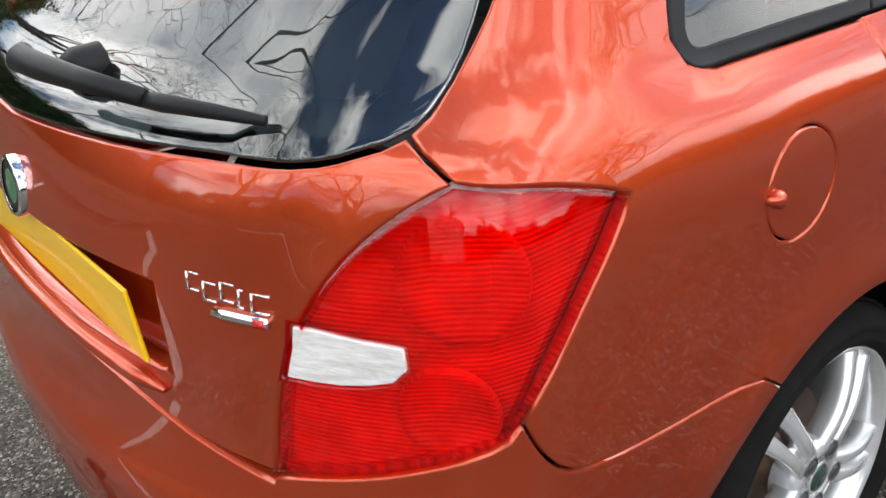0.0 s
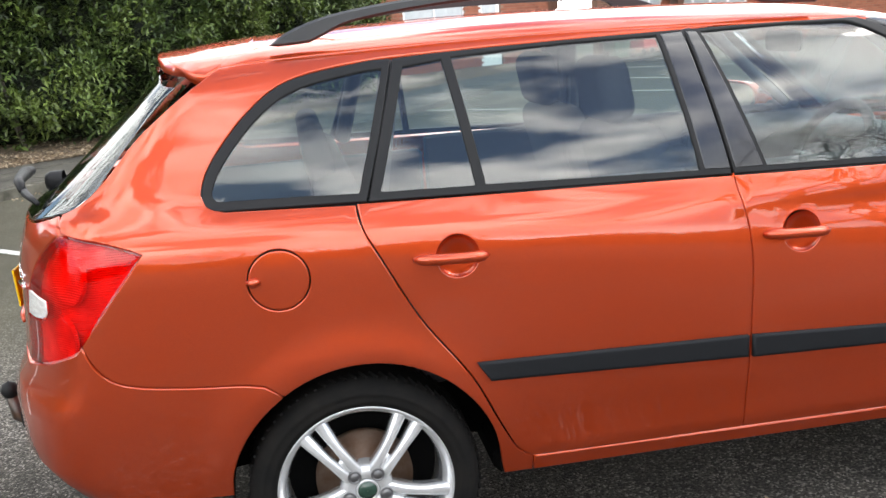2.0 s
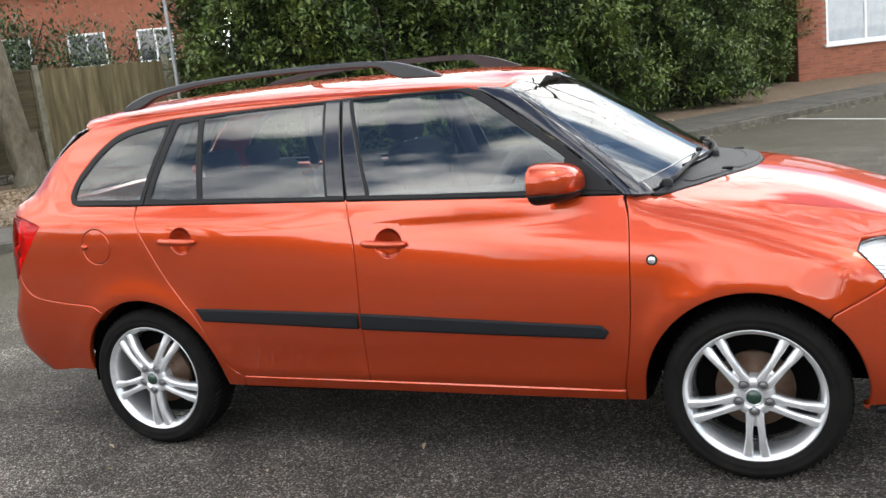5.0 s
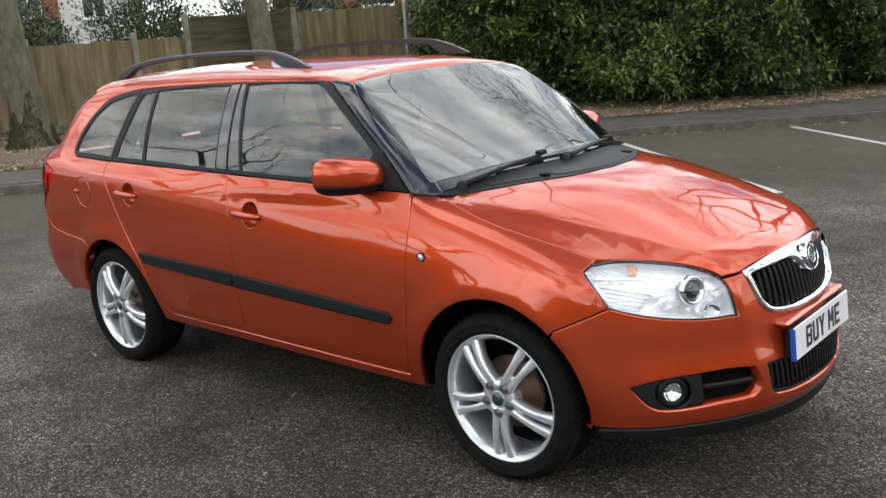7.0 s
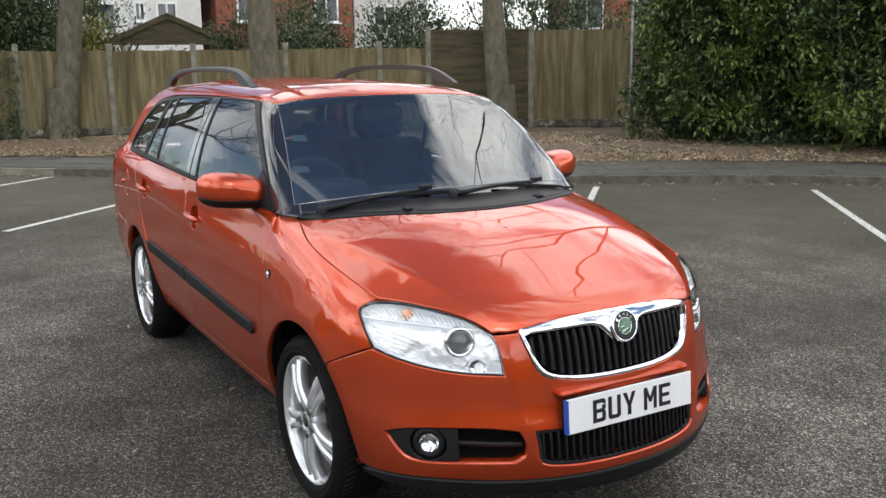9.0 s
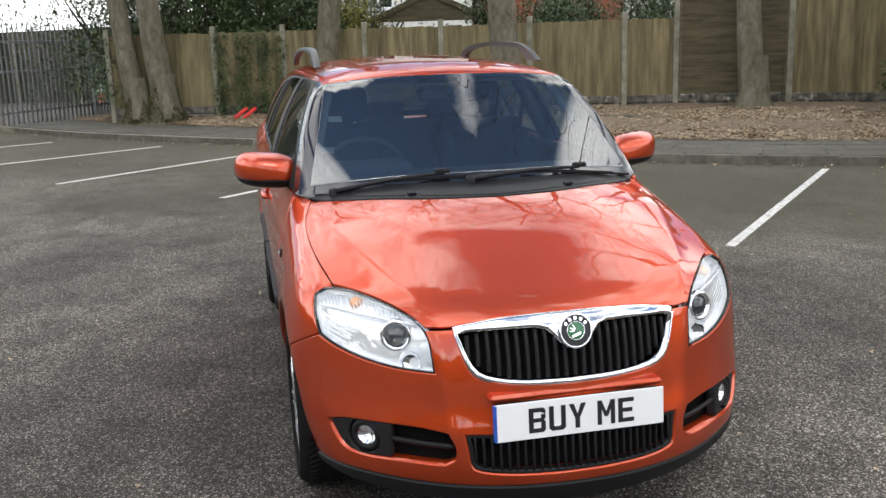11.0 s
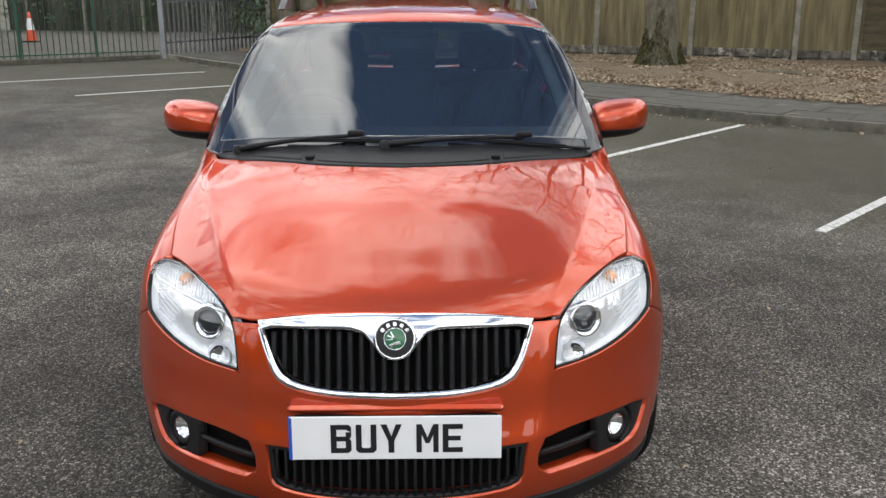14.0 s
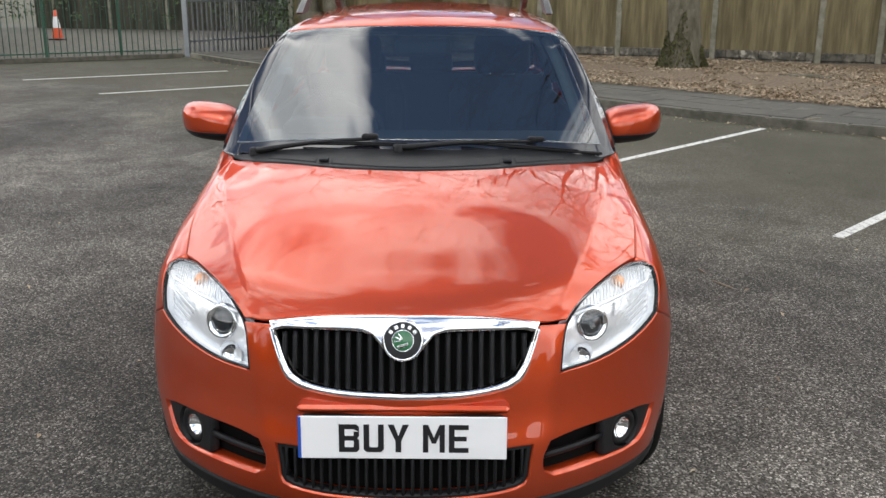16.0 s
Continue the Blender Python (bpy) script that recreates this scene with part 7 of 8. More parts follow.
# rounded sprays that stand out of the face, with hollows between them
N, per = 620, 13
s = rs.uniform(0, len(hl) - 1.01, N)
i = s.astype(int)
z = rs.uniform(0.45, 3.9, N)
mid = np.c_[hl[i] + (hl[i + 1] - hl[i]) * (s - i)[:, None] + hn[i] * (hedge_out(s * 0.25, z) + rs.uniform(-0.25, 0.28, N))[:, None], z]
ball = rs.normal(0, 1, (N * per, 3)) + np.repeat(np.c_[hn[i], np.full(N, 0.35)], per, 0) * 0.9
ball /= np.linalg.norm(ball, axis=1, keepdims=True)
cen = np.repeat(mid, per, 0) + ball * (np.repeat(rs.uniform(0.16, 0.40, N), per) * rs.uniform(0.75, 1.1, N * per))[:, None] * (1.0, 1.0, 0.75)
leaf_mass("spray_leaves", cen, ball, (0.075, 0.14), LAUREL_TIP, 34, 8, 0.14, hedge)
N = 1500
s = rs.uniform(0, len(hl) - 1.01, N)
i = s.astype(int)
cen = np.c_[hl[i] - hn[i] * rs.uniform(-0.1, 1.6, N)[:, None], 3.9 + rs.uniform(-0.3, 0.35, N)]
leaf_mass("top_leaves", cen, np.tile((0.0, 0.0, 1.0), (N, 1)), (0.10, 0.18), LAUREL, 32, 8, 0.2, hedge)
N = 900
cen = np.c_[hl[0] + rs.uniform(-0.6, 0.4, (N, 2)) + (-0.1, 0.5), rs.uniform(0.6, 3.9, N)]
leaf_mass("end_leaves", cen, np.tile((-0.8, -0.3, 0.2), (N, 1)), (0.10, 0.18), LAUREL, 33, 8, 0.2, hedge)
# near-black sheet behind the leaves, painting the shade between them
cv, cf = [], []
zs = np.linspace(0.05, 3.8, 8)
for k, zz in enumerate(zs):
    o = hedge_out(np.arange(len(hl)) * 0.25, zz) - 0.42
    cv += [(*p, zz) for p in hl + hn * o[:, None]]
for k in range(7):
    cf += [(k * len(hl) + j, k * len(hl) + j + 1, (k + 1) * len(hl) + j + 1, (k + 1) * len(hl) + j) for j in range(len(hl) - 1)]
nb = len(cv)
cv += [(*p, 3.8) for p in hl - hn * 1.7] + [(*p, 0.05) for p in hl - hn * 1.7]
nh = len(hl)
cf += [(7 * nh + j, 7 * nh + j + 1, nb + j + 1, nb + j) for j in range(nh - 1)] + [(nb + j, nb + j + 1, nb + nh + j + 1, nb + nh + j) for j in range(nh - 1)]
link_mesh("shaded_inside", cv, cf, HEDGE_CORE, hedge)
for k in range(14):
    j = int((k + 0.5) / 14 * (nh - 1))
    p = hl[j] - hn[j] * 0.35
    v, f = tube([(*p, 0.05), (*(p + rs.uniform(-0.15, 0.15, 2)), 1.2), (*(p + rs.uniform(-0.4, 0.4, 2)), 2.6)], [0.05, 0.035, 0.015], 6)
    link_mesh("stem", v, f, TWIG, hedge)


# unseen hedge added round the side behind the walk, keeping low sky from reflections
BOUND = np.array(spline([(-24.0, -15.0), (-12.0, -16.5), (0.0, -17.0), (9.0, -16.0), (15.0, -11.5), (17.5, -4.0), (18.0, 3.5)], 0.5))
bt = np.gradient(BOUND, axis=0)
bt /= np.linalg.norm(bt, axis=1, keepdims=True)
bn = np.stack([-bt[:, 1], bt[:, 0]], 1)
run = np.arange(len(BOUND)) * 0.5
crest = 2.2 + 0.4 * np.sin(run * 0.55) + 0.35 * np.sin(run * 1.7 + 1.0)
boundary = tagged(empty("added_screen_hedge"), "dark green hedge added out of view to keep low sky out of reflections", "hedge")
# near-black shell under the leaves, its colour standing in for inner shade
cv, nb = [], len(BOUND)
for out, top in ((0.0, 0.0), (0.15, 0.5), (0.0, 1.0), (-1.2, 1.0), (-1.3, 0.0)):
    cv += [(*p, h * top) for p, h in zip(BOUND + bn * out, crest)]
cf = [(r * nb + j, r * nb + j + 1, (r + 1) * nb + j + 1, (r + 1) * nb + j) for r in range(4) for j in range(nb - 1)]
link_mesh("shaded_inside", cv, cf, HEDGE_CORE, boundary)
N = 4200
s = rs.uniform(0, nb - 1.01, N)
i = s.astype(int)
z = crest[i] * np.sqrt(rs.uniform(0.01, 1.12, N))
cen = np.c_[BOUND[i] + (BOUND[i + 1] - BOUND[i]) * (s - i)[:, None] + bn[i] * rs.normal(0.22, 0.16, N)[:, None], z]
leaf_mass("leaves", cen, np.c_[bn[i], np.full(N, 0.3)], (0.16, 0.30), LAUREL, 36, 7, 0.4, boundary)


def shrub(x, y, z0, r, h, mat, seed, label, n=220, leaf=(0.08, 0.16)):
    sh = tagged(empty("shrub"), label, "shrub", "shrubs behind the fence")
    q = np.random.RandomState(seed)
    d = q.normal(0, 1, (n, 3))
    d /= np.linalg.norm(d, axis=1, keepdims=True)
    d[:, 2] = np.abs(d[:, 2]) * 1.1 - 0.15
    rad = (0.65 + 0.4 * q.rand(n)) * (1 + 0.25 * np.sin(d[:, 0] * 5 + seed) * np.cos(d[:, 1] * 4))
    c = np.stack([x + r * d[:, 0] * rad, y + r * d[:, 1] * rad, z0 + 0.25 * h + 0.75 * h * d[:, 2] * rad], 1)
    leaf_mass("leaves", c, d, leaf, mat, seed, 8, 0.3, sh)
    for k in range(6):
        a = k * 1.05 + seed
        v, f = tube([(x, y, 0.0), (x + 0.3 * r * math.cos(a), y + 0.3 * r * math.sin(a), z0 + h * 0.4), (x + 0.75 * r * math.cos(a), y + 0.75 * r * math.sin(a), z0 + h * 0.8)], [0.06, 0.04, 0.012], 5)
        link_mesh("stem", v, f, TWIG, sh)


for k, (x, y, r, h, mat, n) in enumerate(((-16.9, 0.1, 1.7, 4.3, IVY, 2600), (-17.2, -1.9, 2.0, 4.7, IVY, 2600), (-19.6, -0.6, 2.3, 5.4, IVY, 1800), (-20.5, 2.2, 1.3, 4.6, IVY, 900), (-17.7, 5.75, 0.8, 3.1, IVY, 500), (-17.5, 7.35, 1.2, 2.75, IVY, 700), (-17.4, 10.4, 1.6, 3.7, IVY, 1200), (-19.4, 8.4, 1.2, 3.4, IVY, 800), (-19.6, 12.9, 1.5, 3.4, IVY, 800), (-24.0, 0.5, 3.0, 6.0, IVY, 1300), (-25.0, 10.4, 1.5, 4.6, IVY, 800), (-23.0, 19.0, 3.0, 5.4, IVY, 1200), (-17.6, 1.95, 1.0, 2.9, YELLOW_LEAF, 700), (-15.6, 9.4, 1.2, 2.6, IVY, 600), (-14.0, 11.8, 2.0, 4.2, IVY, 1200), (-13.0, 13.4, 2.2, 3.6, IVY, 900), (-19.5, -3.5, 2.2, 4.2, IVY, 1100), (-11.5, 15.5, 2.2, 3.8, IVY, 240), (-22.0, 3.0, 2.4, 3.6, IVY, 240))):
    shrub(x, y, 0.0, r, h, mat, 50 + k, "yellow-green garden shrub behind the fence" if mat is YELLOW_LEAF else "leafy green garden shrub behind the fence", n)
# moss round the feet of the trees, ragged above
def moss(x, y, girth, n, top, seed, label):
    q = np.random.RandomState(seed)
    a = q.uniform(0, 2 * np.pi, n)
    high = top * (0.45 + 0.3 * np.sin(a * 2 + seed) + 0.25 * np.sin(a * 5 + 1.7 * seed))
    z = q.rand(n) ** 1.4 * np.maximum(high, 0.08)
    r = girth * (np.interp(z, (0.0, 0.1, 0.25, 0.45, 0.75, 1.2), (1.68, 1.46, 1.24, 1.09, 0.99, 0.92)) + 0.015)
    ob = chips("moss_patch", np.c_[x + r * np.cos(a), y + r * np.sin(a), 0.14 + z], (0.012, 0.03), MOSS, seed, 1.6)
    tagged(ob, label, "moss", kind="stuff")


moss(-11.3, 4.2, 0.30, 3600, 1.15, 9, "yellow-green moss on the foot of the tree")
moss(-14.72, -2.28, 0.276, 1500, 0.9, 10, "yellow-green moss on the twin stem")
moss(-14.80, -2.80, 0.232, 1500, 1.0, 11, "yellow-green moss on the twin stem")
moss(-14.35, 0.95, 0.27, 700, 0.7, 12, "thin green moss on the tree foot")
r2 = np.random.RandomState(77)
# ivy on the fence
pa, pb = np.array(POSTS[1]), np.array(POSTS[2])
streak = r2.choice((0.04, 0.10, 0.36, 0.44, 0.66, 0.72, 0.92), 760) + r2.normal(0, 0.045, 760)
cen = np.c_[pa + (pb - pa) * streak[:, None] + (0.09, 0.0), 0.3 + 1.65 * r2.rand(760) ** 1.3]
iv = leaf_mass("climbing_ivy", cen, np.tile((1.0, 0.0, 0.0), (760, 1)), (0.05, 0.10), IVY, 91, 4, 0.12)
tagged(iv, "dark climbing ivy on the fence boards", "ivy", kind="stuff")

# lamp post, orange marker, log
lp = tagged(empty("lamp_post", Matrix.Translation((-7.6, 9.75, 0.1))), "slim galvanised steel lamp post beside the hedge", "lamp post")
v, f = tube([(0, 0, -0.05), (0, 0, 1.0), (0, 0, 4.6)], [0.045, 0.036, 0.03], 12)
link_mesh("column", v, f, GALV, lp, smooth=True)
v, f = tube([(0, 0, 4.6), (0.1, -0.1, 4.75), (0.45, -0.45, 4.8)], [0.03, 0.03, 0.05], 8)
link_mesh("lantern", v, f, GALV, lp, smooth=True)
mk = tagged(empty("barrier_foot", Matrix.Translation((-14.2, -0.75, 0.16))), "orange plastic barrier pieces lying on the leaves", "barrier")
for k, (dx, dy) in enumerate(((0, 0), (0.1, 0.18))):
    part("strut", bm_box((0.08, 0.36, 0.07), (0, 0, 0), 0.016), RED_BIN, mk).matrix_basis = Matrix.Translation((dx, dy, 0.12)) @ Matrix.Rotation(radians(20), 4, "Z") @ Matrix.Rotation(radians(35), 4, "X")
v, f = tube([(-9.6, 5.35, 0.2), (-9.3, 5.75, 0.21), (-9.05, 6.1, 0.2)], [0.06, 0.07, 0.05], 10)
tagged(link_mesh("log", v, f, BARK, smooth=True), "short mossy log lying on the leaf litter", "log")

# ---- steel gate, green railings and what stands behind ----
gate_run = [(-16.2, -5.95), (-19.2, -4.3), (-22.5, -3.2)]
pal = tagged(empty("palisade_gate"), "grey galvanised palisade gate and fence", "gate")
for a, b in zip(gate_run, gate_run[1:]):
    a, b = np.array(a), np.array(b)
    L = np.linalg.norm(b - a)
    t = (b - a) / L
    ang = math.atan2(t[1], t[0])
    n = int(L / 0.155)
    for k in range(n):
        p = a + t * (0.155 * (k + 0.5))
        bm = bm_box((0.065, 0.02, 2.25), (0, 0, 1.18), 0.006)
        for vert in bm.verts:
            if vert.co.z > 2.2:
                vert.co.x *= 0.35
        board_mesh.setdefault("pale", None)
        if board_mesh["pale"] is None:
            me = bpy.data.meshes.new("pale")
            bm.to_mesh(me)
            me.materials.append(GALV)
            board_mesh["pale"] = me
        bm.free()
        ob = new("pale", board_mesh["pale"])
        ob.parent = pal
        ob.matrix_basis = Matrix.Translation((*p, 0)) @ Matrix.Rotation(ang, 4, "Z")
    for z in (0.35, 1.25, 1.9):
        part("rail", bm_box((L, 0.04, 0.05), (0, 0, 0), 0.006), GALV, pal).matrix_basis = Matrix.Translation((*((a + b) / 2), z)) @ Matrix.Rotation(ang, 4, "Z") @ Matrix.Translation((0, 0.03, 0))
    part("gate_post", bm_box((0.12, 0.12, 2.3), (0, 0, 1.14), 0.01), GALV, pal).matrix_basis = Matrix.Translation((*a, 0))
railing = tagged(empty("railing"), "dark green painted steel railings on a low kerb", "railing")
a, b = np.array((-16.1, -6.05)), np.array((-12.6, -11.6))
L = np.linalg.norm(b - a)
t = (b - a) / L
ang = math.atan2(t[1], t[0])
for k in range(int(L / 0.125)):
    p = a + t * (0.1 + 0.125 * k)
    v, f = tube([(0, 0, 0.1), (0, 0, 1.75)], 0.011, 6)
    if "bar" not in board_mesh:
        me = bpy.data.meshes.new("bar")
        me.from_pydata([tuple(q) for q in v], [], f)
        me.materials.append(GREEN_RAIL)
        board_mesh["bar"] = me
    ob = new("bar", board_mesh["bar"])
    ob.parent = railing
    ob.matrix_basis = Matrix.Translation((*p, 0))
for k in range(int(L / 1.55) + 1):
    part("post", bm_box((0.06, 0.06, 1.85), (0, 0, 0.92), 0.006), GREEN_RAIL, railing).matrix_basis = Matrix.Translation((*(a + t * (1.35 + 1.55 * k)), 0)) @ Matrix.Rotation(ang, 4, "Z")
for z in (0.18, 1.68):
    part("rail", bm_box((L, 0.045, 0.03), (0, 0, 0), 0.004), GREEN_RAIL, railing).matrix_basis = Matrix.Translation((*((a + b) / 2), z)) @ Matrix.Rotation(ang, 4, "Z")
plinth = part("railing_kerb", bm_box((L, 0.16, 0.11), (0, 0, 0.05), 0.015), KERB, None)
plinth.matrix_basis = Matrix.Translation((*((a + b) / 2), 0)) @ Matrix.Rotation(ang, 4, "Z")
tagged(plinth, "low concrete kerb under the railings", "kerb", kind="structure")
yard = link_mesh("yard", [(-16.3, -6.1, 0.03), (-12.8, -11.7, 0.03), (-24, -24, 0.03), (-40, -14, 0.03), (-34, 2, 0.03), (-23, -2.6, 0.03), (-19.4, -4.2, 0.03)], [tuple(range(7))], GRAVEL)
tagged(yard, "gravelled yard behind the railings", "gravel", kind="structure")
wall = tagged(empty("outbuilding"), "white rendered outbuilding behind the railings", "building")
part("wall", bm_box((3.0, 5.0, 2.6), (0, 0, 1.4), 0.02), RENDER, wall)
part("plinth", bm_box((3.04, 5.04, 0.16), (0, 0, 0.08), 0.01), KERB, wall)
part("roof", bm_box((3.3, 5.3, 0.12), (0, 0, 2.76), 0.02), TILES, wall)
wall.matrix_basis = Matrix.Translation((-17.6, -13.9, 0.03)) @ Matrix.Rotation(radians(-32), 4, "Z")
for x, y in ((-22.6, -11.6), (-25.5, -4.9)):
    cn = tagged(empty("traffic_cone", Matrix.Translation((x, y, 0.03))), "orange traffic cone with a white band in the yard", "cone", "traffic cones")
    part("base", bm_box((0.4, 0.4, 0.05), (0, 0, 0.025), 0.01), INK, cn)
    v, f = lathe([(0.16, 0.05), (0.115, 0.35)], 16, "z")
    link_mesh("lower_cone", v, f, CONE, cn, smooth=True)
    v, f = lathe([(0.116, 0.35), (0.065, 0.68)], 16, "z")
    link_mesh("band", v, f, UPVC, cn, smooth=True)
    v, f = lathe([(0.066, 0.68), (0.035, 0.86), (0.001, 0.87)], 16, "z")
    link_mesh("tip", v, f, CONE, cn, smooth=True)
yf = tagged(empty("yard_fence"), "grey weathered board fence behind the yard", "fence")
run = [(-17.5, 1.0), (-24.0, -2.0), (-29.0, -8.0), (-31.0, -16.0)]
for a, b in zip(run, run[1:]):
    a, b = np.array(a), np.array(b)
    L = np.linalg.norm(b - a)
    t = (b - a) / L
    ang = math.atan2(t[1], t[0])
    for k in range(int(L / 0.15)):
        board("board", (0.112, 0.014, 1.55), Matrix.Translation((*(a + t * (0.15 * (k + 0.5))), 1.22)) @ Matrix.Rotation(ang, 4, "Z") @ Matrix.Diagonal((1.36, 1, 1.55, 1)), YARD_WOOD, yf, "yard_board")
    for k in range(int(L / 2.4) + 1):
        part("post", bm_box((0.1, 0.1, 2.1), (0, 0, 1.0), 0.01), POST, yf).matrix_basis = Matrix.Translation((*(a + t * 2.4 * k), 0)) @ Matrix.Rotation(ang, 4, "Z") @ Matrix.Translation((0, 0.07, 0))
for k, (x, y, r, h) in enumerate(((-27, -3, 2.2, 3.2), (-31, -9, 2.6, 3.6), (-32, -14, 2.6, 3.4), (-24.5, 1.0, 2.2, 3.4), (-29.0, -18.0, 2.4, 3.0))):
    shrub(x, y, 0.0, r, h, IVY, 70 + k, "dark evergreen shrub behind the yard fence", 260, (0.12, 0.22))


# ---- houses and the brick block ----
def window_unit(parent, m, w, h, panes=2, pane_mat=None, frame_mat=None, sill=True):
    win = empty("window", m)
    win.parent = parent
    fm = frame_mat or UPVC
    for k in range(panes):
        pw = (w - 0.07 * (panes + 1)) / panes
        part("pane", bm_box((pw, 0.02, h - 0.14), (-w / 2 + 0.07 + pw / 2 + k * (pw + 0.07), 0.0, h / 2)), pane_mat or PANE, win)
    bm = bmesh.new()
    for k in range(panes + 1):
        bm_box((0.07, 0.07, h), (-w / 2 + 0.035 + k * (w - 0.07) / panes, 0, h / 2), 0.008, bm=bm)
    for z in (0.035, h - 0.035):
        bm_box((w - 0.07, 0.066, 0.07), (0, 0, z), 0.008, bm=bm)
    part("frame", bm, fm, win)
    if sill:
        part("sill", bm_box((w + 0.16, 0.16, 0.06), (0, -0.06, -0.03), 0.012), fm, win)
    return win


def brick_wall(parent, name, length, height, m, mat=None, holes=(), course=0.075, brick_len=0.225, near=True):
    """A wall with courses of bricks standing 4 mm proud of the mortar; holes are (x0, x1, z0, z1)."""
    w = empty(name, m)
    w.parent = parent
    xs = sorted({0.0, length, *(h[0] for h in holes), *(h[1] for h in holes)})
    bm = bmesh.new()
    for a, b in zip(xs, xs[1:]):
        cuts = sorted((h[2], h[3]) for h in holes if h[0] <= a + 1e-6 and h[1] >= b - 1e-6)
        z = 0.0
        for c0, c1 in cuts + [(height, height)]:
            if c0 > z + 1e-4:
                bm_box((b - a, 0.22, c0 - z), ((a + b) / 2, 0.11, (z + c0) / 2), bm=bm)
            z = max(z, c1)
    part("mortar_face", bm, MORTAR, w)
    v, f = [], []
    for r in range(int(height / course)):
        z0, z1 = r * course + 0.005, (r + 1) * course - 0.005
        x = -brick_len / 2 if r % 2 else 0.0
        while x < length:
            a, b = max(0.002, x + 0.005), min(length - 0.002, x + brick_len - 0.005)
            x += brick_len
            if b - a < 0.03 or any(h[0] - 0.03 < (a + b) / 2 < h[1] + 0.03 and h[2] - 0.02 < (z0 + z1) / 2 < h[3] + 0.02 for h in holes):
                continue
            n = len(v)
            v += [(a, -0.005, z0), (b, -0.005, z0), (b, -0.005, z1), (a, -0.005, z1), (a, 0.01, z0), (b, 0.01, z0), (b, 0.01, z1), (a, 0.01, z1)]
            f += [(n, n + 1, n + 2, n + 3), (n + 1, n + 5, n + 6, n + 2), (n + 4, n, n + 3, n + 7), (n + 3, n + 2, n + 6, n + 7), (n + 4, n + 5, n + 1, n)]
    tagged(link_mesh("bricks", v, f, mat or BRICK, w), kind="stuff")
    return w


block = tagged(empty("brick_block"), "red-brick flat block with white plastic windows and doors", "building")
ang = math.atan2(3.37, 5.4)
BF = Matrix.Translation((2.38, 21.15, 0.12)) @ Matrix.Rotation(ang, 4, "Z")
brick_wall(block, "wall", 6.4, 5.0, BF, holes=((0.78, 2.98, 0.92, 2.3), (3.52, 4.38, 0.0, 2.1), (0.78, 2.98, 3.3, 4.5)))
window_unit(block, BF @ Matrix.Translation((1.88, 0.05, 0.92)), 2.2, 1.38, 2, NET)
window_unit(block, BF @ Matrix.Translation((1.88, 0.05, 3.3)), 2.2, 1.2, 2, NET)
door = empty("door", BF @ Matrix.Translation((3.95, 0.06, 0)))
door.parent = block
part("leaf", bm_box((0.84, 0.05, 2.06), (0, 0, 1.05), 0.01), UPVC, door)
part("pane", bm_box((0.52, 0.02, 0.95), (0, -0.025, 1.46), 0.004), NET, door)
part("threshold", bm_box((1.0, 0.3, 0.06), (0, -0.12, 0.0), 0.01), KERB, door)
blind = part("side_door", bm_box((0.9, 0.04, 2.05), (0, 0, 1.03), 0.01), BRICK_DARK, block)
blind.matrix_basis = BF @ Matrix.Translation((6.95, 0.5, 0))
brick_wall(block, "wall", 3.0, 5.0, BF @ Matrix.Rotation(radians(90), 4, "Z") @ Matrix.Translation((0, 0, 0)) @ Matrix.Scale(-1, 4, (0, 1, 0)), BRICK_DARK)
brick_wall(block, "wall", 1.0, 5.0, BF @ Matrix.Translation((6.4, 0.55, 0)), BRICK_DARK)
brick_wall(block, "wall", 1.6, 5.0, BF @ Matrix.Translation((7.2, -1.2, 0)) @ Matrix.Rotation(radians(-6), 4, "Z"), BRICK_DARK)
brick_wall(block, "wall", 2.6, 5.0, Matrix.Translation((9.9, 24.6, 0.12)) @ Matrix.Rotation(radians(28), 4, "Z"), holes=((0.5, 2.2, 1.0, 2.4),))
window_unit(block, Matrix.Translation((9.9, 24.6, 0.12)) @ Matrix.Rotation(radians(28), 4, "Z") @ Matrix.Translation((1.35, 0.05, 1.0)), 1.7, 1.4, 3, NET)
brick_wall(block, "wall", 7.5, 5.0, Matrix.Translation((13.1, 28.1, 0.12)) @ Matrix.Rotation(radians(-20), 4, "Z"), holes=((0.2, 2.6, 0.0, 2.6),))
gd = empty("glazed_door", Matrix.Translation((13.1, 28.1, 0.12)) @ Matrix.Rotation(radians(-20), 4, "Z") @ Matrix.Translation((1.4, 0.05, 0.0)))
gd.parent = block
for k in range(4):
    for z0, hh in ((0.15, 0.75), (1.0, 1.5)):
        part("pane", bm_box((0.5, 0.02, hh), (-0.87 + 0.58 * k, 0, z0 + hh / 2)), NET, gd)
bm = bmesh.new()
for k in range(5):
    bm_box((0.08, 0.08, 2.6), (-1.16 + 0.58 * k, 0, 1.3), 0.01, bm=bm)
for z in (0.07, 0.95, 2.55):
    bm_box((2.4, 0.07, 0.12), (0, 0, z), 0.01, bm=bm)
part("frame", bm, UPVC, gd)
wl = part("side_wall", bm_box((0.2, 3.2, 3.0), (0, 0, 1.5), 0.01), BRICK_DARK, block, "grey stained side wall")
wl.matrix_basis = Matrix.Translation((12.6, 26.7, 0.1)) @ Matrix.Rotation(radians(-12), 4, "Z")
part("roof", bm_box((16, 8, 0.25), (0, 0, 0), 0.02), TILES, block).matrix_basis = Matrix.Translation((10.0, 30.5, 5.2)) @ Matrix.Rotation(radians(20), 4, "Z")
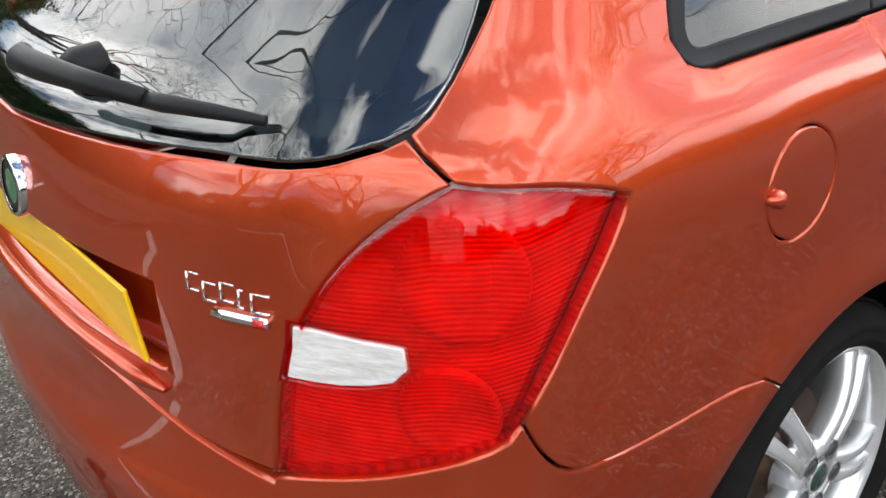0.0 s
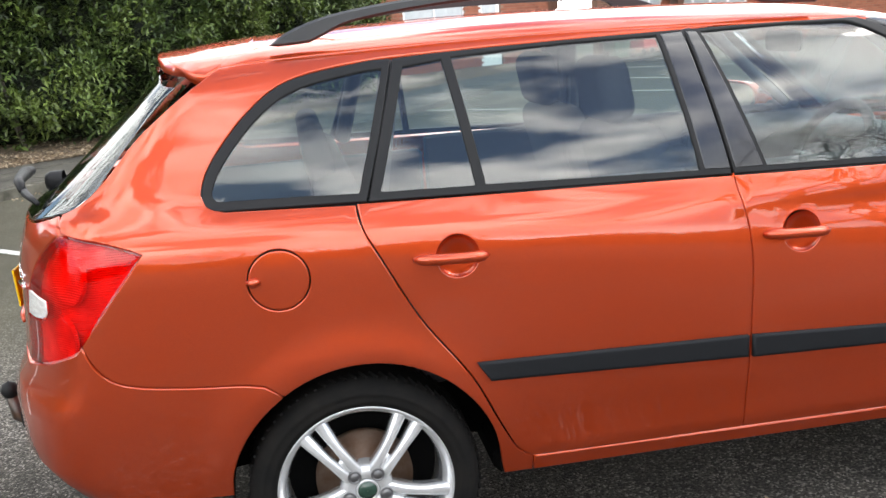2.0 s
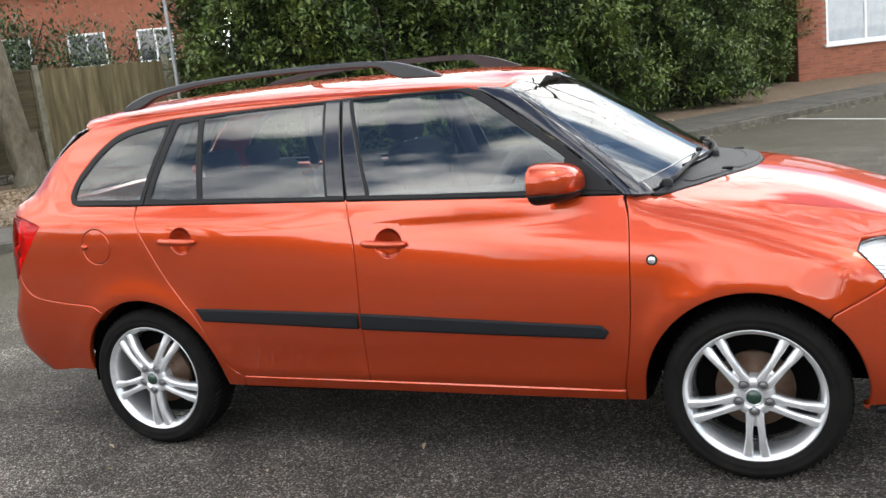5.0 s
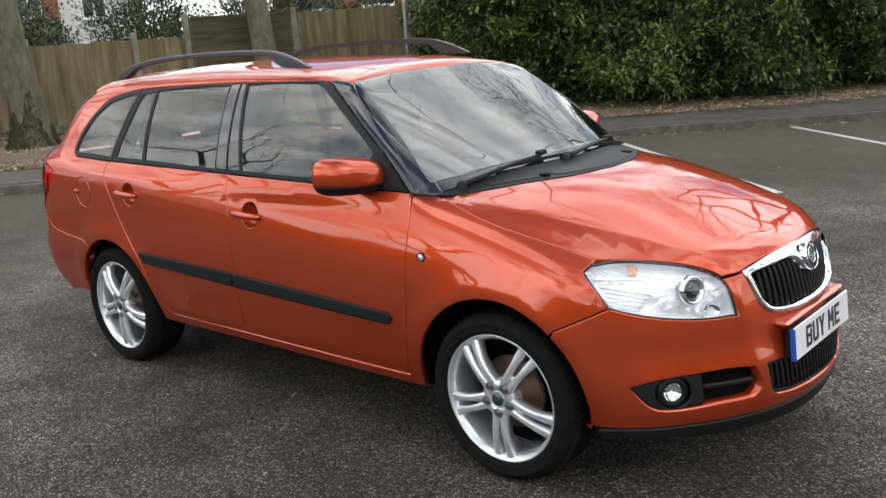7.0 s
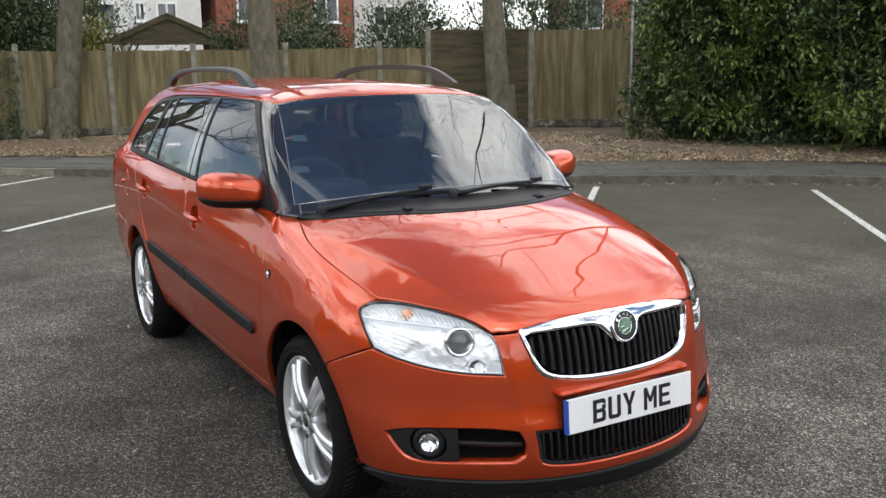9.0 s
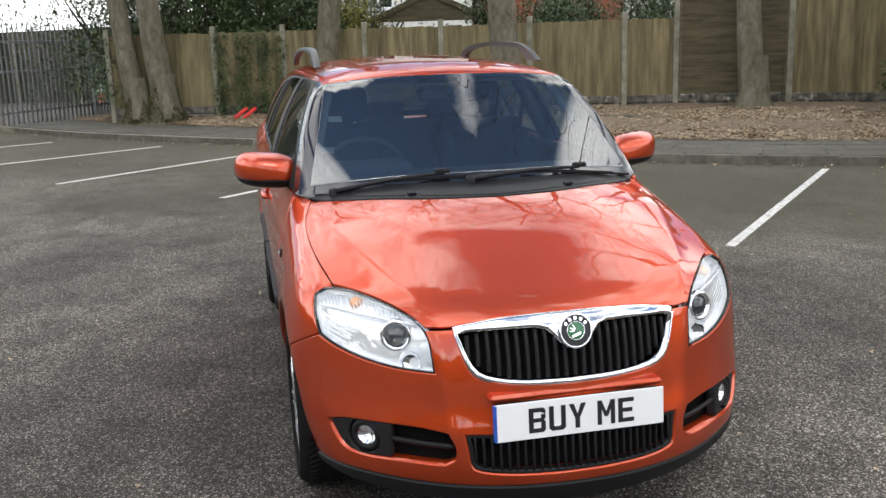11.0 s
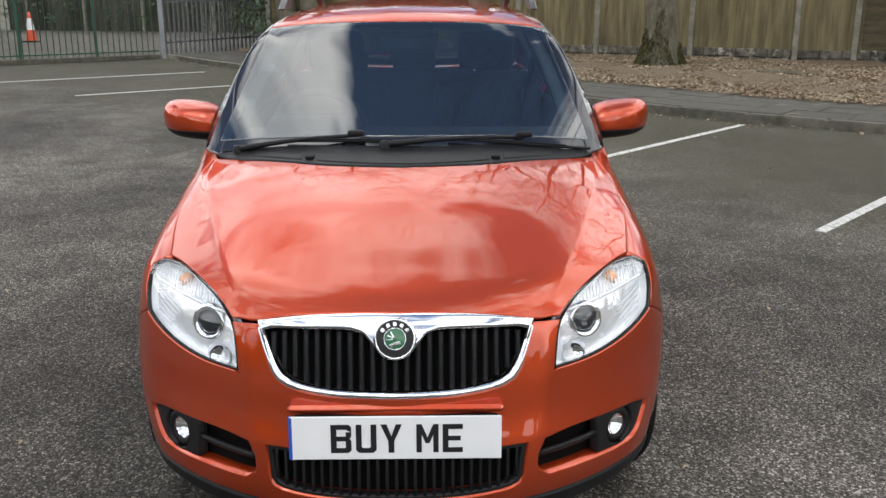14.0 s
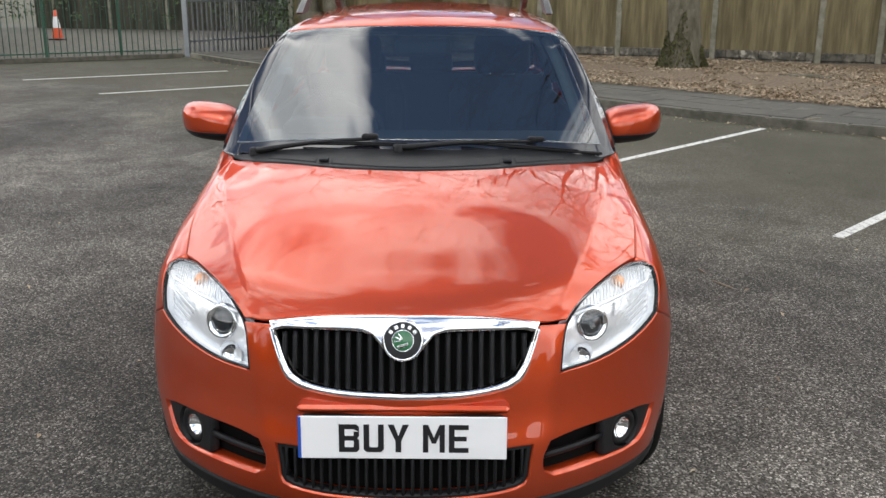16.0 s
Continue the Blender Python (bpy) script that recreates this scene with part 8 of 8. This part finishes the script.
apron = link_mesh("footway", [(2.0, 20.6, 0.115), (5.5, 19.0, 0.105), (9.0, 22.3, 0.105), (12.0, 25.6, 0.105), (12.8, 28.0, 0.115), (9.0, 25.6, 0.115), (5.0, 23.0, 0.115)], [tuple(range(7))], PAVING)
tagged(apron, "dark footway along the brick block", "pavement", kind="structure")
verge = link_mesh("verge", [(10.8, 24.2, 0.01), (14.5, 23.4, 0.01), (19.0, 24.6, 0.01), (13.2, 27.8, 0.01)], [(0, 1, 2, 3)], GRASS)
tagged(verge, "patch of rough grass before the glazed door", "grass", kind="structure")


def wheeled_bin(name, m, w, d, h, mat, label, four):
    b = tagged(empty(name, m), label, "bin")
    bm = bm_box((w, d, h * 0.72), (0, 0, h * 0.52), 0.03, seg=2)
    for vert in bm.verts:
        k = 0.86 + 0.14 * (vert.co.z - h * 0.16) / (h * 0.72)
        vert.co.x *= k
        vert.co.y *= k
    part("body", bm, mat, b)
    part("rim", bm_box((w * 1.04, d * 1.04, 0.05), (0, 0, h * 0.885), 0.012), mat, b)
    part("lid", bm_box((w * 1.05, d * 1.06, 0.09), (0, -0.01, h * 0.95), 0.035, seg=2), mat, b)
    for sx in (-1, 1):
        for sy in ((-1, 1) if four else (1,)):
            v, f = lathe([(0.001, -0.025), (0.09, -0.025), (0.09, 0.025), (0.001, 0.025)], 16, "x")
            link_mesh("wheel", [(p[0] + sx * w * 0.38, p[1] + sy * d * 0.36, p[2] + 0.09) for p in v], f, RUBBER, b)
    if four:
        for k in range(2):
            part("label_bar", bm_box((w * 0.3, 0.01, 0.10 - 0.05 * k), (w * 0.22, -d * 0.5 * 0.97, h * (0.66 - 0.16 * k))), UPVC, b)
    else:
        part("foot", bm_box((w * 0.8, d * 0.5, h * 0.16), (0, -d * 0.15, h * 0.08), 0.02), mat, b)
    return b


wheeled_bin("large_bin", Matrix.Translation((10.45, 23.35, 0.14)) @ Matrix.Rotation(radians(22), 4, "Z"), 1.3, 0.95, 1.32, RED_BIN, "red four-wheeled rubbish bin against the brick block", True)
wheeled_bin("wheelie_bin", Matrix.Translation((9.35, 23.0, 0.14)) @ Matrix.Rotation(radians(15), 4, "Z"), 0.6, 0.7, 1.07, GREEN_BIN, "dark green wheelie bin beside the red bin", False)


def house(m, w, d, h, mat, label, bays):
    hs = tagged(empty("house", m), label, "house", "houses behind the fence")
    part("wall", bm_box((d, w, h), (0, 0, h / 2), 0.02), mat, hs)
    v = [(-d / 2 - 0.3, -w / 2 - 0.3, h), (d / 2 + 0.3, -w / 2 - 0.3, h), (d / 2 + 0.3, w / 2 + 0.3, h), (-d / 2 - 0.3, w / 2 + 0.3, h), (0, -w / 2 - 0.3, h + 2.4), (0, w / 2 + 0.3, h + 2.4)]
    link_mesh("roof", v, [(0, 1, 4), (3, 5, 2), (1, 2, 5, 4), (0, 4, 5, 3), (3, 2, 1, 0)], TILES, hs)
    for y, z, ww, hh in bays:
        window_unit(hs, Matrix.Translation((d / 2 + 0.02, y, z)) @ Matrix.Rotation(radians(90), 4, "Z"), ww, hh, 2)
    part("chimney", bm_box((0.7, 0.7, 1.6), (-0.6, w / 2 - 1.2, h + 2.4), 0.02), BRICK, hs)


house(Matrix.Translation((-33.5, 6.3, 0)) @ Matrix.Rotation(radians(-6), 4, "Z"), 4.9, 7.0, 5.6, RENDER, "white rendered house with dark windows behind the fence", ((-1.15, 2.95, 1.15, 1.0), (0.25, 3.3, 0.4, 0.7), (1.2, 3.1, 0.75, 0.9), (-1.0, 0.9, 1.3, 1.2), (1.2, 0.9, 1.2, 1.2)))
house(Matrix.Translation((-33.5, 12.2, 0)) @ Matrix.Rotation(radians(-6), 4, "Z"), 5.5, 7.0, 5.8, BRICK, "red-brick house with dark windows behind the fence", ((1.65, 3.35, 1.0, 1.05), (-1.4, 3.35, 1.1, 1.05), (1.5, 0.9, 1.2, 1.2)))
house(Matrix.Translation((-32.6, 16.8, 0)) @ Matrix.Rotation(radians(-6), 4, "Z"), 3.3, 5.0, 5.2, RENDER, "narrow white house wing with a small window", ((-0.3, 3.25, 1.0, 0.85), (0.0, 0.8, 1.2, 1.2)))
house(Matrix.Translation((-24.0, 25.5, 0)) @ Matrix.Rotation(radians(-42), 4, "Z"), 8.0, 7.0, 5.6, BRICK, "red-brick house with small windows beyond the hedge", ((-2.5, 2.9, 1.3, 1.2), (0.0, 2.9, 1.3, 1.2), (2.4, 2.9, 1.3, 1.2)))
shed = tagged(empty("garden_shelter", Matrix.Translation((-21.5, 4.9, 0)) @ Matrix.Rotation(radians(-12), 4, "Z")), "open timber garden shelter with a pitched felt roof", "shelter")
for y in (-1.6, 1.6):
    for x in (-1.2, 1.2):
        part("upright", bm_box((0.12, 0.12, 2.2), (x, y, 1.1), 0.01), LAP_WOOD, shed)
for s in (-1, 1):
    pn = part("roof_slope", bm_box((3.2, 2.15, 0.06), (0, 0, 0), 0.01), TILES, shed)
    pn.matrix_basis = Matrix.Translation((0, s * 0.95, 2.55)) @ Matrix.Rotation(radians(-s * 24), 4, "X")
    bb = part("barge_board", bm_box((0.04, 2.15, 0.14), (0, 0, 0), 0.005), LAP_WOOD, shed)
    bb.matrix_basis = Matrix.Translation((1.62, s * 0.95, 2.53)) @ Matrix.Rotation(radians(-s * 24), 4, "X")
link_mesh("gable", [(1.58, -1.6, 2.2), (1.58, 1.6, 2.2), (1.58, 0, 2.92), (1.54, -1.6, 2.2), (1.54, 1.6, 2.2), (1.54, 0, 2.92)], [(0, 1, 2), (5, 4, 3), (0, 3, 4, 1), (1, 4, 5, 2), (2, 5, 3, 0)], LAP_WOOD, shed)

# a dark belt of bushes closing the car park on the far side
for k in range(16):
    x = -30 + 4.2 * k
    shrub(x, -36 + 3 * math.sin(k * 1.7), 0.0, 2.8, 2.6 + 0.8 * math.sin(k * 2.3), IVY, 110 + k, "dark bush at the far edge of the car park", 110, (0.25, 0.45))
